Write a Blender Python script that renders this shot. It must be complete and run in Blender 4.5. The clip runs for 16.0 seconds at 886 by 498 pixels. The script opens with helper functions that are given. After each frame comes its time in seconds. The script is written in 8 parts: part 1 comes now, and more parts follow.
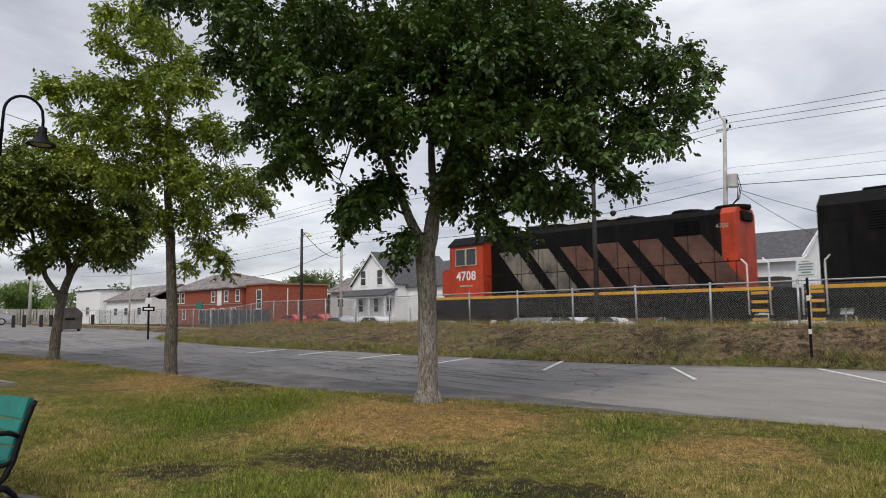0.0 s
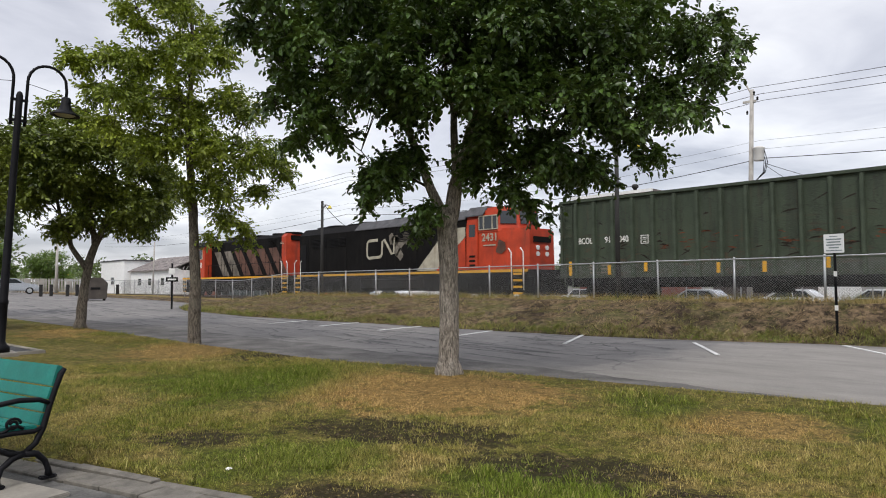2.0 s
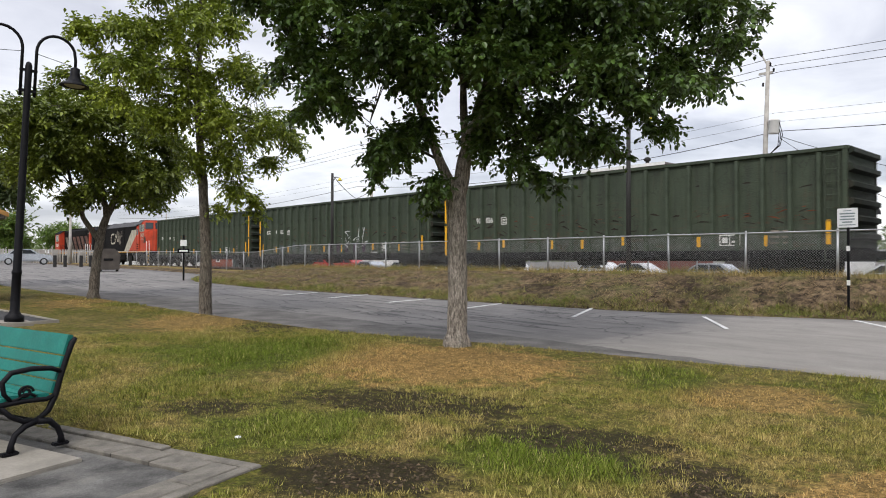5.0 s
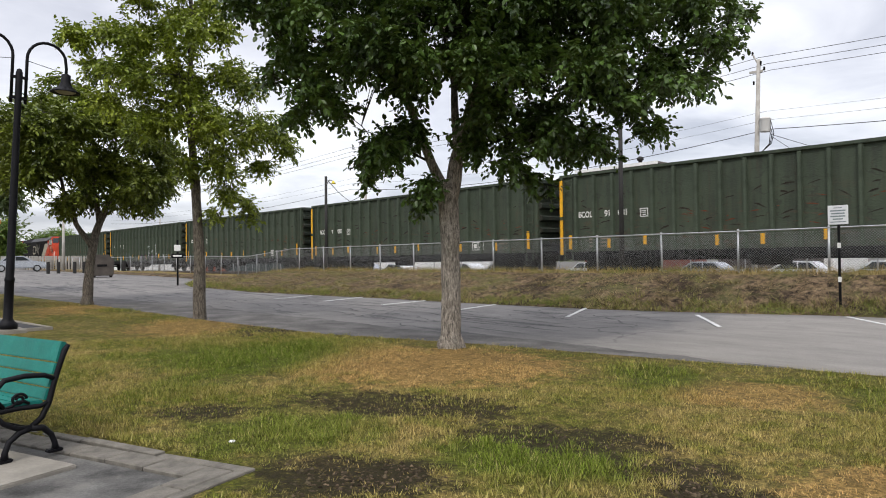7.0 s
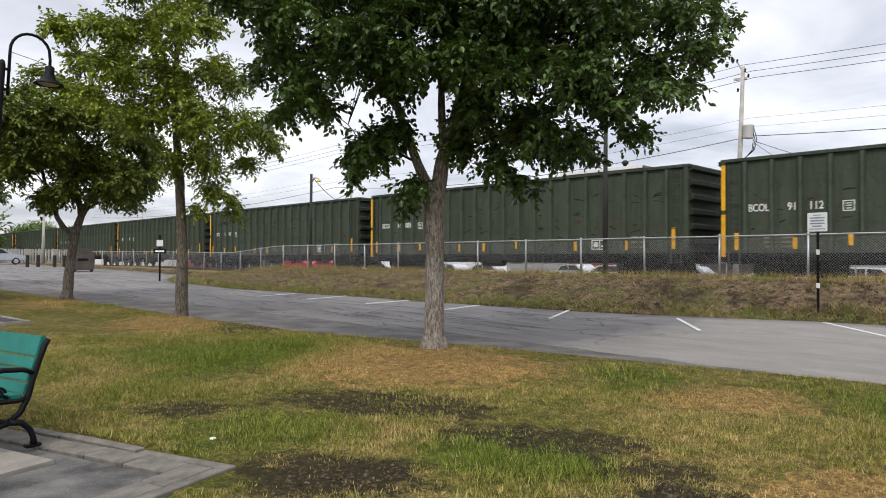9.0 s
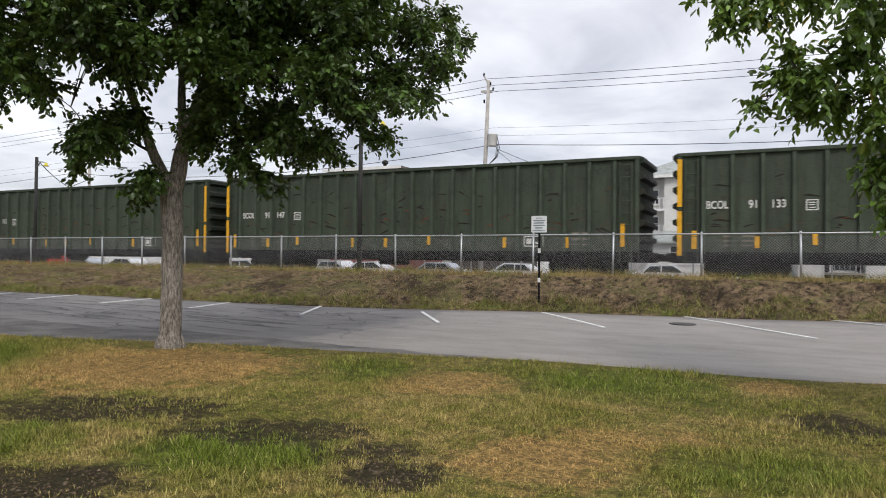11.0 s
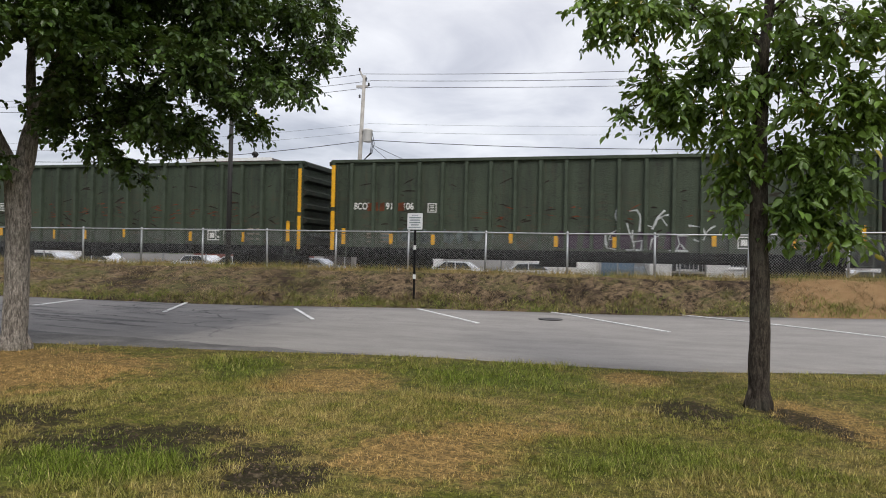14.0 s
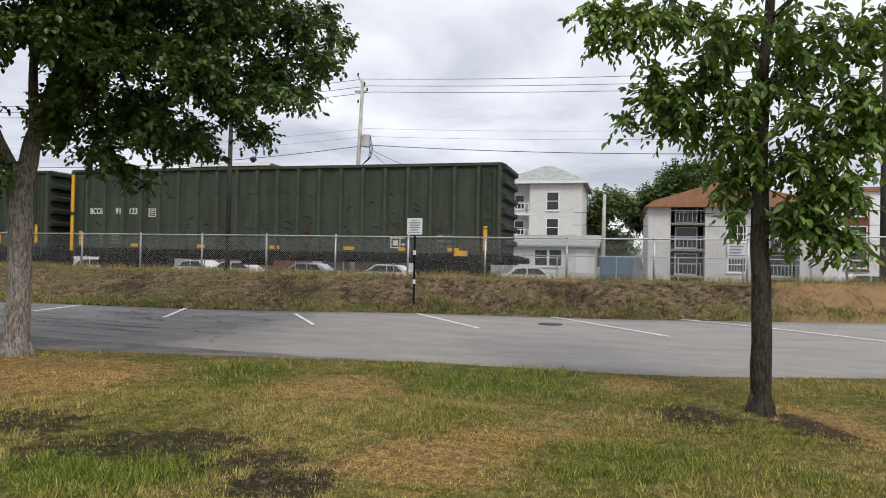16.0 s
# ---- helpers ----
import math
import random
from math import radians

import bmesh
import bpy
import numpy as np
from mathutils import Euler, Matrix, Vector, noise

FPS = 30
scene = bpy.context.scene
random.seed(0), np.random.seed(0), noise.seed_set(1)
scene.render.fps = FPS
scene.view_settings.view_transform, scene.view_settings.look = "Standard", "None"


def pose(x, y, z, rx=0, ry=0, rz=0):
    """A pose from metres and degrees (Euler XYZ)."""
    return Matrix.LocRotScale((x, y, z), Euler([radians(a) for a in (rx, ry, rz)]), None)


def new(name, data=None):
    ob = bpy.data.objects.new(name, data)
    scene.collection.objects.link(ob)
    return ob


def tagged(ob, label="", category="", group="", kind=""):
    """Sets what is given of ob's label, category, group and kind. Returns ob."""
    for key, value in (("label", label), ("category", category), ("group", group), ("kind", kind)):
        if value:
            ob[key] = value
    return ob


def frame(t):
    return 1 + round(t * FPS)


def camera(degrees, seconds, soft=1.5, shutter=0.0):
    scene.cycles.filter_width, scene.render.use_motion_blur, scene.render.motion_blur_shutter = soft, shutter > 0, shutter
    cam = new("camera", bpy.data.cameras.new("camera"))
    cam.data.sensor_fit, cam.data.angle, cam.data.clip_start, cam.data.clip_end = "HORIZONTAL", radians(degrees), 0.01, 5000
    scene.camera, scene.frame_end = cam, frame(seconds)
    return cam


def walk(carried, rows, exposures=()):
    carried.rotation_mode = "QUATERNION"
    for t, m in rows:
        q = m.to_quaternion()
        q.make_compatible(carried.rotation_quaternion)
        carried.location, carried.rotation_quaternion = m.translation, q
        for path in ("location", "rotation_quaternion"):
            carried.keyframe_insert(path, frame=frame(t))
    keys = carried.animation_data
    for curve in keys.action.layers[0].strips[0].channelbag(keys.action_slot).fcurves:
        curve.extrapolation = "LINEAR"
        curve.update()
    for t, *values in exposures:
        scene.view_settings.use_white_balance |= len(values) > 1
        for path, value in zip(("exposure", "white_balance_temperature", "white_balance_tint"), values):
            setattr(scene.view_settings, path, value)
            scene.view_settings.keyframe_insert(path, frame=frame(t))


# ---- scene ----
cam = camera(66.17, 16.0, soft=1.0, shutter=0.1)
# seconds, x along the track, y towards it, height, yaw, pitch, roll
ROWS = [
    (0.0, -0.128, -0.011, 1.525, 44.78, 5.30, 0.79),
    (0.5, -0.183, 0.006, 1.519, 45.93, 4.96, 0.57),
    (1.0, -0.202, 0.006, 1.524, 45.71, 3.83, 0.19),
    (1.5, -0.232, 0.008, 1.514, 45.65, 3.27, 0.17),
    (2.0, -0.199, 0.002, 1.520, 46.37, 3.05, 0.30),
    (2.5, -0.209, 0.007, 1.527, 46.55, 2.72, -0.01),
    (3.0, -0.154, 0.007, 1.529, 47.04, 2.29, 0.65),
    (3.5, -0.194, 0.019, 1.523, 49.05, 0.94, -0.07),
    (4.0, -0.209, 0.030, 1.516, 48.49, 0.56, 0.65),
    (4.5, -0.209, 0.033, 1.514, 47.75, 0.85, 0.09),
    (5.0, -0.191, 0.032, 1.515, 47.24, 0.77, -0.00),
    (7.5, -0.140, 0.031, 1.525, 46.77, 0.94, 0.82),
    (8.0, -0.148, 0.031, 1.529, 46.47, 1.18, 0.53),
    (8.2, -0.147, 0.029, 1.529, 46.54, 1.14, -0.01),
    (10.3, 0.080, -0.016, 1.516, 35.74, 0.79, 0.37),
    (10.5, 0.133, -0.005, 1.514, 32.11, 1.08, 0.38),
    (11.0, 0.296, -0.002, 1.539, 25.90, 0.68, -0.55),
    (11.5, 0.314, 0.030, 1.515, 22.11, 0.52, -0.04),
    (12.0, 0.289, 0.031, 1.522, 18.99, 0.65, -0.10),
    (12.5, 0.240, -0.010, 1.527, 16.24, 0.91, -0.62),
    (13.0, 0.191, -0.044, 1.543, 15.34, 0.58, -1.14),
    (13.5, 0.178, -0.066, 1.547, 15.11, 0.46, -0.88),
    (14.0, 0.186, -0.024, 1.538, 15.12, 0.54, -1.20),
    (14.5, 0.186, -0.036, 1.537, 14.91, 0.75, -1.09),
    (15.0, 0.191, -0.029, 1.542, 14.72, 0.67, -0.98),
    (15.5, 0.181, -0.044, 1.544, 14.52, 0.73, -0.88),
    (16.0, 0.137, -0.066, 1.551, 14.92, 0.92, -1.10),
]
walk(cam, [(t, pose(x, y, z, 90 + pitch, roll, yaw)) for t, x, y, z, yaw, pitch, roll in ROWS],
     ((0.0, -0.12), (1.5, 0.03), (3.0, 0.12), (5.0, 0.22), (8.2, 0.22), (10.5, 0.09), (12.5, 0.02), (14.5, 0.0), (16.0, 0.06)))

# ---- world and light: an overcast day ----
SUN_EL, SUN_AZ = 48.0, 148.0
world = bpy.data.worlds.new("overcast_sky")
scene.world = world
world.use_nodes = True
wn, wl = world.node_tree.nodes, world.node_tree.links
wn.clear()


def wnode(kind, **props):
    nd = wn.new(kind)
    for k, v in props.items():
        nd.inputs[k].default_value = v
    return nd


w_out = wn.new("ShaderNodeOutputWorld")
w_sky = wn.new("ShaderNodeTexSky")
w_sky.sky_type, w_sky.sun_disc = "NISHITA", False
w_sky.sun_elevation, w_sky.sun_rotation = radians(SUN_EL), radians(SUN_AZ)
w_coord = wn.new("ShaderNodeTexCoord")
w_sep = wn.new("ShaderNodeSeparateXYZ")
wl.new(w_coord.outputs["Generated"], w_sep.inputs[0])
# clouds lie in a flat layer: divide the direction by its height
w_h = wn.new("ShaderNodeMath"); w_h.operation = "ADD"; w_h.inputs[1].default_value = 0.16
wl.new(w_sep.outputs["Z"], w_h.inputs[0])
w_hm = wn.new("ShaderNodeMath"); w_hm.operation = "MAXIMUM"; w_hm.inputs[1].default_value = 0.06
wl.new(w_h.outputs[0], w_hm.inputs[0])
w_div = wn.new("ShaderNodeVectorMath"); w_div.operation = "DIVIDE"
w_cmb = wn.new("ShaderNodeCombineXYZ")
for i in range(3):
    wl.new(w_hm.outputs[0], w_cmb.inputs[i])
wl.new(w_coord.outputs["Generated"], w_div.inputs[0])
wl.new(w_cmb.outputs[0], w_div.inputs[1])
w_n1 = wnode("ShaderNodeTexNoise", Scale=0.62, Detail=7.0, Roughness=0.5, Distortion=0.35)
w_n2 = wnode("ShaderNodeTexNoise", Scale=2.1, Detail=6.0, Roughness=0.55, Distortion=0.5)
wl.new(w_div.outputs[0], w_n1.inputs["Vector"])
wl.new(w_div.outputs[0], w_n2.inputs["Vector"])
w_add = wn.new("ShaderNodeMath"); w_add.operation = "MULTIPLY_ADD"
wl.new(w_n2.outputs["Fac"], w_add.inputs[0]); w_add.inputs[1].default_value = 0.42
wl.new(w_n1.outputs["Fac"], w_add.inputs[2])
w_ramp = wn.new("ShaderNodeValToRGB")
cr = w_ramp.color_ramp
cr.elements[0].position, cr.elements[0].color = 0.55, (0.405, 0.410, 0.465, 1)
cr.elements[1].position, cr.elements[1].color = 0.86, (0.90, 0.895, 0.915, 1)
e = cr.elements.new(0.69); e.color = (0.625, 0.625, 0.675, 1)
wl.new(w_add.outputs[0], w_ramp.inputs[0])
# an overcast sky is about twice as bright overhead as at the horizon
w_zen = wn.new("ShaderNodeMapRange")
for k, v in (("From Min", 0.35), ("From Max", 0.95), ("To Min", 1.0), ("To Max", 2.3)):
    w_zen.inputs[k].default_value = v
wl.new(w_sep.outputs["Z"], w_zen.inputs["Value"])
w_mul = wn.new("ShaderNodeVectorMath"); w_mul.operation = "SCALE"
wl.new(w_ramp.outputs[0], w_mul.inputs[0])
wl.new(w_zen.outputs[0], w_mul.inputs["Scale"])
w_bg1, w_bg2, w_sum = wn.new("ShaderNodeBackground"), wn.new("ShaderNodeBackground"), wn.new("ShaderNodeAddShader")
w_bg1.inputs["Strength"].default_value = 0.025
w_bg2.inputs["Strength"].default_value = 1.0
wl.new(w_sky.outputs[0], w_bg1.inputs["Color"])
wl.new(w_mul.outputs[0], w_bg2.inputs["Color"])
wl.new(w_bg1.outputs[0], w_sum.inputs[0])
wl.new(w_bg2.outputs[0], w_sum.inputs[1])
wl.new(w_sum.outputs[0], w_out.inputs["Surface"])

sun = new("sun", bpy.data.lights.new("sun", "SUN"))
sun.data.energy, sun.data.angle, sun.data.color = 1.7, radians(18), (1.0, 0.95, 0.87)
sun.matrix_world = pose(0, 0, 30, 90 - SUN_EL, 0, 180 - SUN_AZ)
scene.view_settings.exposure = 0.0


# ---- materials ----
class Nodes:
    """A material's node tree, with short calls."""

    def __init__(self, name, rough=0.8, metal=0.0, spec=0.3):
        self.m = bpy.data.materials.new(name)
        self.m.use_nodes = True
        self.t = self.m.node_tree
        self.b = self.t.nodes["Principled BSDF"]
        self.b.inputs["Roughness"].default_value = rough
        self.b.inputs["Metallic"].default_value = metal
        self.b.inputs["Specular IOR Level"].default_value = spec

    def add(self, kind, **ins):
        nd = self.t.nodes.new("ShaderNode" + kind)
        for k, v in ins.items():
            self.put(nd.inputs[k.replace("_", " ")], v)
        return nd

    def put(self, socket, v):
        if isinstance(v, bpy.types.NodeSocket):
            self.t.links.new(v, socket)
        elif isinstance(v, tuple) and len(v) == 3 and len(socket.default_value) == 4:
            socket.default_value = (*v, 1)
        else:
            socket.default_value = v

    def where(self, world=False):
        return self.add("NewGeometry").outputs["Position"] if world else self.add("TexCoord").outputs["Object"]

    def noise(self, at, scale, detail=4.0, rough=0.55, stretch=None):
        if stretch:
            mp = self.add("Mapping", Vector=at)
            mp.inputs["Scale"].default_value = stretch
            at = mp.outputs[0]
        return self.add("TexNoise", Vector=at, Scale=scale, Detail=detail, Roughness=rough).outputs["Fac"]

    def math(self, op, a, b=0.0, c=0.0):
        nd = self.t.nodes.new("ShaderNodeMath")
        nd.operation = op
        for i, v in enumerate((a, b, c)):
            self.put(nd.inputs[i], v)
        return nd.outputs[0]

    def span(self, v, lo, hi, to0=0.0, to1=1.0):
        nd = self.add("MapRange", Value=v, From_Min=lo, From_Max=hi, To_Min=to0, To_Max=to1)
        return nd.outputs[0]

    def mix(self, fac, a, b, how="MIX"):
        nd = self.t.nodes.new("ShaderNodeMix")
        nd.data_type, nd.blend_type = "RGBA", how
        self.put(nd.inputs[0], fac)
        self.put(nd.inputs[6], a)
        self.put(nd.inputs[7], b)
        return nd.outputs[2]

    def color(self, c):
        self.put(self.b.inputs["Base Color"], c)

    def rough(self, v):
        self.put(self.b.inputs["Roughness"], v)

    def bump(self, height, strength=0.3, distance=0.02):
        nd = self.add("Bump", Height=height, Strength=strength, Distance=distance)
        self.t.links.new(nd.outputs[0], self.b.inputs["Normal"])


def plain(name, c, rough=0.7, metal=0.0, vary=0.18, scale=3.0, bump=0.15, dirt=None, spec=0.3):
    """Paint, metal or wood with blotches, grain and a little relief."""
    n = Nodes(name, rough, metal, spec)
    at = n.where()
    big, fine = n.noise(at, scale), n.noise(at, scale * 14, 3.0)
    dark = tuple(v * (1 - vary * 1.6) for v in c)
    light = tuple(min(1, v * (1 + vary)) for v in c)
    col = n.mix(n.span(big, 0.3, 0.7), dark, light)
    col = n.mix(n.span(fine, 0.35, 0.75, 0, 0.35), col, dark)
    if dirt:
        streak = n.noise(at, 1.3, 5.0, 0.6, (2.5, 2.5, 0.35))
        col = n.mix(n.span(streak, 0.52, 0.72, 0, 0.75), col, dirt)
    n.color(col)
    n.rough(n.span(fine, 0.2, 0.8, max(0.05, rough - 0.12), min(1, rough + 0.12)))
    n.bump(n.math("ADD", big, fine), bump, 0.01)
    return n.m


def lawn_color(n, bare=True):
    """Green, straw-dry and, where asked, bare patches of the lawn, by place."""
    at = n.where(True)
    sep = n.add("SeparateXYZ", Vector=at)
    x, y = sep.outputs["X"], sep.outputs["Y"]

    def patch(cx, cy, rx, ry, turn=0.0):
        c, s = math.cos(radians(turn)), math.sin(radians(turn))
        dx, dy = n.math("SUBTRACT", x, cx), n.math("SUBTRACT", y, cy)
        a = n.math("DIVIDE", n.math("MULTIPLY_ADD", dx, c, n.math("MULTIPLY", dy, s)), rx)
        b = n.math("DIVIDE", n.math("MULTIPLY_ADD", dx, -s, n.math("MULTIPLY", dy, c)), ry)
        d = n.math("SQRT", n.math("ADD", n.math("MULTIPLY", a, a), n.math("MULTIPLY", b, b)))
        return n.math("ADD", d, n.math("MULTIPLY_ADD", wob, 2.8, -1.4))

    wob = n.noise(at, 2.0, 9.0, 0.8)
    big, mid, fine = n.noise(at, 0.55, 5.0, 0.6), n.noise(at, 3.4, 5.0, 0.65), n.noise(at, 38.0, 3.0, 0.6)
    green, lush = (0.170, 0.182, 0.030), (0.125, 0.172, 0.020)
    straw, tan, earth = (0.400, 0.300, 0.115), (0.54, 0.335, 0.135), (0.044, 0.032, 0.023)
    col = n.mix(n.span(big, 0.40, 0.58), green, straw)
    col = n.mix(n.span(mid, 0.44, 0.60, 0.0, 0.7), col, green)
    col = n.mix(n.span(n.noise(at, 6.5, 6.0, 0.7), 0.50, 0.62, 0.0, 0.7), col, straw)
    for i, args in enumerate(TAN):
        col = n.mix(n.span(patch(*args), 0.75, 1.1, 0.95 if i == 0 else 0.75, 0.0), col, tan)
    for args in LUSH:
        col = n.mix(n.span(patch(*args), 0.6, 1.25, 0.8, 0.0), col, lush)
    if bare:
        crumbs = n.span(n.noise(at, 17.0, 6.0, 0.75), 0.38, 0.46, 0.25, 1.0)
        ragged = n.math("MULTIPLY_ADD", n.noise(at, 6.0, 7.0, 0.78), 2.6, -1.3)
        for args in EARTH:
            col = n.mix(n.math("MULTIPLY", n.span(n.math("ADD", patch(*args), ragged), 0.95, 1.45, 0.95, 0.0), crumbs), col, earth)
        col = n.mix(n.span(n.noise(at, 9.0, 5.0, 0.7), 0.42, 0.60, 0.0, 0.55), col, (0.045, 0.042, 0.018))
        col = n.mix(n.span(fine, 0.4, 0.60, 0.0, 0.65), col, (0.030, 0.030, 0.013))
    return col, fine, mid


# patches of the lawn: centre, half widths, turn
TAN = [(-6.97, 6.33, 1.96, 1.61, 34), (-3.24, 7.35, 0.95, 0.75, 25), (0.27, 9.11, 0.53, 0.47, 22), (-0.75, 5.54, 1.11, 0.71, 33), (-1.3, 4.89, 0.64, 0.67, 21), (-14.1, 6.07, 1.4, 1.72, 43), (2.15, 7.42, 0.49, 0.97, 19), (-20.37, 5.73, 1.53, 2.04, 43)]
LUSH = [(-4.43, 7.6, 0.66, 0.96, 34), (-1.35, 8.55, 1.2, 1.23, 34), (-9.19, 5.01, 0.73, 2.39, 34), (-3.41, 3.84, 0.76, 0.55, 33), (-3.49, 4.2, 0.8, 0.53, 21), (-9.6, 4.6, 1.8, 1.3, 40), (-5.37, 2.97, 0.94, 0.75, 49), (-19.57, 6.39, 0.99, 0.99, 43), (0.15, 5.45, 0.9, 0.63, 20)]
EARTH = [(-5.4, 4.43, 0.96, 0.48, 33), (-3.55, 4.55, 0.77, 0.37, 33), (-2.48, 4.47, 0.36, 0.29, 33), (-2.06, 4.08, 0.34, 0.26, 33), (-4.04, 2.77, 0.56, 0.31, 33), (-3.9, 2.64, 0.61, 0.28, 49), (-6.58, 2.86, 0.43, 0.28, 50), (0.88, 7.18, 0.36, 0.53, 20), (1.89, 7.17, 0.25, 0.52, 19), (-2.13, 4.16, 0.26, 0.24, 21), (-12.42, 6.73, 0.61, 0.9, 43)]



def lawn_material():
    n = Nodes("lawn_soil", 0.95, 0, 0.1)
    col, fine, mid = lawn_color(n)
    col = n.mix(1.0, col, (0.74, 0.74, 0.66), "MULTIPLY")
    # bank of brown stems behind the road, bare gravel along the track
    at = n.where(True)
    sep = n.add("SeparateXYZ", Vector=at)
    y = n.math("MULTIPLY_ADD", n.noise(at, 0.9, 4.0), 0.9, sep.outputs["Y"])
    stems = n.mix(n.span(n.noise(at, 5.0, 8.0, 0.8), 0.42, 0.58), (0.022, 0.016, 0.011), (0.205, 0.146, 0.088))
    stems = n.mix(n.span(n.noise(at, 0.8, 7.0, 0.75), 0.50, 0.60, 0, 0.6), stems, (0.085, 0.092, 0.028))
    stems = n.mix(n.span(n.noise(at, 0.6, 6.0, 0.7, (1.0, 0.6, 1.0)), 0.52, 0.62, 0, 0.7), stems, (0.020, 0.014, 0.011))
    dead = n.span(n.math("MULTIPLY_ADD", n.noise(at, 1.2, 4.0), 1.2, sep.outputs["X"]), 4.3, 4.7)
    stems = n.mix(dead, stems, n.mix(n.noise(at, 5.0), (0.20, 0.115, 0.055), (0.30, 0.20, 0.10)))
    col = n.mix(n.span(y, 13.4, 13.9), col, stems)
    crest = n.mix(n.span(n.noise(at, 6.0), 0.35, 0.7), (0.16, 0.13, 0.05), (0.26, 0.19, 0.08))
    col = n.mix(n.span(y, 19.7, 20.1), col, crest)
    stones = n.mix(n.add("TexVoronoi", Vector=at, Scale=16.0).outputs["Distance"], (0.10, 0.095, 0.09), (0.24, 0.23, 0.21))
    col = n.mix(n.span(y, 22.6, 23.4), col, stones)
    n.color(col)
    n.bump(n.math("ADD", fine, mid), 0.8, 0.05)
    return n.m


def blade_material():
    n = Nodes("grass_blade", 0.75, 0, 0.15)
    col, fine, mid = lawn_color(n, False)
    rnd = n.add("NewGeometry").outputs["Random Per Island"]
    col = n.mix(n.span(rnd, 0, 1, 0, 0.25), col, (0.19, 0.25, 0.030))
    col = n.mix(n.span(rnd, 0.80, 1, 0, 0.6), col, (0.46, 0.37, 0.18))
    tone = n.math("FRACT", n.math("MULTIPLY", rnd, 37.0))
    col = n.mix(1.0, col, n.span(tone, 0, 1, 0.30, 1.55), "MULTIPLY")
    n.color(col)
    return n.m


def asphalt_material():
    n = Nodes("asphalt", 0.9, 0, 0.25)
    at = n.where(True)
    big = n.noise(at, 0.35, 5.0, 0.6)
    along = n.noise(at, 1.6, 7.0, 0.7, (0.45, 1.2, 1.0))
    grit = n.noise(at, 70.0, 2.0)
    col = n.mix(n.span(along, 0.35, 0.65), (0.135, 0.129, 0.124), (0.215, 0.205, 0.194))
    col = n.mix(n.span(big, 0.45, 0.7, 0, 0.7), col, (0.25, 0.235, 0.22))
    # dark patched seams
    seam = n.noise(at, 1.1, 7.0, 0.7, (0.22, 2.4, 1.0))
    sep = n.add("SeparateXYZ", Vector=at)
    worn = n.span(sep.outputs["X"], -7.0, -9.5)
    col = n.mix(n.span(n.math("MULTIPLY_ADD", n.noise(at, 0.9, 7.0, 0.7), 2.4, sep.outputs["X"]), -6.15, -5.85, 0, 0.8), col, n.mix(n.span(along, 0.3, 0.7), (0.215, 0.200, 0.183), (0.305, 0.286, 0.262)))
    col = n.mix(n.math("MULTIPLY", n.span(seam, 0.55, 0.60, 0, 0.8), worn), col, (0.060, 0.059, 0.060))
    bent = n.add("VectorMath", Vector=n.add("TexNoise", Vector=at, Scale=0.8, Detail=4.0).outputs["Color"])
    bent.operation = "MULTIPLY_ADD"
    bent.inputs[1].default_value = (2.2, 2.2, 0)
    n.put(bent.inputs[2], at)
    cell = n.add("TexVoronoi", Vector=bent.outputs[0], Scale=0.28)
    cell.feature = "DISTANCE_TO_EDGE"
    crack = n.math("MULTIPLY", n.span(cell.outputs["Distance"], 0.004, 0.012, 0.8, 0.0), n.span(sep.outputs["X"], -5.0, -9.0, 0.0, 1.0))
    col = n.mix(crack, col, (0.045, 0.044, 0.044))
    col = n.mix(n.span(grit, 0.3, 0.75, 0, 0.35), col, (0.07, 0.07, 0.07))
    n.color(col)
    n.bump(grit, 0.35, 0.01)
    return n.m


def leaf_material(name, dark, light, dry=None, glow=0.2):
    n = Nodes(name, 0.42, 0, 0.4)
    rnd = n.add("NewGeometry").outputs["Random Per Island"]
    at = n.where()
    col = n.mix(n.span(n.noise(at, 0.8, 3.0), 0.35, 0.65), dark, light)
    col = n.mix(n.span(rnd, 0.0, 1.0, 0.0, 0.6), col, light)
    tone = n.math("FRACT", n.math("MULTIPLY", rnd, 29.0))
    col = n.mix(1.0, col, n.span(tone, 0, 1, 0.4, 1.5), "MULTIPLY")
    if dry:
        col = n.mix(n.span(rnd, 0.985, 0.99), col, dry)
    n.color(col)
    tr = n.add("BsdfTranslucent", Color=n.mix(0.5, col, (0.30, 0.42, 0.06)))
    ms = n.t.nodes.new("ShaderNodeMixShader")
    ms.inputs[0].default_value = glow
    n.t.links.new(n.b.outputs[0], ms.inputs[1])
    n.t.links.new(tr.outputs[0], ms.inputs[2])
    n.t.links.new(ms.outputs[0], n.t.nodes["Material Output"].inputs[0])
    return n.m


def bark_material(name, c1, c2):
    n = Nodes(name, 0.95, 0, 0.1)
    at = n.where()
    ridge = n.noise(at, 20.0, 7.0, 0.75, (1.8, 1.8, 0.42))
    flake = n.noise(at, 60.0, 4.0, 0.7, (1.2, 1.2, 0.6))
    blot = n.noise(at, 2.2, 4.0)
    col = n.mix(n.span(ridge, 0.40, 0.60), c1, c2)
    col = n.mix(n.span(flake, 0.42, 0.62, 0.55, 0.0), col, c1)
    col = n.mix(n.span(blot, 0.5, 0.75, 0, 0.4), col, (0.16, 0.16, 0.12))
    n.color(col)
    n.bump(n.math("MULTIPLY_ADD", flake, 0.4, ridge), 1.0, 0.04)
    return n.m


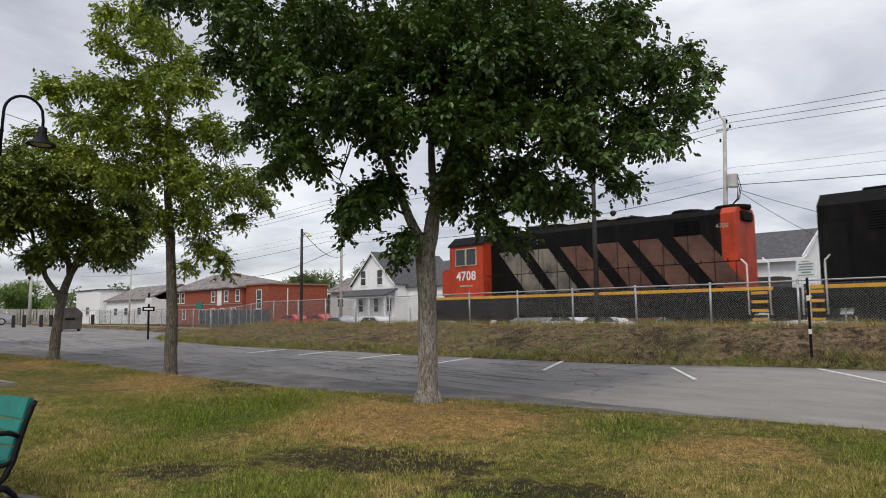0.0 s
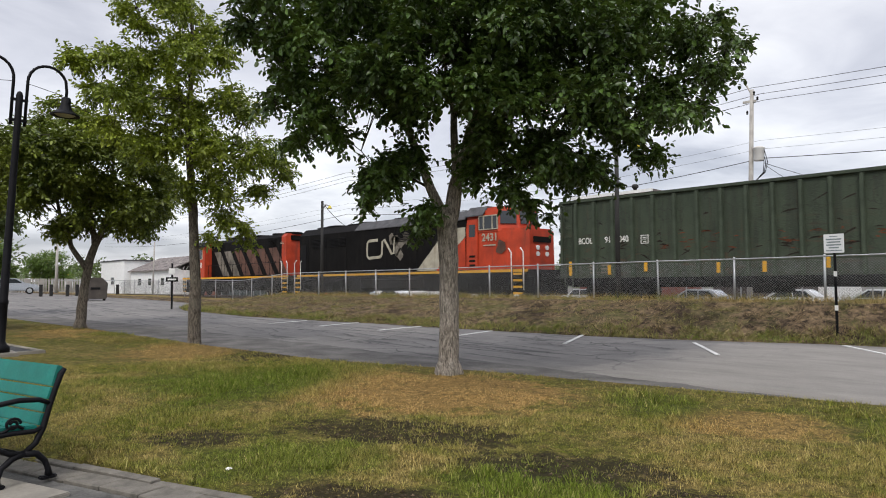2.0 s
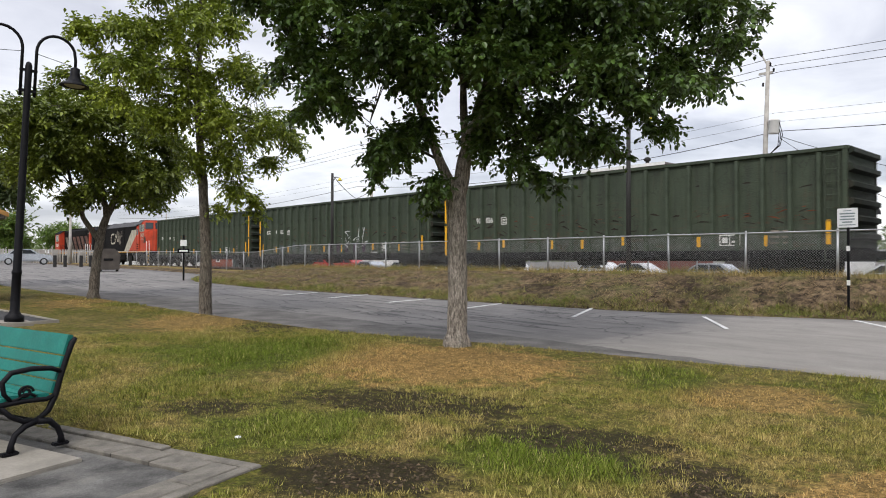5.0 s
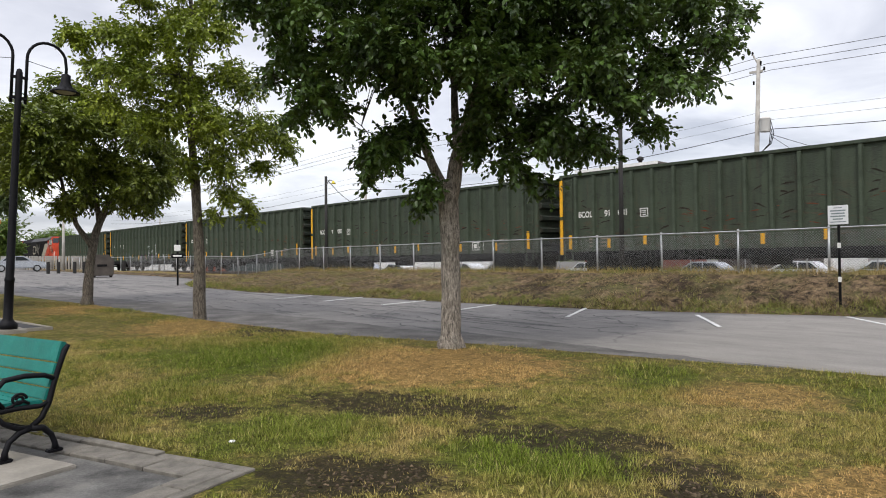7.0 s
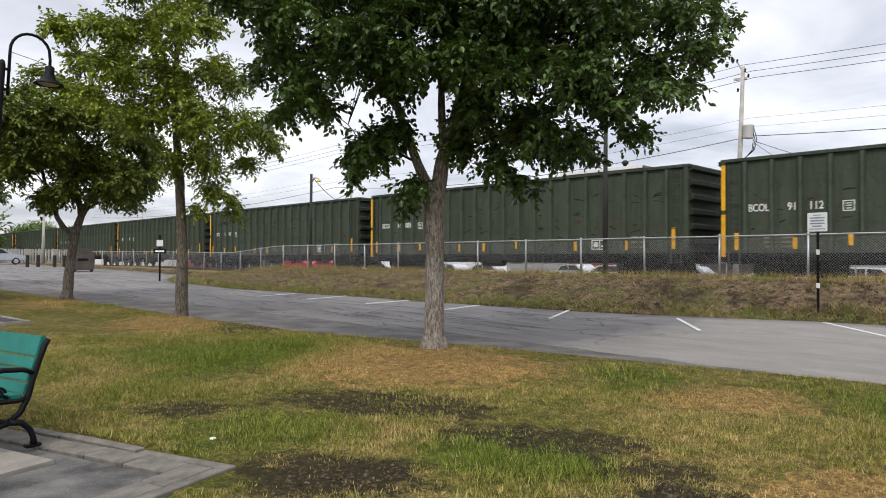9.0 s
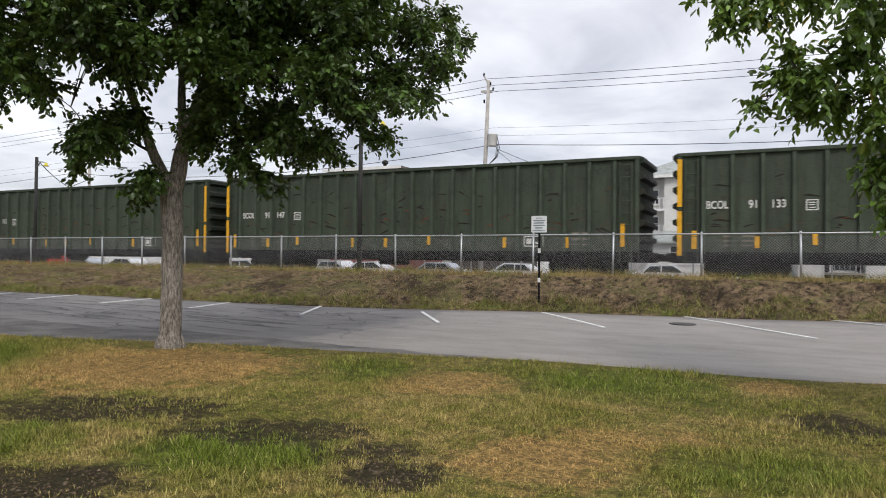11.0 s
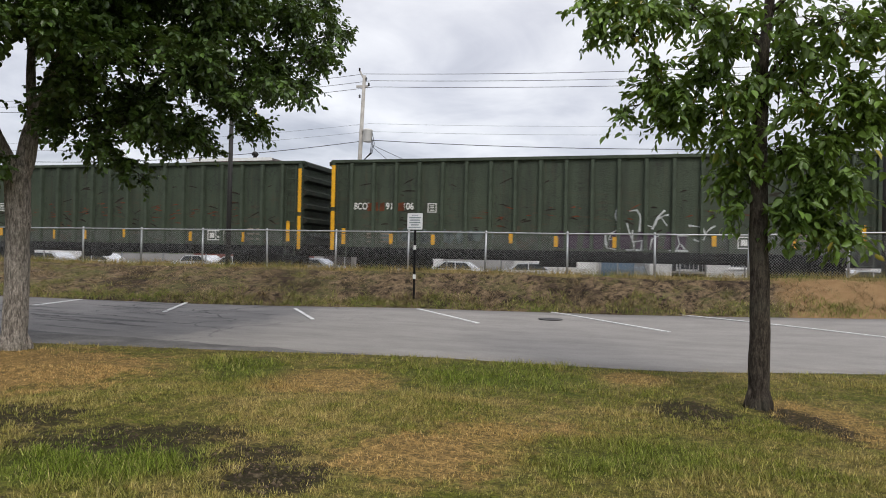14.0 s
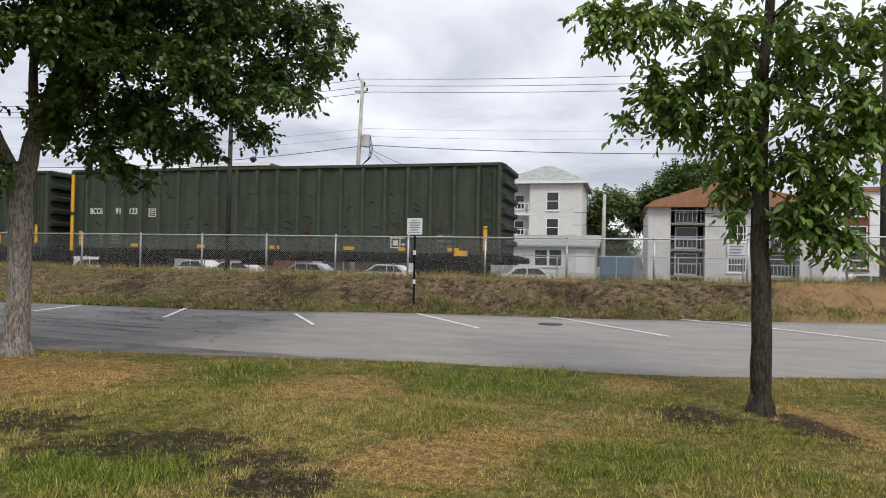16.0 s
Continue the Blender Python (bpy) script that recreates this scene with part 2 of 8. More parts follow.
def wagon_green():
    n = Nodes("wagon_green_paint", 0.7, 0, 0.3)
    at = n.where()
    wear = n.noise(at, 0.7, 6.0, 0.62)
    streak = n.noise(at, 1.6, 6.0, 0.65, (2.6, 2.6, 0.22))
    fine = n.noise(at, 24.0, 3.0)
    rnd = n.add("ObjectInfo").outputs["Random"]
    col = n.mix(n.span(wear, 0.3, 0.7), (0.026, 0.040, 0.025), (0.056, 0.076, 0.049))
    col = n.mix(n.span(streak, 0.46, 0.66, 0, 0.75), col, (0.018, 0.024, 0.017))
    scrape = n.noise(at, 2.3, 7.0, 0.7, (0.6, 1.0, 2.6))
    low = n.span(n.add("SeparateXYZ", Vector=at).outputs["Z"], 3.4, 1.8)
    col = n.mix(n.math("MULTIPLY", n.span(scrape, 0.55, 0.64, 0, 0.75), low), col, (0.075, 0.042, 0.024))
    run = n.noise(at, 3.0, 7.0, 0.7, (3.0, 3.0, 0.16))
    col = n.mix(n.span(run, 0.58, 0.68, 0, 0.5), col, (0.060, 0.044, 0.026))
    bent = n.add("VectorMath", Vector=n.add("TexNoise", Vector=at, Scale=1.7, Detail=3.0).outputs["Color"])
    bent.operation = "MULTIPLY_ADD"
    bent.inputs[1].default_value = (0.9, 0.9, 0.9)
    n.put(bent.inputs[2], at)
    cell = n.add("TexVoronoi", Vector=bent.outputs[0], Scale=1.5)
    cell.feature = "DISTANCE_TO_EDGE"
    line = n.math("MULTIPLY", n.span(cell.outputs["Distance"], 0.010, 0.030, 0.45, 0.0), n.span(n.noise(at, 0.9, 3.0), 0.42, 0.50))
    col = n.mix(line, col, (0.012, 0.012, 0.010))
    col = n.mix(n.span(fine, 0.3, 0.8, 0, 0.25), col, (0.085, 0.095, 0.075))
    col = n.mix(n.span(rnd, 0, 1, 0, 0.10), col, (0.09, 0.10, 0.07))
    dust = n.math("MULTIPLY", n.span(n.add("SeparateXYZ", Vector=at).outputs["Z"], 2.0, 1.4, 0, 0.55), n.span(n.noise(at, 3.0, 5.0), 0.4, 0.65))
    col = n.mix(dust, col, (0.085, 0.092, 0.080))
    n.color(col)
    n.rough(n.span(wear, 0.2, 0.8, 0.55, 0.85))
    n.bump(n.math("ADD", n.noise(at, 1.4, 4.0, 0.5), fine), 0.35, 0.05)
    return n.m


M = {}
M["lawn"], M["blade"], M["asphalt"] = lawn_material(), blade_material(), asphalt_material()
M["tar"] = plain("old_dark_asphalt", (0.125, 0.118, 0.112), 0.9, 0, 0.35, 1.6, 0.35)
M["tar_line"] = plain("crack_tar", (0.060, 0.058, 0.058), 0.85, 0, 0.2, 5.0, 0.1)
# wagon green darkened: the shade between wagons is put into this colour
M["end_green_shaded"] = plain("green_with_gap_shade", (0.020, 0.028, 0.020), 0.75, 0, 0.3, 2.0, 0.2, (0.035, 0.028, 0.020))
M["bark"] = bark_material("grey_bark", (0.12, 0.105, 0.090), (0.62, 0.55, 0.47))
M["bark_mid"] = bark_material("grey_brown_bark", (0.065, 0.055, 0.045), (0.30, 0.26, 0.215))
M["bark_dark"] = bark_material("brown_bark", (0.030, 0.025, 0.020), (0.135, 0.112, 0.088))
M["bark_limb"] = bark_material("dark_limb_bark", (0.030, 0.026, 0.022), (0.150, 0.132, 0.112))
M["leaf_dark"] = leaf_material("leaf_deep_green", (0.016, 0.034, 0.009), (0.070, 0.125, 0.022), None, 0.10)
M["leaf_light"] = leaf_material("leaf_light_green", (0.055, 0.088, 0.011), (0.255, 0.305, 0.032), None, 0.22)
M["leaf_fresh"] = leaf_material("leaf_fresh_green", (0.036, 0.080, 0.015), (0.135, 0.215, 0.038), (0.36, 0.30, 0.05), 0.2)
M["leaf_olive"] = leaf_material("leaf_olive_green", (0.042, 0.068, 0.010), (0.165, 0.200, 0.024), None, 0.15)
M["leaf_far"] = leaf_material("leaf_far_green", (0.055, 0.085, 0.028), (0.110, 0.150, 0.050))
M["green"] = wagon_green()
M["rib_green"] = plain("rubbed_green_paint", (0.058, 0.076, 0.052), 0.75, 0, 0.25, 2.0, 0.2, (0.050, 0.058, 0.040))
M["dent"] = plain("dark_scrape", (0.026, 0.021, 0.015), 0.9, 0, 0.3, 3.0, 0.1)
M["steel"] = plain("galvanised_steel", (0.42, 0.43, 0.44), 0.45, 0.7, 0.15, 6.0, 0.05)
M["wire"] = plain("dull_wire", (0.24, 0.245, 0.25), 0.6, 0.4, 0.1, 9.0, 0.0)
M["black"] = plain("black_paint", (0.008, 0.008, 0.009), 0.7, 0, 0.2, 2.0, 0.2, (0.018, 0.016, 0.014), 0.12)
# underframe grime; also the painted shade of the flats' balcony recesses
M["grime_and_shade"] = plain("grime_and_recess_shade", (0.012, 0.011, 0.010), 0.9, 0, 0.3, 3.0, 0.4, None, 0.1)
M["yellow"] = plain("yellow_reflective", (0.72, 0.38, 0.02), 0.5, 0, 0.12, 5.0, 0.05)
M["white"] = plain("white_paint", (0.72, 0.72, 0.70), 0.6, 0, 0.08, 4.0, 0.1)
M["line"] = plain("worn_line_paint", (0.62, 0.62, 0.60), 0.8, 0, 0.2, 6.0, 0.1)
M["red"] = plain("red_orange_paint", (0.46, 0.050, 0.017), 0.55, 0, 0.2, 1.6, 0.1, (0.17, 0.035, 0.020))
M["loco_black"] = plain("faded_black_paint", (0.008, 0.0075, 0.0075), 0.72, 0, 0.25, 1.3, 0.15, (0.016, 0.014, 0.012), 0.08)
M["cream"] = plain("faded_cream_paint", (0.42, 0.39, 0.31), 0.7, 0, 0.2, 2.0, 0.1, (0.20, 0.16, 0.12))
M["worn_cream"] = plain("worn_cream_stripe", (0.20, 0.175, 0.145), 0.75, 0, 0.35, 1.8, 0.1, (0.05, 0.045, 0.04))
M["peeled"] = plain("peeled_grey_primer", (0.20, 0.180, 0.150), 0.85, 0, 0.35, 2.5, 0.1, (0.10, 0.085, 0.07))
M["faded_red"] = plain("faded_red_stripe", (0.125, 0.062, 0.045), 0.75, 0, 0.3, 1.6, 0.1, (0.07, 0.05, 0.045))
M["glass"] = plain("dark_glass", (0.02, 0.025, 0.03), 0.08, 0, 0.05, 1.0, 0.0, None, 0.6)
M["teal"] = plain("teal_slat_paint", (0.008, 0.165, 0.135), 0.5, 0, 0.14, 5.0, 0.15, (0.012, 0.105, 0.088))
M["iron"] = plain("black_cast_iron", (0.006, 0.006, 0.008), 0.55, 0.0, 0.2, 6.0, 0.25, None, 0.15)
M["concrete"] = plain("pale_concrete", (0.26, 0.24, 0.205), 0.9, 0, 0.2, 2.5, 0.3)
M["slate"] = plain("rough_grey_paving", (0.115, 0.112, 0.105), 0.92, 0, 0.45, 3.5, 0.7, (0.17, 0.16, 0.145))
M["paver"] = plain("grey_paver", (0.185, 0.170, 0.145), 0.94, 0, 0.32, 5.0, 0.6, (0.11, 0.10, 0.085))
M["rubber"] = plain("dark_bitumen_pad", (0.050, 0.050, 0.052), 0.9, 0, 0.2, 2.0, 0.3)
M["rail"] = plain("rusty_rail", (0.13, 0.085, 0.06), 0.6, 0.5, 0.2, 4.0, 0.2)
M["gravel"] = plain("grey_ballast", (0.20, 0.19, 0.175), 0.95, 0, 0.4, 9.0, 0.9)
M["wood_pole"] = plain("weathered_pole", (0.40, 0.38, 0.35), 0.9, 0, 0.15, 3.0, 0.3)
M["dark_pole"] = plain("dark_metal_pole", (0.030, 0.029, 0.028), 0.7, 0, 0.2, 3.0, 0.2)
M["timber"] = plain("varnished_timber", (0.48, 0.26, 0.09), 0.6, 0, 0.2, 4.0, 0.2)
M["siding"] = plain("white_siding", (0.80, 0.80, 0.79), 0.7, 0, 0.06, 2.0, 0.1)
M["siding_grey"] = plain("pale_grey_siding", (0.60, 0.59, 0.565), 0.7, 0, 0.06, 2.0, 0.1)
M["brick"] = plain("red_brick", (0.29, 0.075, 0.042), 0.9, 0, 0.25, 5.0, 0.3)
M["roof"] = plain("dark_shingles", (0.085, 0.085, 0.090), 0.95, 0, 0.25, 3.0, 0.4)
M["roof_old"] = plain("patchy_old_shingles", (0.20, 0.175, 0.165), 0.95, 0, 0.5, 1.2, 0.4, (0.36, 0.33, 0.31))
M["roof_pale"] = plain("pale_green_grey_shingles", (0.30, 0.325, 0.31), 0.95, 0, 0.2, 2.0, 0.3)
M["roof_brown"] = plain("brown_fascia", (0.30, 0.155, 0.085), 0.85, 0, 0.15, 2.0, 0.2)
M["maroon"] = plain("maroon_siding", (0.19, 0.060, 0.045), 0.8, 0, 0.12, 2.0, 0.1)
M["car_white"] = plain("white_car_paint", (0.62, 0.64, 0.66), 0.25, 0, 0.04, 1.0, 0.0, None, 0.5)
M["car_silver"] = plain("silver_car_paint", (0.42, 0.45, 0.49), 0.25, 0.3, 0.04, 1.0, 0.0, None, 0.5)
M["car_red"] = plain("red_car_paint", (0.42, 0.03, 0.03), 0.25, 0, 0.04, 1.0, 0.0, None, 0.5)
M["car_blue"] = plain("blue_grey_car_paint", (0.10, 0.16, 0.22), 0.25, 0.2, 0.04, 1.0, 0.0, None, 0.5)
M["car_blue_dull"] = plain("dark_screen_cloth", (0.045, 0.060, 0.060), 0.9, 0, 0.2, 2.0, 0.1)
M["roof_brown_dark"] = plain("dark_brown_boards", (0.050, 0.038, 0.034), 0.8, 0, 0.2, 3.0, 0.2)
M["tyre"] = plain("tyre_rubber", (0.02, 0.02, 0.02), 0.85, 0, 0.2, 5.0, 0.2)
M["bin"] = plain("brown_grey_bin", (0.070, 0.060, 0.052), 0.8, 0, 0.2, 2.0, 0.2)
M["signface"] = plain("sign_white", (0.70, 0.71, 0.72), 0.5, 0, 0.05, 4.0, 0.0)
M["ink"] = plain("sign_grey_print", (0.20, 0.24, 0.25), 0.6, 0, 0.05, 4.0, 0.0)
M["graffiti"] = plain("white_spray", (0.52, 0.55, 0.55), 0.75, 0, 0.25, 6.0, 0.0)
M["haze"] = plain("pale_blue_spray", (0.095, 0.120, 0.118), 0.75, 0, 0.5, 2.5, 0.0)
M["graffiti_dark"] = plain("violet_spray", (0.055, 0.035, 0.055), 0.8, 0, 0.25, 3.0, 0.0)
M["rust"] = plain("rust_patch", (0.14, 0.045, 0.02), 0.9, 0, 0.35, 3.0, 0.2)
M["screen"] = plain("dark_mesh_screen", (0.012, 0.012, 0.012), 0.9, 0, 0.1, 3.0, 0.0)
M["lamp_yellow"] = plain("yellow_lamp_hood", (0.62, 0.50, 0.04), 0.5, 0, 0.1, 4.0, 0.0)


# ---- building helpers ----
def mesh_object(name, bm, material, parent=None, label="", smooth=False):
    me = bpy.data.meshes.new(name)
    bm.normal_update()
    bm.to_mesh(me)
    bm.free()
    for mt in material if isinstance(material, (list, tuple)) else (material,):
        me.materials.append(mt)
    if smooth:
        for p in me.polygons:
            p.use_smooth = True
    ob = new(name, me)
    if parent:
        ob.parent = parent
    return tagged(ob, label=label)


def part(name, bm, material, parent, label="", smooth=False):
    """One mesh object under a thing or under a part."""
    return mesh_object(name, bm, material, parent, label, smooth)


def thing(name, x=0, y=0, z=0, rz=0, label="", category="", group="", kind=""):
    ob = new(name)
    ob.empty_display_size = 0.2
    ob.matrix_basis = pose(x, y, z, 0, 0, rz)
    return tagged(ob, label, category, group, kind)


def box(bm, x0, x1, y0, y1, z0, z1, bevel=0.0, slot=0):
    """A box, with its edges rounded where bevel is given."""
    vs = [bm.verts.new((x, y, z)) for z in (z0, z1) for y in (y0, y1) for x in (x0, x1)]
    fs = [bm.faces.new([vs[i] for i in q]) for q in ((0, 2, 3, 1), (4, 5, 7, 6), (0, 1, 5, 4), (1, 3, 7, 5), (3, 2, 6, 7), (2, 0, 4, 6))]
    for fc in fs:
        fc.material_index = slot
    if bevel:
        es = {e for fc in fs for e in fc.edges}
        bmesh.ops.bevel(bm, geom=list(es), offset=bevel, segments=2, affect="EDGES")
    return fs


def slab(bm, profile, x0, x1, axis="x", slot=0):
    """A solid from a closed outline: (y, z) pushed along x, or (x, z) pushed along y."""
    def place(a, b, c):
        return (c, a, b) if axis == "x" else (a, c, b)
    v0 = [bm.verts.new(place(a, b, x0)) for a, b in profile]
    v1 = [bm.verts.new(place(a, b, x1)) for a, b in profile]
    n = len(profile)
    fs = [bm.faces.new(v0), bm.faces.new(v1[::-1])]
    for i in range(n):
        fs.append(bm.faces.new([v0[i], v1[i], v1[(i + 1) % n], v0[(i + 1) % n]]))
    for fc in fs:
        fc.material_index = slot
    bmesh.ops.recalc_face_normals(bm, faces=fs)
    return fs


def tube(bm, pts, radii, n=8, caps=True):
    """A tube along points, with a radius at each."""
    pts = [Vector(p) for p in pts]
    if not isinstance(radii, (list, tuple)):
        radii = [radii] * len(pts)
    rings, side = [], None
    for i, p in enumerate(pts):
        d = (pts[min(i + 1, len(pts) - 1)] - pts[max(i - 1, 0)]).normalized()
        if side is None:
            side = d.orthogonal().normalized()
        side = (side - d * side.dot(d)).normalized()
        up = d.cross(side)
        rings.append([bm.verts.new(p + float(radii[i]) * (math.cos(2 * math.pi * k / n) * side + math.sin(2 * math.pi * k / n) * up)) for k in range(n)])
    for a, b in zip(rings, rings[1:]):
        for k in range(n):
            bm.faces.new([a[k], a[(k + 1) % n], b[(k + 1) % n], b[k]])
    if caps:
        bm.faces.new(rings[0][::-1])
        bm.faces.new(rings[-1])


def lathe(bm, profile, n=16, at=(0, 0, 0)):
    """A turned body from (radius, height) pairs."""
    rings = [[bm.verts.new((at[0] + r * math.cos(2 * math.pi * k / n), at[1] + r * math.sin(2 * math.pi * k / n), at[2] + z)) for k in range(n)] for r, z in profile]
    for a, b in zip(rings, rings[1:]):
        for k in range(n):
            bm.faces.new([a[k], a[(k + 1) % n], b[(k + 1) % n], b[k]])
    bm.faces.new(rings[0][::-1])
    bm.faces.new(rings[-1])


def words(text, size, material, parent, x, y, z, name="lettering", space=1.0, weight=0.0, narrow=1.0):
    """Painted letters on a side that faces -y."""
    cu = bpy.data.curves.new(name, "FONT")
    cu.body, cu.size, cu.align_x, cu.align_y, cu.extrude, cu.space_character, cu.offset = text, size, "CENTER", "CENTER", 0.002, space, weight
    ob = new(name, cu)
    bpy.context.view_layer.update()
    me = bpy.data.meshes.new_from_object(ob.evaluated_get(bpy.context.evaluated_depsgraph_get()))
    bpy.data.objects.remove(ob)
    me.materials.clear()
    me.materials.append(material)
    ob = new(name, me)
    ob.parent = parent
    ob.matrix_basis = pose(x, y, z, 90, 0, 0) @ Matrix.Diagonal((narrow, 1, 1, 1))
    return ob


def from_arrays(name, verts, faces, material, parent=None, label=""):
    """A mesh from arrays: quick for very many small faces of one size."""
    me = bpy.data.meshes.new(name)
    k = faces.shape[1]
    me.vertices.add(len(verts))
    me.vertices.foreach_set("co", verts.astype(np.float32).ravel())
    me.loops.add(faces.size)
    me.loops.foreach_set("vertex_index", faces.astype(np.int32).ravel())
    me.polygons.add(len(faces))
    me.polygons.foreach_set("loop_start", np.arange(0, faces.size, k, dtype=np.int32))
    me.update(calc_edges=True)
    me.materials.append(material)
    ob = new(name, me)
    if parent:
        ob.parent = parent
    return tagged(ob, label=label)


# ---- the lie of the land ----
def lawn_z(x):
    return -0.014 * min(0.0, max(x, -75.0))


def table(rows):
    xs, ys = zip(*rows)
    return lambda x: float(np.interp(x, xs, ys))


near_y = table([(-90, 4.0), (-31, 5.5), (-20.9, 6.36), (-15, 6.7), (-11, 7.15), (-8, 8.2), (-5.4, 8.85), (-2.6, 9.6), (0.9, 9.9), (3.7, 10.8), (12, 12.2), (40, 14.5), (200, 15)])
far_y = table([(-90, 17.2), (-52, 17.2), (-47, 17.6), (-37.5, 17.4), (-34.5, 14.2), (-32, 13.4), (-25.5, 13.4), (-19.5, 14.6), (-13.8, 15.5), (-9, 16.4), (-5.5, 17.2), (0, 17.3), (200, 17.3)])
far_z = table([(-90, 1.05), (-52, 0.70), (-36, 0.44), (-25, 0.27), (-13.8, 0.11), (-9, 0.07), (-5.5, 0.11), (0, 0.157), (2.7, 0.22), (5.7, 0.31), (12, 0.42), (200, 0.5)])
crest_z = table([(-90, 1.10), (-46, 0.80), (-39, 0.70), (-34, 1.06), (3, 1.08), (6, 1.2), (200, 1.25)])
FENCE_Y, TRACK_Y, RAIL_Z = 20.0, 25.67, 0.78


def road_z(x, y):
    a, b = near_y(x), far_y(x)
    return (lawn_z(x) - 0.04) + (far_z(x) - lawn_z(x) + 0.04) * min(1, max(0, (y - a) / (b - a)))


def land_z(x, y):
    """The ground's height; under the road it lies 12 cm lower."""
    a, b, lz, fz, cz = near_y(x), far_y(x), lawn_z(x), far_z(x), crest_z(x)
    ys = [a, a + 0.06, b - 0.06, b, b + 0.35, 19.2, 20.4, 23.2, 28.6, 30, 32, 60, 3000]
    zs = [lz, lz - 0.16, fz - 0.14, fz + 0.01, fz + 0.10, cz - 0.05, cz, 0.58, 0.50, 0.30, 0.05, 0.1, 0.1]
    z = float(np.interp(y, ys, zs))
    u = (x + 4.54) * 0.948 + (y - 2.34) * 0.319
    v = -(x + 4.54) * 0.319 + (y - 2.34) * 0.948
    if -7.2 < u < -0.3 and -4.7 < v < -0.12:
        z -= 0.12
    if b + 0.3 < y < 21:
        z += 0.09 * noise.noise((x * 0.9, y * 1.4, 0)) + 0.05 * noise.noise((x * 3.1, y * 3.3, 2)) - 0.02
    elif y < a - 0.1:
        z += 0.03 * noise.noise((x * 0.5, y * 0.5, 5)) * min(1, (a - y) / 2)
    return z


def build_ground():
    xs = [-3000, -900, -300, -150] + list(np.arange(-90, -40, 2.5)) + list(np.arange(-40, 14, 0.35)) + list(np.arange(14, 40, 2.5)) + [60, 120, 300, 900, 3000]
    bm = bmesh.new()
    grid = []
    for x in xs:
        a, b = near_y(x), far_y(x)
        ys = [-3000, -600, -150, -60, -25, -12, -8] + list(np.linspace(-5, a, 32)) + [a + 0.06, b - 0.06, b] + list(np.linspace(b + 0.35, 20.4, 22)) + [21.5, 23.2, 25, 27, 28.6, 30, 32, 40, 60, 150, 500, 3000]
        grid.append([bm.verts.new((x, y, land_z(x, y))) for y in ys])
    for r0, r1 in zip(grid, grid[1:]):
        for k in range(len(r0) - 1):
            bm.faces.new([r0[k], r1[k], r1[k + 1], r0[k + 1]])
    ob = mesh_object("ground", bm, M["lawn"], None, "patchy green and straw-dry lawn with a weedy bank", True)
    tagged(ob, category="ground", kind="structure")


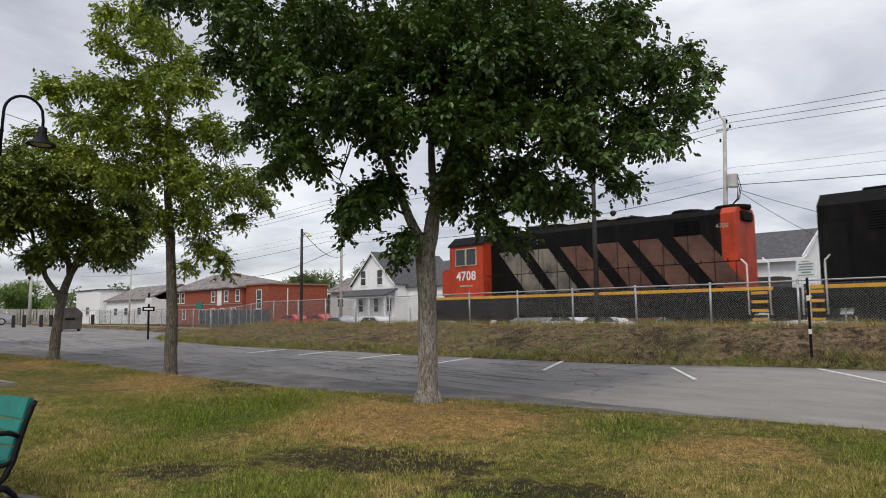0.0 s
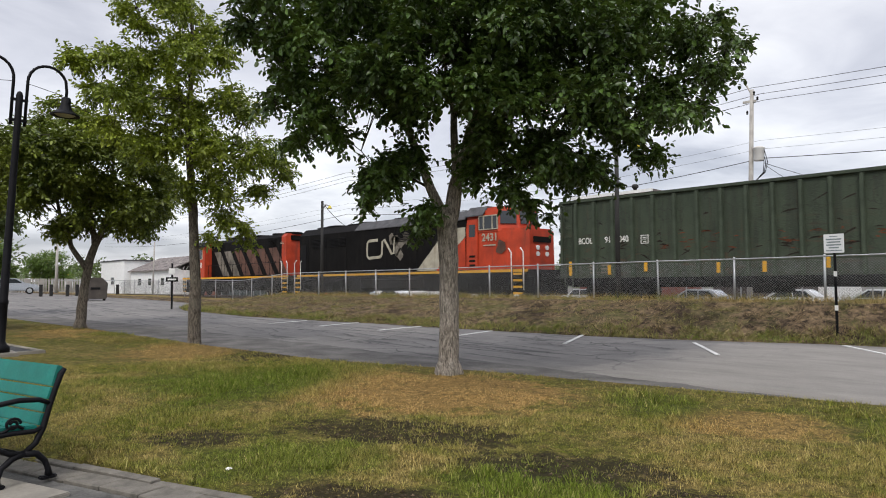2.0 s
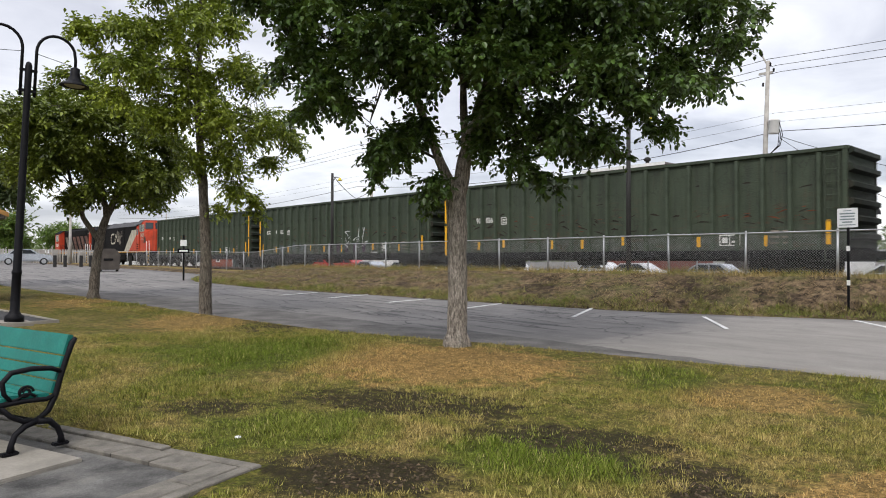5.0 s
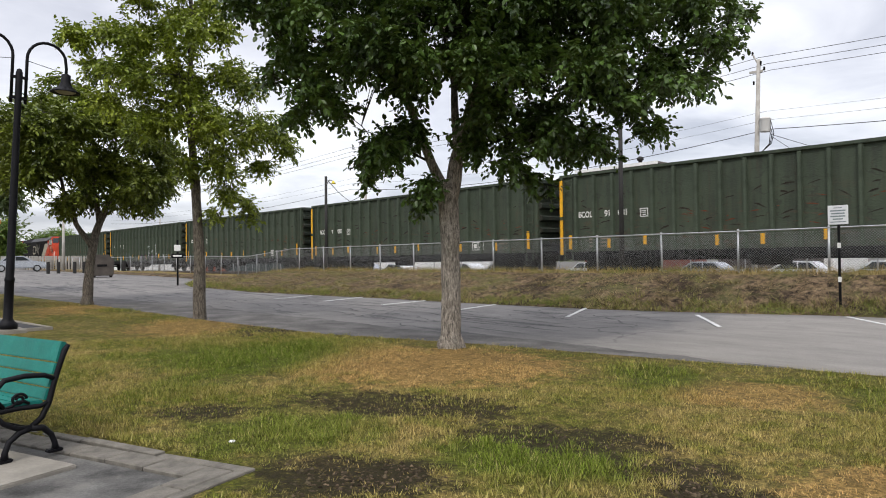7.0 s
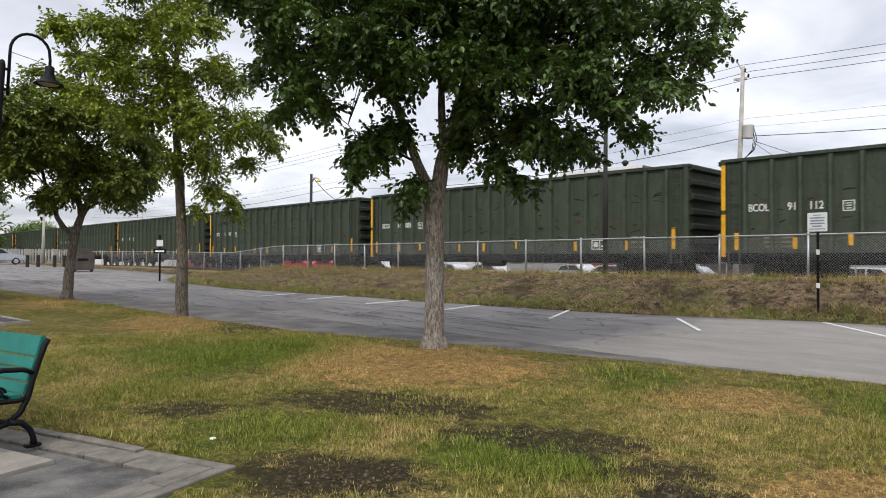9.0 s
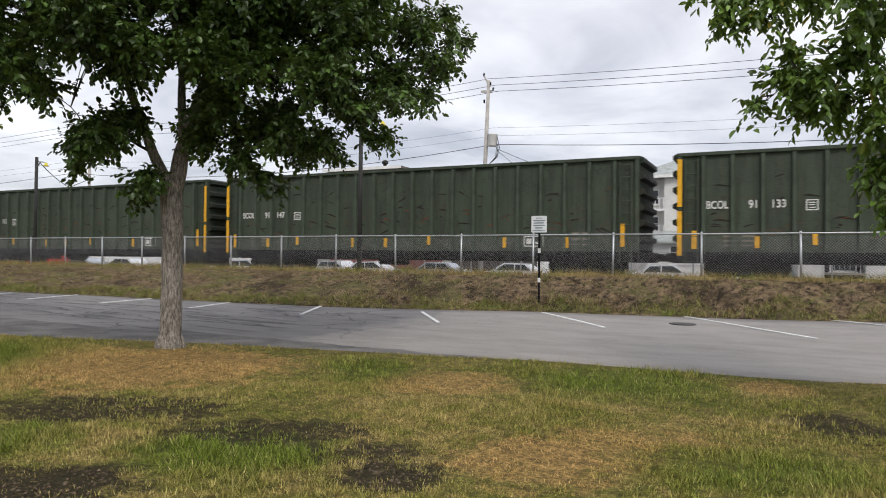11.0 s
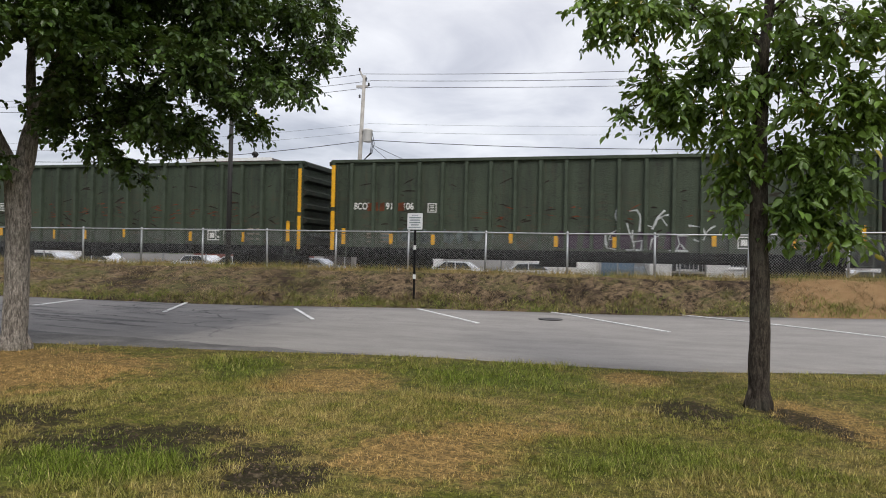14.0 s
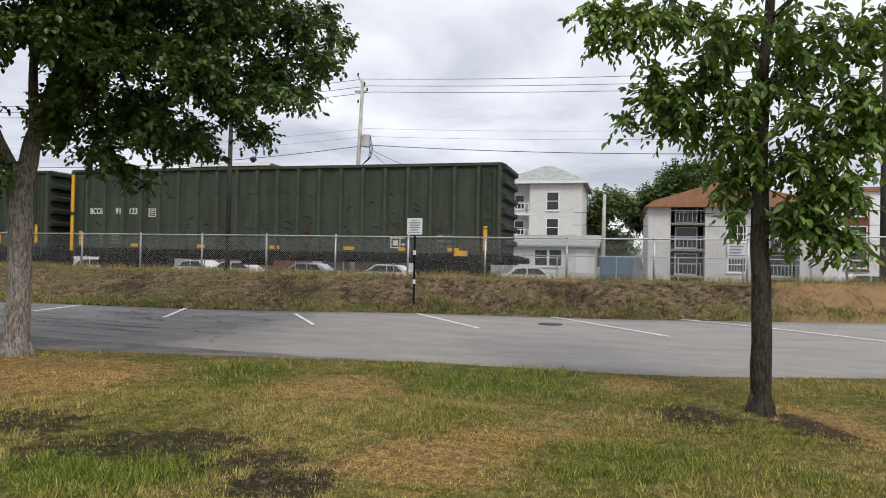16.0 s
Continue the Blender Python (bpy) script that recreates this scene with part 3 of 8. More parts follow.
def build_road():
    bm = bmesh.new()
    xs = [-200, -120] + list(np.arange(-90, -40, 2.0)) + list(np.arange(-40, 14, 0.5)) + [18, 25, 40, 80, 200]
    rows = []
    for x in xs:
        a, b = near_y(x), far_y(x)
        wob = 0.05 * noise.noise((x * 1.7, 0, 0)) + 0.03 * noise.noise((x * 6, 3, 0))
        ys = np.linspace(a - 0.04 + wob, b + 0.05 + 0.5 * wob, 9)
        rows.append([bm.verts.new((x, y, road_z(x, y) + 0.01 + 0.01 * noise.noise((x * 0.4, y * 0.4, 0)))) for y in ys])
    for r0, r1 in zip(rows, rows[1:]):
        for k in range(8):
            bm.faces.new([r0[k], r1[k], r1[k + 1], r0[k + 1]])
    geom = bmesh.ops.extrude_face_region(bm, geom=bm.faces[:])
    for v in geom["geom"]:
        if isinstance(v, bmesh.types.BMVert):
            v.co.z -= 0.10
    bmesh.ops.recalc_face_normals(bm, faces=bm.faces[:])
    road = mesh_object("road", bm, M["asphalt"], None, "worn grey asphalt parking road with patched seams", True)
    tagged(road, category="road", kind="structure")
    # stall lines: from the far edge towards the lawn
    for i, ((xa, ya), (xb, yb)) in enumerate(STALLS):
        bm = bmesh.new()
        d = Vector((xb - xa, yb - ya)).normalized()
        s = Vector((-d.y, d.x)) * 0.045
        n, rows = 10, []
        for k in range(n + 1):
            x, y = xa + (xb - xa) * k / n, ya + (yb - ya) * k / n
            w = 1 + 0.18 * noise.noise((x * 4, y * 4, i))
            rows.append([bm.verts.new((x + q * s.x * w, y + q * s.y * w, road_z(x, y) + 0.024)) for q in (-1, 1)])
        for r0, r1 in zip(rows, rows[1:]):
            bm.faces.new([r0[0], r0[1], r1[1], r1[0]])
        geom = bmesh.ops.extrude_face_region(bm, geom=bm.faces[:])
        for v in geom["geom"]:
            if isinstance(v, bmesh.types.BMVert):
                v.co.z -= 0.012
        bmesh.ops.recalc_face_normals(bm, faces=bm.faces[:])
        part("stall_line", bm, M["line"], road, "worn white painted stall line")
    # older dark tar along the lawn, narrowing out
    wide = table([(-30, 1.6), (-18.7, 2.1), (-12.5, 2.0), (-8, 1.2), (-4.5, 0.3), (-3.2, 0.12), (3, 0.10), (8, 0.08)])
    bm = bmesh.new()
    rows = []
    for x in np.arange(-30, 8, 0.12):
        a = near_y(x) + 0.03 + 0.05 * noise.noise((x * 1.7, 0, 0))
        b = a + max(0.05, wide(x) + 0.22 * noise.noise((x * 0.9, 4, 0)) + 0.10 * noise.noise((x * 4.0, 8, 0)))
        rows.append([bm.verts.new((x, y, road_z(x, y) + 0.01 + 0.01 * noise.noise((x * 0.4, y * 0.4, 0)) + 0.007)) for y in np.linspace(a, b, 5)])
    for r0, r1 in zip(rows, rows[1:]):
        for k in range(4):
            bm.faces.new([r0[k], r1[k], r1[k + 1], r0[k + 1]])
    part("tar_strip", bm, M["tar"], road, "old dark tar strip along the lawn", True)
    # cracks filled with tar
    for i, (xa, ya, ln) in enumerate(((-9.2, 12.9, 3.2), (-10.6, 12.1, 4.0), (-12.6, 11.6, 4.6), (-11.0, 13.8, 2.8), (-15.5, 11.0, 5.0), (-17.0, 12.4, 3.6), (-8.3, 14.2, 2.0), (-20.5, 10.2, 5.0), (-14.0, 10.1, 4.2), (-9.8, 11.0, 3.4))):
        bm = bmesh.new()
        rows = []
        for k in range(int(ln / 0.12)):
            x = xa - ln / 2 + k * 0.12
            y = ya - (x - xa) * 0.10 + 0.28 * noise.noise((x * 1.1, i, 0)) + 0.10 * noise.noise((x * 4.5, i, 5))
            w = 0.012 + 0.05 * abs(noise.noise((x * 2.0, i, 9)))
            rows.append([bm.verts.new((x, y + q * w, road_z(x, y) + 0.026)) for q in (-1, 1)])
        for r0, r1 in zip(rows, rows[1:]):
            bm.faces.new([r0[0], r1[0], r1[1], r0[1]])
        part("tar_crack", bm, M["tar_line"], road, "tar-filled crack")
    bm = bmesh.new()
    lathe(bm, [(0.28, 0), (0.28, 0.012), (0.24, 0.014), (0.2, 0.012)], 20, (*MANHOLE, road_z(*MANHOLE) + 0.012))
    part("manhole_cover", bm, M["tar_line"], road, "dark iron manhole cover")


STALLS = [
    ((-21.91, 13.73), (-21.08, 11.73)),
    ((-19.89, 14.59), (-19.04, 12.4)),
    ((-16.98, 14.98), (-16.46, 12.8)),
    ((-14.19, 15.36), (-13.53, 13.19)),
    ((-11.37, 16.05), (-10.09, 13.46)),
    ((-7.99, 15.82), (-6.35, 13.47)),
    ((-5.07, 16.99), (-2.88, 14.3)),
    ((-2.03, 17.82), (1.03, 14.26)),
    ((1.33, 17.61), (4.98, 14.59)),
]
MANHOLE = (-1.48, 15.69)


# ---- fences ----
def chain_link(bm_y, x0, x1, z_at, height, step, r):
    """Crossing wires of a chain-link panel, as thin prisms."""
    vs, fs = [], []
    def wire(p, q):
        d = Vector(q) - Vector(p)
        s = Vector((0, 1, 0))
        u = d.cross(s).normalized()
        k = len(vs)
        for c in (p, q):
            for ang in (0, 2.1, 4.2):
                o = (math.cos(ang) * s + math.sin(ang) * u) * r
                vs.append((c[0] + o.x, c[1] + o.y, c[2] + o.z))
        for a in range(3):
            b = (a + 1) % 3
            fs.append((k + a, k + b, k + 3 + b, k + 3 + a))
    x = x0 - height
    while x < x1:
        for flip in (0, 1):
            xa, xb = (x, x + height) if not flip else (x + height, x)
            za, zb = z_at(x) + 0.05, z_at(x + height) + height - 0.02
            lo, hi = min(xa, xb), max(xa, xb)
            if hi > x0 and lo < x1:
                wire((xa, bm_y + (0.004 if flip else -0.004), za), (xb, bm_y + (0.004 if flip else -0.004), zb))
        x += step
    return np.array(vs), np.array(fs)


def build_fence():
    """The chain-link fence along the crest: posts, rail, wire."""
    fence = thing("chain_link_fence", label="galvanised chain-link fence with steel posts on the bank", category="fence")
    post_bm = bmesh.new()
    tube(post_bm, [(0, 0, -0.3), (0, 0, 1.16)], 0.032, 10)
    lathe(post_bm, [(0.036, 1.14), (0.040, 1.16), (0.030, 1.20), (0.008, 1.215)], 10)
    proto = mesh_object("post", post_bm, M["steel"], fence, "", True)
    xs = [-1.48 + 2.43 * k for k in range(-42, 14)]
    proto.location = (xs[0], FENCE_Y, crest_z(xs[0]) + 0.02)
    for x in xs[1:]:
        ob = new("post", proto.data)
        ob.parent = fence
        ob.location = (x, FENCE_Y, crest_z(x) + 0.02)
        ob.rotation_euler = (radians(random.uniform(-1.2, 1.2)), radians(random.uniform(-1.2, 1.2)), 0)
    bm = bmesh.new()
    tube(bm, [(x, FENCE_Y, crest_z(x) + 1.17 + 0.012 * noise.noise((x * 0.3, 0, 0))) for x in np.arange(xs[0], xs[-1], 1.2)], 0.021, 8)
    part("top_rail", bm, M["steel"], fence, "", True)
    vs, fs = chain_link(FENCE_Y - 0.03, -60, xs[-1], crest_z, 1.12, 0.075, 0.0034)
    tagged(from_arrays("wire_mesh", vs, fs, M["wire"], fence, "woven diamond wire mesh"), kind="stuff")


# ---- the train ----
CAR = 20.0


def gap_x(t, k):
    """Where the coupling in front of car k stands at t seconds."""
    return -(115.0 + 16.097 * (t - 8) - 0.00346 * (t - 8) ** 2 - CAR * k)


def wheelset(parent, x, z=0.0):
    ob = new("wheelset")
    ob.parent = parent
    ob.matrix_basis = pose(x, 0, 0.46 + z)
    for y in (-0.75, 0.75):
        bm = bmesh.new()
        s = 1 if y > 0 else -1
        prof = [(0.10, -0.09), (0.10, -0.05), (0.38, -0.04), (0.46, -0.06), (0.47, 0.0), (0.49, 0.06), (0.38, 0.05), (0.10, 0.05), (0.10, 0.09)]
        lathe(bm, prof, 20)
        bmesh.ops.transform(bm, matrix=pose(0, y, 0, 90 * s, 0, 0), verts=bm.verts[:])
        part("wheel", bm, M["grime_and_shade"], ob, "", True)
    bm = bmesh.new()
    tube(bm, [(0, -1.05, 0), (0, 1.05, 0)], 0.08, 8)
    part("axle", bm, M["grime_and_shade"], ob)
    return ob


def bogie_frame(parent, x, base):
    """Two cast side frames with springs and a bolster."""
    for y in (-1.0, 1.0):
        bm = bmesh.new()
        h = base / 2
        slab(bm, [(x - h - 0.22, 0.42), (x - h + 0.2, 0.40), (x - 0.42, 0.20), (x + 0.42, 0.20), (x + h - 0.2, 0.40), (x + h + 0.22, 0.42), (x + h + 0.18, 0.62), (x + 0.4, 0.78), (x - 0.4, 0.78), (x - h - 0.18, 0.62)], y - 0.07, y + 0.07, "y")
        for dx in (-0.22, 0, 0.22):
            tube(bm, [(x + dx, y, 0.24), (x + dx, y, 0.6)], 0.08, 8)
        for dx in (-h, h):
            tube(bm, [(x + dx, y - 0.14, 0.46), (x + dx, y + 0.14, 0.46)], 0.12, 10)
        part("side_frame", bm, M["grime_and_shade"], parent)
    bm = bmesh.new()
    box(bm, x - 0.2, x + 0.2, -1.1, 1.1, 0.55, 0.8)
    part("bolster", bm, M["grime_and_shade"], parent)


RIBS, RIB0 = 20, 1.13
HALF = 1.55


def build_wagon(number, patch, extra):
    """A tall ribbed wood-chip wagon; its space starts at the front coupling and runs to +x."""
    w = thing("gondola_wagon", label="tall dark green ribbed steel freight wagon with yellow reflectors", category="freight wagon", group="wagons of the train")
    x0, x1, z0, z1 = 0.33, CAR - 0.33, 0.98, 4.24
    # side walls, floor and ends of the open body
    for s in (-1, 1):
        bm = bmesh.new()
        box(bm, x0 + 0.35, x1 - 0.35, min(s * (HALF - 0.06), s * (HALF - 0.14)), max(s * (HALF - 0.06), s * (HALF - 0.14)), z0, z1)
        part("side_wall", bm, M["green"], w)
    bm = bmesh.new()
    box(bm, x0 + 0.35, x1 - 0.35, -HALF + 0.14, HALF - 0.14, z0, z0 + 0.1)
    part("floor", bm, M["grime_and_shade"], w)
    # far walls of the ends, with heavy horizontal corrugations
    for xe, s in ((x0 + 0.38, -1), (x1 - 0.38, 1)):
        bm = bmesh.new()
        box(bm, min(xe, xe + 0.06 * s), max(xe, xe + 0.06 * s), -HALF + 0.14, HALF - 0.14, z0 + 0.1, z1)
        end = part("end_wall", bm, M["green"], w)
        # corrugations take the darkened green, with the gap's shade painted in
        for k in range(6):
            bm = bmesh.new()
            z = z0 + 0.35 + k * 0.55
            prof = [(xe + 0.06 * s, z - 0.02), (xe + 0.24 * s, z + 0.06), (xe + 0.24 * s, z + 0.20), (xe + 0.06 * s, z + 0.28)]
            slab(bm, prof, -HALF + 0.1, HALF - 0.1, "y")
            part("corrugation", bm, M["end_green_shaded"], end)
    step = (x1 - x0 - 2 * RIB0) / (RIBS - 1)
    rib = None
    for s in (-1, 1):
        for k in range(RIBS):
            xr = x0 + RIB0 + k * step
            if rib is None:
                bm = bmesh.new()
                a = [(-0.065, 0.0), (-0.05, -0.14), (0.05, -0.14), (0.065, 0.0)]
                lo = [bm.verts.new((p, q, z0 + 0.02)) for p, q in a]
                hi = [bm.verts.new((p, q, z1 - 0.04)) for p, q in a]
                for i in range(4):
                    bm.faces.new([lo[i], lo[(i + 1) % 4], hi[(i + 1) % 4], hi[i]])
                bm.faces.new(lo[::-1]), bm.faces.new(hi)
                rib = part("rib", bm, M["rib_green"], w)
                ob = rib
            else:
                ob = new("rib", rib.data)
                ob.parent = w
            ob.matrix_basis = pose(xr, s * (HALF - 0.06), 0, 0, 0, 0 if s < 0 else 180)
    for s in (-1, 1):
        bm = bmesh.new()
        box(bm, x0 + 0.3, x1 - 0.3, min(s * (HALF - 0.16), s * (HALF + 0.04)), max(s * (HALF - 0.16), s * (HALF + 0.04)), z1 - 0.02, z1 + 0.10, 0.015)
        part("top_chord", bm, M["green"], w)
        bm = bmesh.new()
        box(bm, x0 + 0.3, x1 - 0.3, min(s * (HALF - 0.12), s * (HALF + 0.03)), max(s * (HALF - 0.12), s * (HALF + 0.03)), z0 - 0.24, z0 + 0.03, 0.012)
        part("side_sill", bm, M["black"], w, "grimy black side sill")
        for xs, xt in ((x0 + 0.30, x0 + 0.44), (x1 - 0.44, x1 - 0.30)):
            bm = bmesh.new()
            box(bm, xs, xt, min(s * (HALF - 0.14), s * (HALF + 0.03)), max(s * (HALF - 0.14), s * (HALF + 0.03)), z0 - 0.2, z1 + 0.10, 0.012)
            part("corner_post", bm, M["green"], w)
    for xe, s in ((x0 + 0.38, -1), (x1 - 0.38, 1)):
        bm = bmesh.new()
        box(bm, min(xe, xe + 0.12 * s), max(xe, xe + 0.12 * s), -HALF, HALF, z1 - 0.02, z1 + 0.10, 0.012)
        part("end_chord", bm, M["green"], w)
    # platforms at both ends, centre sill, couplers, brake gear
    bm = bmesh.new()
    box(bm, x0 - 0.1, x1 + 0.1, -0.22, 0.22, 0.62, 0.98)
    for xe in (x0 + 0.1, x1 - 0.1):
        box(bm, xe - 0.18, xe + 0.25, -HALF + 0.1, HALF - 0.1, z0 - 0.12, z0 - 0.02)
        tube(bm, [(xe, 0, 0.78), (xe + (-0.65 if xe < 5 else 0.65), 0, 0.78)], 0.11, 8)
    for k in range(9):
        xc = 3.4 + k * 1.65
        box(bm, xc - 0.06, xc + 0.06, -HALF + 0.1, HALF - 0.1, 0.72, 0.92)
    tube(bm, [(8.6, -0.9, 0.62), (9.9, -0.9, 0.62)], 0.2, 10)
    part("underframe", bm, M["grime_and_shade"], w)
    # ladders and grab irons
    for xl in (x0 + 0.75, x1 - 0.75):
        bm = bmesh.new()
        for xx in (xl - 0.2, xl + 0.2):
            box(bm, xx - 0.02, xx + 0.02, -HALF - 0.07, -HALF - 0.03, z0 - 0.35, z1 - 0.1)
        for k in range(9):
            z = z0 - 0.3 + k * 0.42
            tube(bm, [(xl - 0.2, -HALF - 0.055, z), (xl + 0.2, -HALF - 0.055, z)], 0.014, 6)
        part("ladder", bm, M["green"], w)
    # yellow reflectors
    def reflector(xa, za, wd, ht):
        bm = bmesh.new()
        box(bm, xa - wd / 2, xa + wd / 2, -HALF - 0.056, -HALF - 0.031, za, za + ht, 0.004)
        part("reflector", bm, M["yellow"], w, "yellow reflective strip")
    if number in ("91040", "91112", "91027"):
        reflector(x1 - 0.38, z0 - 0.1, 0.13, 1.3)
        reflector(x1 - 0.38, z0 + 1.35, 0.13, 1.7)
    if number not in ("91040", "91027"):
        reflector(x0 + 0.38, z0 - 0.1, 0.15, 1.5)
        reflector(x0 + 0.38, z0 + 1.55, 0.15, 1.6)
    if extra != "low":
        reflector(x0 + 0.85, z0 + 0.12, 0.16, 0.62)
        reflector(x1 - 0.85, z0 + 0.2, 0.14, 0.8)
        for k, xa in enumerate((2.76, 4.4, 7.3, 8.9, 10.9, 14.1, 16.5)):
            reflector(x0 + xa, z0 + 0.16 + (0.10 if (k + len(extra)) % 3 == 0 else 0), 0.14, 0.38)
    else:
        reflector(x0 + 0.85, z0 + 0.12, 0.16, 0.62)
        reflector(x1 - 0.85, z0 + 0.15, 0.14, 0.9)
        for xa in (3.6, 6.7, 10.05, 13.2, 15.4, 17.3):
            reflector(x0 + xa, z0 + 0.1, 0.42, 0.13)
        reflector(x1 - 1.75, z0 - 0.06, 0.5, 0.2)
    # reporting mark and number, and a small data box
    yb = -HALF + 0.055
    words("BCOL", 0.36, M["white"], w, x0 + RIB0 + 0.47 * step, yb, z0 + 1.58, "mark", 1.0, 0.005, 0.74)
    words(number[:2], 0.36, M["white"], w, x0 + RIB0 + 1.69 * step, yb, z0 + 1.58, "number", 1.0, 0.005, 0.85)
    words(number[2:], 0.36, M["white"], w, x0 + RIB0 + 2.5 * step, yb, z0 + 1.58, "number", 1.0, 0.005, 0.85)
    bm = bmesh.new()
    for (xa, xb, za, zb) in ((0, 0.34, 0, 0.03), (0, 0.34, 0.31, 0.34), (0, 0.03, 0, 0.34), (0.31, 0.34, 0, 0.34), (0.09, 0.25, 0.16, 0.19), (0.09, 0.25, 0.07, 0.10), (0.08, 0.26, 0.23, 0.26)):
        box(bm, x0 + 4.15 + xa, x0 + 4.15 + xb, yb - 0.004, yb + 0.004, z0 + 1.36 + za, z0 + 1.36 + zb)
    part("data_box", bm, M["white"], w, "small white stencilled data box")
    bm = bmesh.new()
    for r in range(3):
        for c in range(2):
            box(bm, x0 + 1.75 + c * 0.55, x0 + 2.15 + c * 0.55, yb - 0.004, yb + 0.004, z0 + 0.22 + r * 0.15, z0 + 0.28 + r * 0.15)
            box(bm, x1 - 2.7 + c * 0.4, x1 - 2.42 + c * 0.4, yb - 0.004, yb + 0.004, z0 + 0.25 + r * 0.2, z0 + 0.31 + r * 0.2)
    tagged(part("stencil_print", bm, M["worn_cream"], w, "faded white stencil lines"), kind="stuff")
    bm = bmesh.new()
    xa, za = x1 - 4.5, z0 + 0.2
    for (p0, p1, q0, q1) in ((0, 0.75, 0, 0.035), (0, 0.75, 0.365, 0.4), (0, 0.035, 0, 0.4), (0.715, 0.75, 0, 0.4), (0.36, 0.39, 0, 0.4), (0.1, 0.3, 0.1, 0.3), (0.45, 0.65, 0.1, 0.18)):
        box(bm, xa + p0, xa + p1, yb - 0.004, yb + 0.004, za + q0, za + q1)
    part("data_panel", bm, M["white"], w, "black and white data panel")
    # dents and scrapes of rust where loaders hit the side
    rnd = random.Random(number)
    bm = bmesh.new()
    for k in range(46):
        j = rnd.randrange(0, RIBS - 1)
        xa = x0 + RIB0 + j * step + rnd.uniform(0.1, 0.3)
        za = z0 + rnd.choice((0.9, 1.05, 1.2, 1.7, 2.2)) + rnd.uniform(-0.25, 0.25)
        ln, an = rnd.uniform(0.15, 0.62), rnd.uniform(-0.6, 0.5)
        th = rnd.uniform(0.015, 0.05)
        c, s_ = math.cos(an), math.sin(an)
        q = [(xa, za), (xa + ln * c, za + ln * s_), (xa + ln * c * 0.9, za + ln * s_ + th), (xa + ln * c * 0.4, za + ln * s_ * 0.4 + th * 1.6)]
        slab(bm, q, yb - 0.001, yb + 0.02, "y")
    tagged(part("scuffing", bm, M["dent"], w, "dark scrapes and dents"), kind="stuff")
    # rust-red rubbed lines at loader height, most on a few wagons
    bm = bmesh.new()
    for k in range(60 if number in ("91027", "91040") else 22):
        j = rnd.randrange(4, RIBS - 3) if number in ("91027", "91040") else rnd.randrange(4, RIBS - 1)
        xa = x0 + RIB0 + j * step + rnd.uniform(0.08, 0.5)
        za = z0 + 1.30 + rnd.gauss(0, 0.22)
        ln, th, an = rnd.uniform(0.12, 0.5), rnd.uniform(0.012, 0.045), rnd.gauss(0, 0.18)
        slab(bm, [(xa, za), (xa + ln * 0.5, za + ln * 0.5 * an - th * 0.3), (xa + ln, za + ln * an), (xa + ln * 0.6, za + ln * 0.6 * an + th)], yb - 0.002, yb + 0.02, "y")
    if number == "91106":
        for xa, wd in ((x0 + 1.75, 0.45), (x0 + 2.25, 0.2), (x0 + 2.9, 0.34)):
            slab(bm, [(xa, z0 + 1.40), (xa + wd, z0 + 1.42), (xa + wd * 0.95, z0 + 1.74), (xa + 0.03, z0 + 1.70)], yb - 0.006, yb + 0.02, "y")
    tagged(part("rust_scrape", bm, M["rust"], w, "rust-red rubbed scrapes"), kind="stuff")
    if extra == "tags":
        spray(w, x0, z0, yb, rnd)
    for xb in (2.75, CAR - 2.75):
        bogie_frame(w, xb, 1.75)
        for dx in (-0.875, 0.875):
            wheelset(w, xb + dx)
    return w


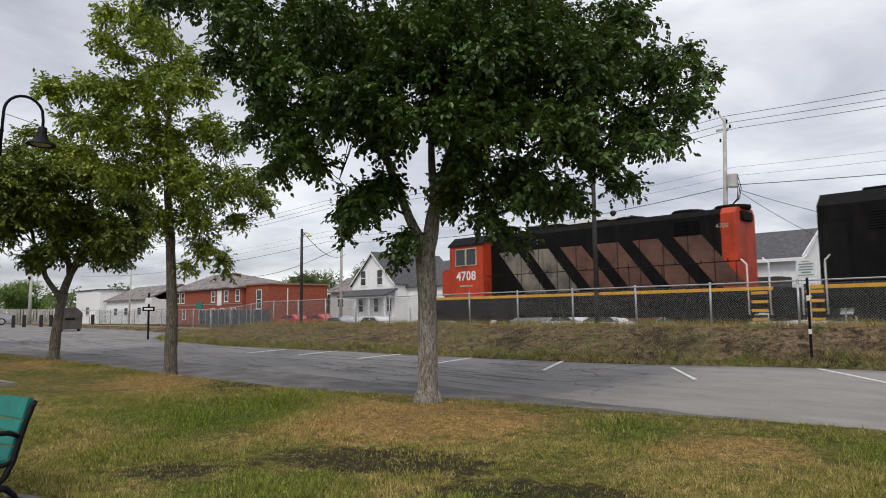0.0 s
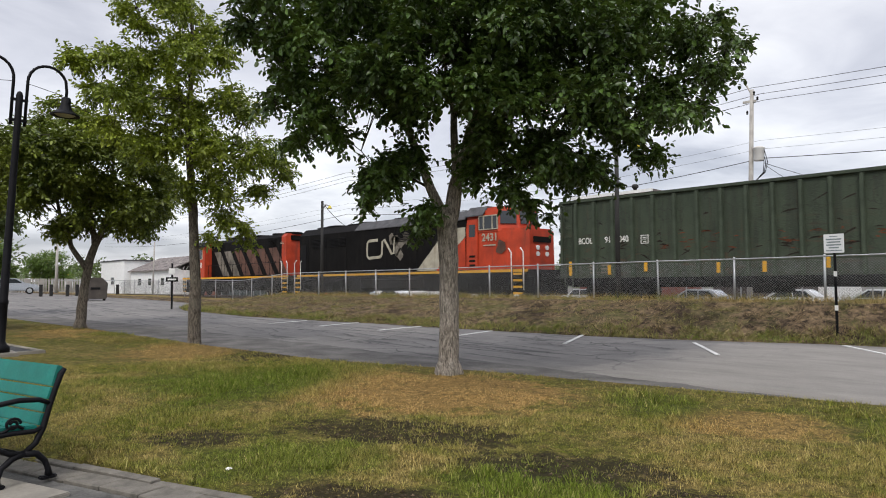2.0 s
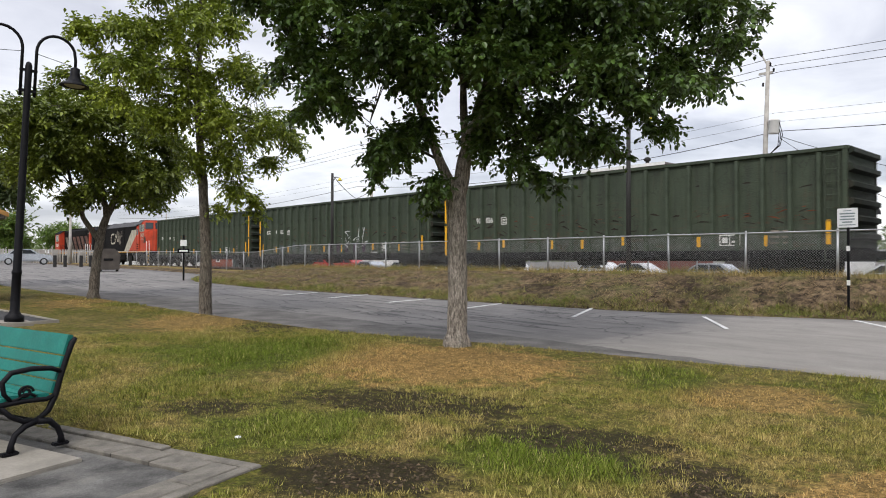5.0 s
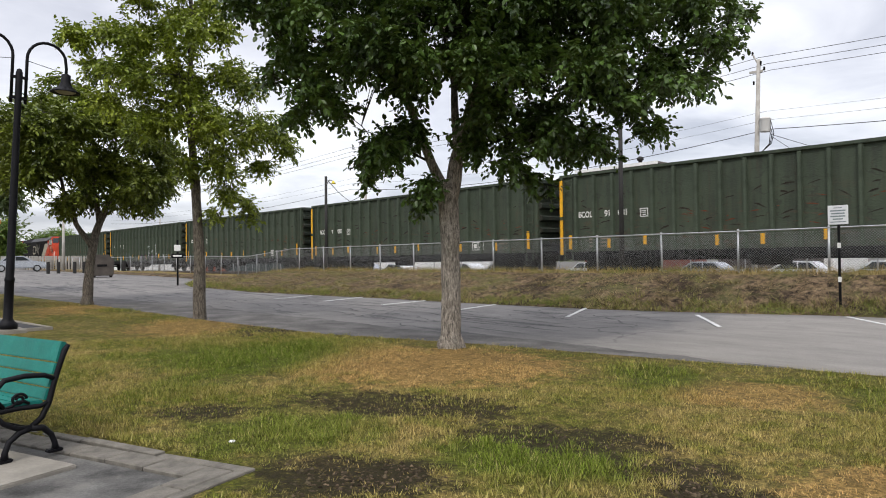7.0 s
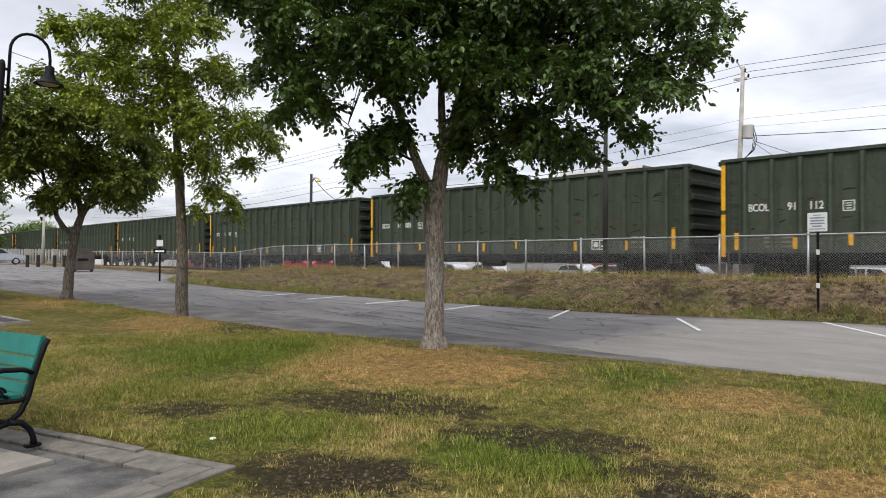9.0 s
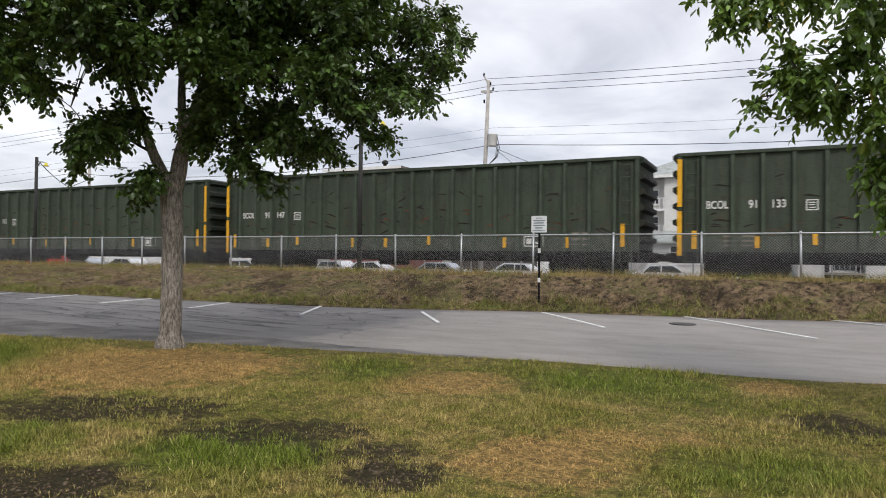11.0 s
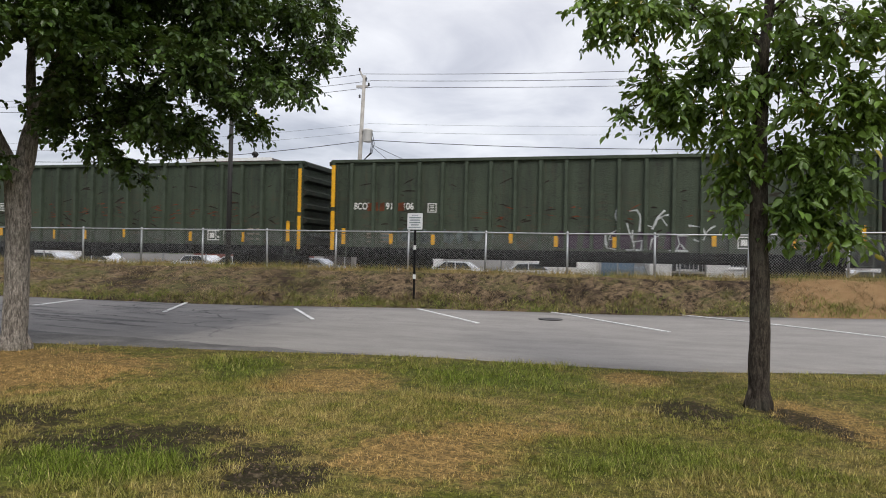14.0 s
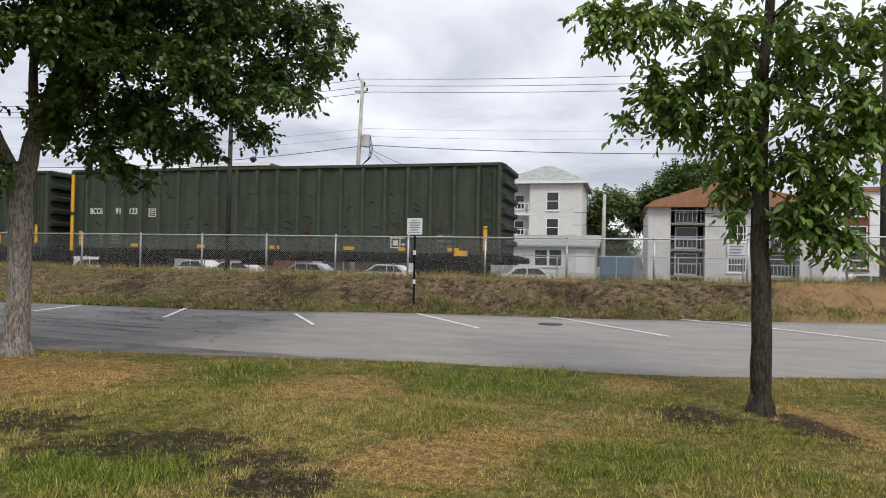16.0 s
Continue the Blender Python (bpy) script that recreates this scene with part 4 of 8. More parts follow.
def spray(w, x0, z0, yb, rnd):
    """Sprayed scrawls: plain strokes and hazy patches, no writing."""
    bm = bmesh.new()
    for k in range(12):
        xa, za, ra, rb = x0 + 2.7 + k * 0.34 + rnd.uniform(-0.1, 0.1), z0 + 0.12 + rnd.uniform(0.25, 0.42), rnd.uniform(0.16, 0.30), rnd.uniform(0.2, 0.36)
        q = [(xa + ra * math.cos(a * 0.524) * rnd.uniform(0.6, 1.1), za + rb * math.sin(a * 0.524) * rnd.uniform(0.6, 1.0)) for a in range(12)]
        slab(bm, q, yb - 0.001 - 0.0006 * k, yb + 0.01, "y")
    tagged(part("sprayed_patch", bm, M["haze"], w, "hazy pale blue sprayed patch"), kind="stuff")
    bm = bmesh.new()
    for k in range(14):
        xa = x0 + 10.6 + k * 0.24 + rnd.uniform(-0.15, 0.15)
        za = z0 + 0.6 + rnd.uniform(-0.3, 0.5)
        n_ = rnd.randrange(3, 7)
        ang, p_, pts = rnd.uniform(-2, 2), [xa, za], []
        for j in range(n_):
            pts.append((p_[0], yb, max(z0 + 0.1, p_[1])))
            ang += rnd.uniform(-1.9, 1.9)
            p_[0] += rnd.uniform(0.12, 0.4) * math.cos(ang)
            p_[1] += rnd.uniform(0.12, 0.42) * math.sin(ang)
        tube(bm, pts, [rnd.uniform(0.012, 0.045) for j in range(n_)], 6)
    bmesh.ops.transform(bm, matrix=Matrix.Translation((0, yb, 0)) @ Matrix.Diagonal((1, 0.12, 1, 1)) @ Matrix.Translation((0, -yb, 0)), verts=bm.verts[:])
    tagged(part("sprayed_strokes", bm, M["graffiti"], w, "white sprayed scrawl strokes"), kind="stuff")
    bm = bmesh.new()
    for k in range(5):
        xa = x0 + 8.9 + k * 0.9
        slab(bm, [(xa, z0 + 0.15), (xa + 0.7, z0 + 0.1), (xa + 0.75, z0 + 0.6), (xa + 0.1, z0 + 0.75)], yb + 0.001, yb + 0.012, "y")
    part("sprayed_fill", bm, M["graffiti_dark"], w, "dark violet sprayed fill")


def prism(bm, plan, z0, z1, shrink, back):
    """A solid from a plan outline; its top is drawn in by shrink, and its front back."""
    lo = [bm.verts.new((a, b, z0)) for a, b in plan]
    front = max(a for a, b in plan)
    hi = [bm.verts.new((a - (back if a > front - 1.0 else 0), b - math.copysign(shrink, b), z1)) for a, b in plan]
    bm.faces.new(lo[::-1]), bm.faces.new(hi)
    for i in range(len(plan)):
        k = (i + 1) % len(plan)
        bm.faces.new([lo[i], lo[k], hi[k], hi[i]])
    bmesh.ops.recalc_face_normals(bm, faces=bm.faces[:])


def pane(bm, a, b, z0, z1, inset, slope):
    """A window pane between two plan points on a wall that leans in."""
    a, b = Vector((*a, 0)), Vector((*b, 0))
    d = (b - a).normalized()
    out = Vector((d.y, -d.x, 0))
    rows = []
    for depth in (-0.03, 0.03):
        rows.append([bm.verts.new(p + out * (depth - slope * z) + Vector((0, 0, z))) for p, z in ((a + d * inset, z0), (b - d * inset, z0), (b - d * inset, z1), (a + d * inset, z1))])
    v0, v1 = rows
    bm.faces.new(v0[::-1]), bm.faces.new(v1)
    for i in range(4):
        bm.faces.new([v0[i], v0[(i + 1) % 4], v1[(i + 1) % 4], v1[i]])
    bmesh.ops.recalc_face_normals(bm, faces=bm.faces[:])


def side_panel(bm, poly, y, slot=0, thick=0.012):
    """A painted area on the side that faces -y, 1 cm proud."""
    slab(bm, poly, y - thick, y, "y", slot)


def loco_steps(parent, x, y, side=1):
    for k in range(4):
        z = 0.35 + k * 0.3
        bm = bmesh.new()
        box(bm, x - 0.28, x + 0.28, y, y + 0.22, z, z + 0.03)
        part("step_tread", bm, M["black"], parent)
    for xx in (x - 0.3, x + 0.3):
        bm = bmesh.new()
        box(bm, xx - 0.02, xx + 0.02, y, y + 0.22, 0.33, 1.5)
        part("step_cheek", bm, M["black"], parent)
    for k in range(4):
        bm = bmesh.new()
        box(bm, x - 0.27, x + 0.27, y - 0.012, y - 0.002, 0.30 + k * 0.3, 0.40 + k * 0.3)
        part("step_edge", bm, M["yellow"], parent, "yellow step edge")
    for xx in (x - 0.36, x + 0.36):
        bm = bmesh.new()
        tube(bm, [(xx, y, 0.5), (xx, y - 0.02, 1.6), (xx, y - 0.02, 2.25), (xx - 0.2 * side, y + 0.02, 2.45)], 0.025, 8)
        part("handrail", bm, M["white"], parent, "white handrail", True)


def three_axle_or_two(w, centres, axles):
    for xb in centres:
        base = 1.4 * (axles - 1)
        for y in (-1.05, 1.05):
            bm = bmesh.new()
            slab(bm, [(xb - base / 2 - 0.5, 0.5), (xb - base / 2 - 0.3, 0.3), (xb + base / 2 + 0.3, 0.3), (xb + base / 2 + 0.5, 0.5), (xb + base / 2 + 0.4, 0.85), (xb - base / 2 - 0.4, 0.85)], y - 0.08, y + 0.08, "y")
            for k in range(axles):
                xx = xb - base / 2 + k * 1.4
                tube(bm, [(xx, y - 0.16, 0.5), (xx, y + 0.16, 0.5)], 0.17, 10)
                box(bm, xx + 0.4, xx + 0.6, y - 0.14, y + 0.14, 0.5, 0.95)
            part("side_frame", bm, M["grime_and_shade"], w)
        for k in range(axles):
            wheelset(w, xb - base / 2 + k * 1.4)


def build_loco_cowl():
    """The full-width locomotive; its space ends at the nose coupling, x = 0."""
    w = thing("cowl_locomotive", label="red-nosed black full-width diesel locomotive with cream diagonal stripe", category="locomotive", group="locomotives of the train")
    L = 20.4
    xa, xc, xn = -L + 0.75, -4.3, -0.75  # rear, cab's rear, nose
    y = -1.55
    # body with cut-off roof corners
    bm = bmesh.new()
    prof = [(-1.55, 1.45), (-1.55, 4.0), (-1.1, 4.42), (1.1, 4.42), (1.55, 4.0), (1.55, 1.45)]
    slab(bm, prof, xa, xc, "x")
    part("body", bm, M["loco_black"], w)
    bm = bmesh.new()
    prism(bm, [(xc, y), (-1.6, y), (xn, -0.95), (xn, 0.95), (-1.6, -y), (xc, -y)], 1.45, 3.42, 0.05, 0.0)
    bmesh.ops.bevel(bm, geom=[e for e in bm.edges if min(v.co.z for v in e.verts) > 3.3], offset=0.10, segments=2, affect="EDGES")
    part("nose", bm, M["red"], w, "red-orange lower cab and tapered nose")
    bm = bmesh.new()
    prism(bm, [(xc, y + 0.01), (-2.15, y + 0.01), (-1.45, -0.8), (-1.45, 0.8), (-2.15, -y - 0.01), (xc, -y - 0.01)], 3.3, 4.5, 0.16, 0.12)
    bmesh.ops.bevel(bm, geom=[e for e in bm.edges if min(v.co.z for v in e.verts) > 4.4], offset=0.12, segments=2, affect="EDGES")
    part("cab", bm, M["red"], w, "red-orange cab")
    bm = bmesh.new()
    for k in range(3):
        x = xa + 1.2 + k * 3.4
        box(bm, x, x + 2.6, -1.0, 1.0, 4.42, 4.52, 0.03)
        lathe(bm, [(0.9, 4.51), (0.9, 4.58), (0.8, 4.6)], 16, (x + 1.3, 0, 0))
    box(bm, xc - 3.5, xc, -1.1, 1.1, 4.42, 4.5, 0.03)
    part("roof_gear", bm, M["loco_black"], w)
    bm = bmesh.new()
    slab(bm, [(-1.6, 3.98), (-1.12, 4.43), (1.12, 4.43), (1.6, 3.98), (1.6, 4.03), (1.12, 4.5), (-1.12, 4.5), (-1.6, 4.03)], -13.5, xc, "x")
    part("roof_sheet", bm, M["roof"], w, "grey weathered roof sheet")
    bm = bmesh.new()
    slab(bm, [(-1.62, 4.10), (-1.2, 4.50), (1.2, 4.50), (1.62, 4.10), (1.62, 4.16), (1.2, 4.60), (-1.2, 4.60), (-1.62, 4.16)], xc, -3.1, "x")
    part("cab_roof", bm, M["roof"], w, "grey weathered cab roof")
    # paint: diagonal cream stripe, red behind the cab door
    bm = bmesh.new()
    side_panel(bm, [(xc - 3.7, 1.5), (xc - 2.2, 1.5), (xc - 0.02, 3.15), (xc - 0.02, 3.62), (xc - 1.35, 3.62)], y - 0.001)
    part("cream_stripe", bm, M["cream"], w, "worn cream diagonal stripe")
    bm = bmesh.new()
    side_panel(bm, [(xc - 2.17, 1.5), (xc - 0.02, 1.5), (xc - 0.02, 3.12)], y - 0.001)
    part("red_stripe", bm, M["red"], w, "red diagonal panel")
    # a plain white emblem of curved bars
    bm = bmesh.new()
    ex, ez = -12.35, 2.32
    tube(bm, [(ex + 1.25, y, ez + 0.05), (ex + 0.18, y, ez), (ex + 0.03, y, ez + 0.12), (ex, y, ez + 0.5), (ex + 0.03, y, ez + 0.88), (ex + 0.18, y, ez + 1.0), (ex + 1.0, y, ez + 1.02)], 0.085, 8)
    tube(bm, [(ex + 1.25, y, ez + 0.05), (ex + 1.38, y, ez + 0.2), (ex + 1.42, y, ez + 0.9), (ex + 1.6, y, ez + 1.02), (ex + 2.25, y, ez + 0.2), (ex + 2.45, y, ez + 0.2), (ex + 2.5, y, ez + 1.1)], 0.085, 8)
    bmesh.ops.transform(bm, matrix=Matrix.Translation((0, y - 0.004, 0)) @ Matrix.Diagonal((1, 0.08, 1, 1)) @ Matrix.Translation((0, -y, 0)), verts=bm.verts[:])
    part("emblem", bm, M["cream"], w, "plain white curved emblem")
    rnd = random.Random(5)
    for k in range(7):
        px_, pz = ex + 2.2 + rnd.uniform(0, 1.4), ez + rnd.uniform(-0.3, 1.1)
        poly = [(px_ + rnd.uniform(0.2, 0.45) * math.cos(a), pz + rnd.uniform(0.15, 0.4) * math.sin(a)) for a in np.arange(0, 6.2, 0.8)]
        bm = bmesh.new()
        side_panel(bm, poly, y - 0.001, 0, 0.008)
        part("peeled_patch", bm, M["peeled"], w, "grey-brown peeled paint patch")
    # seams, grilles and doors along the side
    for x in (-18.6, -16.6, -14.4, -9.8, -8.0):
        bm = bmesh.new()
        box(bm, x - 0.02, x + 0.02, y - 0.02, y, 1.5, 3.85)
        part("seam_strip", bm, M["black"], w)
    for x in (-18.2, -16.2, -9.5):
        for k in range(7):
            bm = bmesh.new()
            box(bm, x, x + 1.7, y - 0.03, y, 3.15 + k * 0.085, 3.19 + k * 0.085)
            part("grille_slat", bm, M["black"], w)
    bm = bmesh.new()
    box(bm, -19.5, -18.8, y - 0.03, y, 1.6, 3.4, 0.02)
    part("side_door", bm, M["black"], w)
    # cab door and windows
    bm = bmesh.new()
    box(bm, xc + 0.12, xc + 0.85, y - 0.05, y, 1.5, 3.95, 0.03)
    door = part("cab_door", bm, M["red"], w)
    bm = bmesh.new()
    box(bm, xc + 0.28, xc + 0.7, y - 0.065, y - 0.04, 3.1, 3.7, 0.02)
    part("door_window", bm, M["glass"], door)
    for k in range(3):
        bm = bmesh.new()
        box(bm, xc + 0.3, xc + 0.68, y - 0.07, y - 0.045, 1.65 + k * 0.22, 1.75 + k * 0.22)
        part("vent_slot", bm, M["grime_and_shade"], door)
    for xw, wd in ((xc + 0.95, 0.26), (xc + 1.27, 0.50), (xc + 1.83, 0.26)):
        bm = bmesh.new()
        box(bm, xw, xw + wd, y - 0.02, y + 0.03, 3.45, 4.05, 0.01)
        win = part("cab_window", bm, M["glass"], w)
        bm = bmesh.new()
        for q in ((xw - 0.04, xw, 3.40, 4.10), (xw + wd, xw + wd + 0.04, 3.40, 4.10), (xw, xw + wd, 3.40, 3.45), (xw, xw + wd, 4.05, 4.10)):
            box(bm, q[0], q[1], y - 0.04, y + 0.03, q[2], q[3])
        part("window_frame", bm, M["cream"], win)
    for a, b in (((-2.15, -1.54), (-1.45, -0.8)), ((-1.45, -0.8), (-1.45, 0.0)), ((-1.45, 0.0), (-1.45, 0.8))):
        bm = bmesh.new()
        pane(bm, a, b, 0.0, 0.62, 0.12, 0.12)
        bmesh.ops.translate(bm, verts=bm.verts[:], vec=(-0.025, 0, 3.66))
        part("windscreen", bm, M["glass"], w)
    words("2431", 0.50, M["cream"], w, xc + 1.62, y - 0.012, 3.02, "number", 1.05, 0.015)
    bm = bmesh.new()
    box(bm, xc + 1.2, xc + 2.0, y - 0.012, y, 2.62, 2.68)
    part("small_print", bm, M["cream"], w, "faded small print bar")
    bm = bmesh.new()
    side_panel(bm, [(-2.3, 2.3), (-1.95, 2.2), (-1.65, 2.4), (-1.72, 2.75), (-2.1, 2.9)], y - 0.001)
    part("primer_patch", bm, M["faded_red"], w, "faded primer patch")
    bm = bmesh.new()
    box(bm, xn - 0.02, xn + 0.05, -0.65, 0.65, 2.75, 3.02)
    part("number_board", bm, M["grime_and_shade"], w, "dark number board")
    for yy in (-0.35, 0.35):
        for zz in (2.2, 2.5):
            bm = bmesh.new()
            tube(bm, [(xn, yy, zz), (xn + 0.06, yy, zz)], 0.11, 12)
            part("headlight", bm, M["white"], w)
    frame_and_tanks(w, -L + 0.4, -0.4, L)
    loco_steps(w, -0.95, y - 0.02)
    loco_steps(w, -L + 0.55, y - 0.02, -1)
    three_axle_or_two(w, (-L + 3.4, -3.8), 3)
    bm = bmesh.new()
    box(bm, xn, xn + 0.45, -1.4, 1.4, 0.25, 1.1, 0.03)
    part("plough", bm, M["black"], w)
    return w


def frame_and_tanks(w, xa, xb, L):
    bm = bmesh.new()
    box(bm, xa, xb, -1.5, 1.5, 1.12, 1.45)
    box(bm, xa - 0.35, xb + 0.35, -0.25, 0.25, 0.7, 1.15)
    box(bm, xa + 0.6, xb - 0.6, -1.2, 1.2, 0.8, 1.12)
    part("underframe", bm, M["black"], w)
    bm = bmesh.new()
    box(bm, xa, xb, -1.555, -1.5, 1.34, 1.46)
    part("sill_stripe", bm, M["yellow"], w, "yellow sill stripe")
    bm = bmesh.new()
    c = (xa + xb) / 2
    slab(bm, [(-1.35, 0.45), (-1.5, 0.6), (-1.5, 1.05), (-1.4, 1.12), (1.4, 1.12), (1.5, 1.05), (1.5, 0.6), (1.35, 0.45)], c - 2.8, c + 2.4, "x")
    tube(bm, [(c - 2.6, -1.25, 1.0), (c + 2.2, -1.25, 1.0)], 0.2, 12)
    part("fuel_tank", bm, M["grime_and_shade"], w)
    for x0, x1 in ((c - 4.1, c - 2.95), (c + 2.55, c + 3.9)):
        bm = bmesh.new()
        box(bm, x0, x1, -1.42, 1.42, 0.42, 1.12, 0.05)
        part("equipment_box", bm, M["grime_and_shade"], w)
    for x0 in (xa - 0.05, xb - 0.1):
        bm = bmesh.new()
        box(bm, x0, x0 + 0.15, -1.35, 1.35, 0.28, 1.1, 0.03)
        part("pilot_plate", bm, M["grime_and_shade"], w)


def build_loco_hood():
    """The hood locomotive with its cab in front; its space ends at the rear coupling, x = 0."""
    w = thing("hood_locomotive", label="black and red striped diesel hood locomotive with red cab", category="locomotive", group="locomotives of the train")
    L = 18.0
    y = -1.5
    xr, xh, xc, xn = -0.75, -1.75, -13.4, -15.6  # rear platform, hood end, cab's rear, cab's front
    bm = bmesh.new()
    slab(bm, [(-0.9, 1.45), (-0.9, 4.2), (-0.72, 4.42), (0.72, 4.42), (0.9, 4.2), (0.9, 1.45)], xc, xh - 0.35, "x")
    part("long_hood", bm, M["loco_black"], w)
    bm = bmesh.new()
    slab(bm, [(-0.9, 1.45), (-0.9, 4.2), (-0.72, 4.42), (0.72, 4.42), (0.9, 4.2), (0.9, 1.45)], xh - 0.55, xh, "x")
    bmesh.ops.transform(bm, matrix=Matrix.Diagonal((1, 1.012, 1.002, 1)), verts=bm.verts[:])
    part("hood_end", bm, M["red"], w, "red hood end")
    # fading diagonal stripes on the long hood
    for k in range(6):
        xs = xc + 0.75 + k * 1.75
        bm = bmesh.new()
        side_panel(bm, [(xs + 1.35, 1.55), (xs + 2.45, 1.55), (xs + 0.85, 3.5), (xs - 0.25, 3.5)], -0.901)
        part("hood_stripe", bm, M["worn_cream"] if k in (0, 1) else M["faded_red"], w, "faded diagonal stripe")
    for k in range(11):
        x = xc + 0.8 + k * 1.0
        bm = bmesh.new()
        box(bm, x, x + 0.03, -0.92, -0.9, 1.55, 3.5)
        part("door_seam", bm, M["loco_black"], w)
        bm = bmesh.new()
        tube(bm, [(x + 0.5, -0.93, 2.4), (x + 0.5, -0.93, 2.55)], 0.02, 6)
        part("door_handle", bm, M["loco_black"], w)
    for x in (-4.1, -12.2):
        for k in range(8):
            bm = bmesh.new()
            box(bm, x, x + 1.0, -0.93, -0.9, 3.5 + k * 0.075, 3.53 + k * 0.075)
            part("grille_slat", bm, M["loco_black"], w)
    for x in (-2.2, -3.9, -6.4):
        bm = bmesh.new()
        lathe(bm, [(0.62, 4.4), (0.66, 4.5), (0.6, 4.56), (0.3, 4.58)], 18, (x, 0, 0))
        part("roof_fan", bm, M["grime_and_shade"], w)
    for name, q in (("roof_box", (-11.5, -9.6, -0.6, 0.6, 4.4, 4.62)), ("exhaust_stack", (-8.0, -7.4, -0.3, 0.3, 4.4, 4.6)), ("number_board", (xh - 0.05, xh + 0.1, -0.5, 0.5, 3.95, 4.3))):
        bm = bmesh.new()
        box(bm, *q, 0.03)
        part(name, bm, M["grime_and_shade"], w)
    bm = bmesh.new()
    slab(bm, [(-1.5, 1.45), (-1.5, 3.95), (-1.0, 4.3), (1.0, 4.3), (1.5, 3.95), (1.5, 1.45)], xn, xc, "x")
    part("cab", bm, M["red"], w, "red-orange cab")
    bm = bmesh.new()
    slab(bm, [(-1.56, 3.92), (-1.0, 4.3), (1.0, 4.3), (1.56, 3.92), (1.5, 4.02), (1.0, 4.4), (-1.0, 4.4), (-1.5, 4.02)], xn - 0.1, xc + 0.1, "x")
    part("cab_roof", bm, M["loco_black"], w)
    bm = bmesh.new()
    box(bm, xn - 1.3, xn, -0.85, 0.85, 1.45, 2.9, 0.12)
    part("short_nose", bm, M["red"], w)
    for xw in (xn + 0.45, xn + 1.15):
        bm = bmesh.new()
        box(bm, xw, xw + 0.6, y - 0.02, y + 0.02, 3.0, 3.75, 0.02)
        win = part("cab_window", bm, M["glass"], w)
        bm = bmesh.new()
        for q in ((xw - 0.05, xw, 2.95, 3.8), (xw + 0.6, xw + 0.65, 2.95, 3.8), (xw, xw + 0.6, 2.95, 3.0), (xw, xw + 0.6, 3.75, 3.8)):
            box(bm, q[0], q[1], y - 0.035, y + 0.01, q[2], q[3])
        part("window_frame", bm, M["cream"], win)
    words("4708", 0.6, M["white"], w, (xc + xn) / 2, y - 0.012, 2.45, "number", 1.08, 0.015)
    words("4708", 0.24, M["cream"], w, xh - 0.5, -0.925, 3.75, "number", 1.0, 0.0)
    bm = bmesh.new()
    box(bm, xn + 0.7, xn + 1.5, y - 0.012, y, 1.95, 2.02)
    part("small_print", bm, M["cream"], w, "faded small print bar")
    bm = bmesh.new()
    for k in range(9):
        x = xc + 0.6 + k * 1.4
        tube(bm, [(x, y + 0.05, 1.45), (x, y + 0.05, 2.4)], 0.018, 6)
    tube(bm, [(xc + 0.2, y + 0.05, 2.4), (xr - 0.6, y + 0.05, 2.4)], 0.018, 6)
    part("walkway_rail", bm, M["black"], w)
    frame_and_tanks(w, -L + 0.4, -0.4, L)
    loco_steps(w, -0.85, y - 0.02)
    loco_steps(w, -L + 0.85, y - 0.02, -1)
    three_axle_or_two(w, (-L + 3.2, -3.2), 2)
    bm = bmesh.new()
    box(bm, -0.35, -0.1, -1.3, 1.3, 0.3, 1.0, 0.03)
    part("end_beam", bm, M["grime_and_shade"], w)
    return w


NUMBERS = [("91040", 1, "plain"), ("91020", 1, "tags"), ("91036", 1, "plain"), ("91058", 0, "plain"), ("91001", 1, "plain"), ("91085", 1, "plain"), ("91112", 0, "plain"), ("91147", 1, "plain"), ("91133", 1, "plain"), ("91027", 1, "plain"), ("91106", 1, "tags"), ("91123", 1, "low")]
TRAIN = []


def build_train():
    TRAIN.append((build_loco_hood(), 0, -22.0))
    TRAIN.append((build_loco_cowl(), 0, -1.25))
    for k, (number, patch, extra) in enumerate(NUMBERS):
        TRAIN.append((build_wagon(number, patch, extra), k, -0.4 if k == 0 else 0.0))


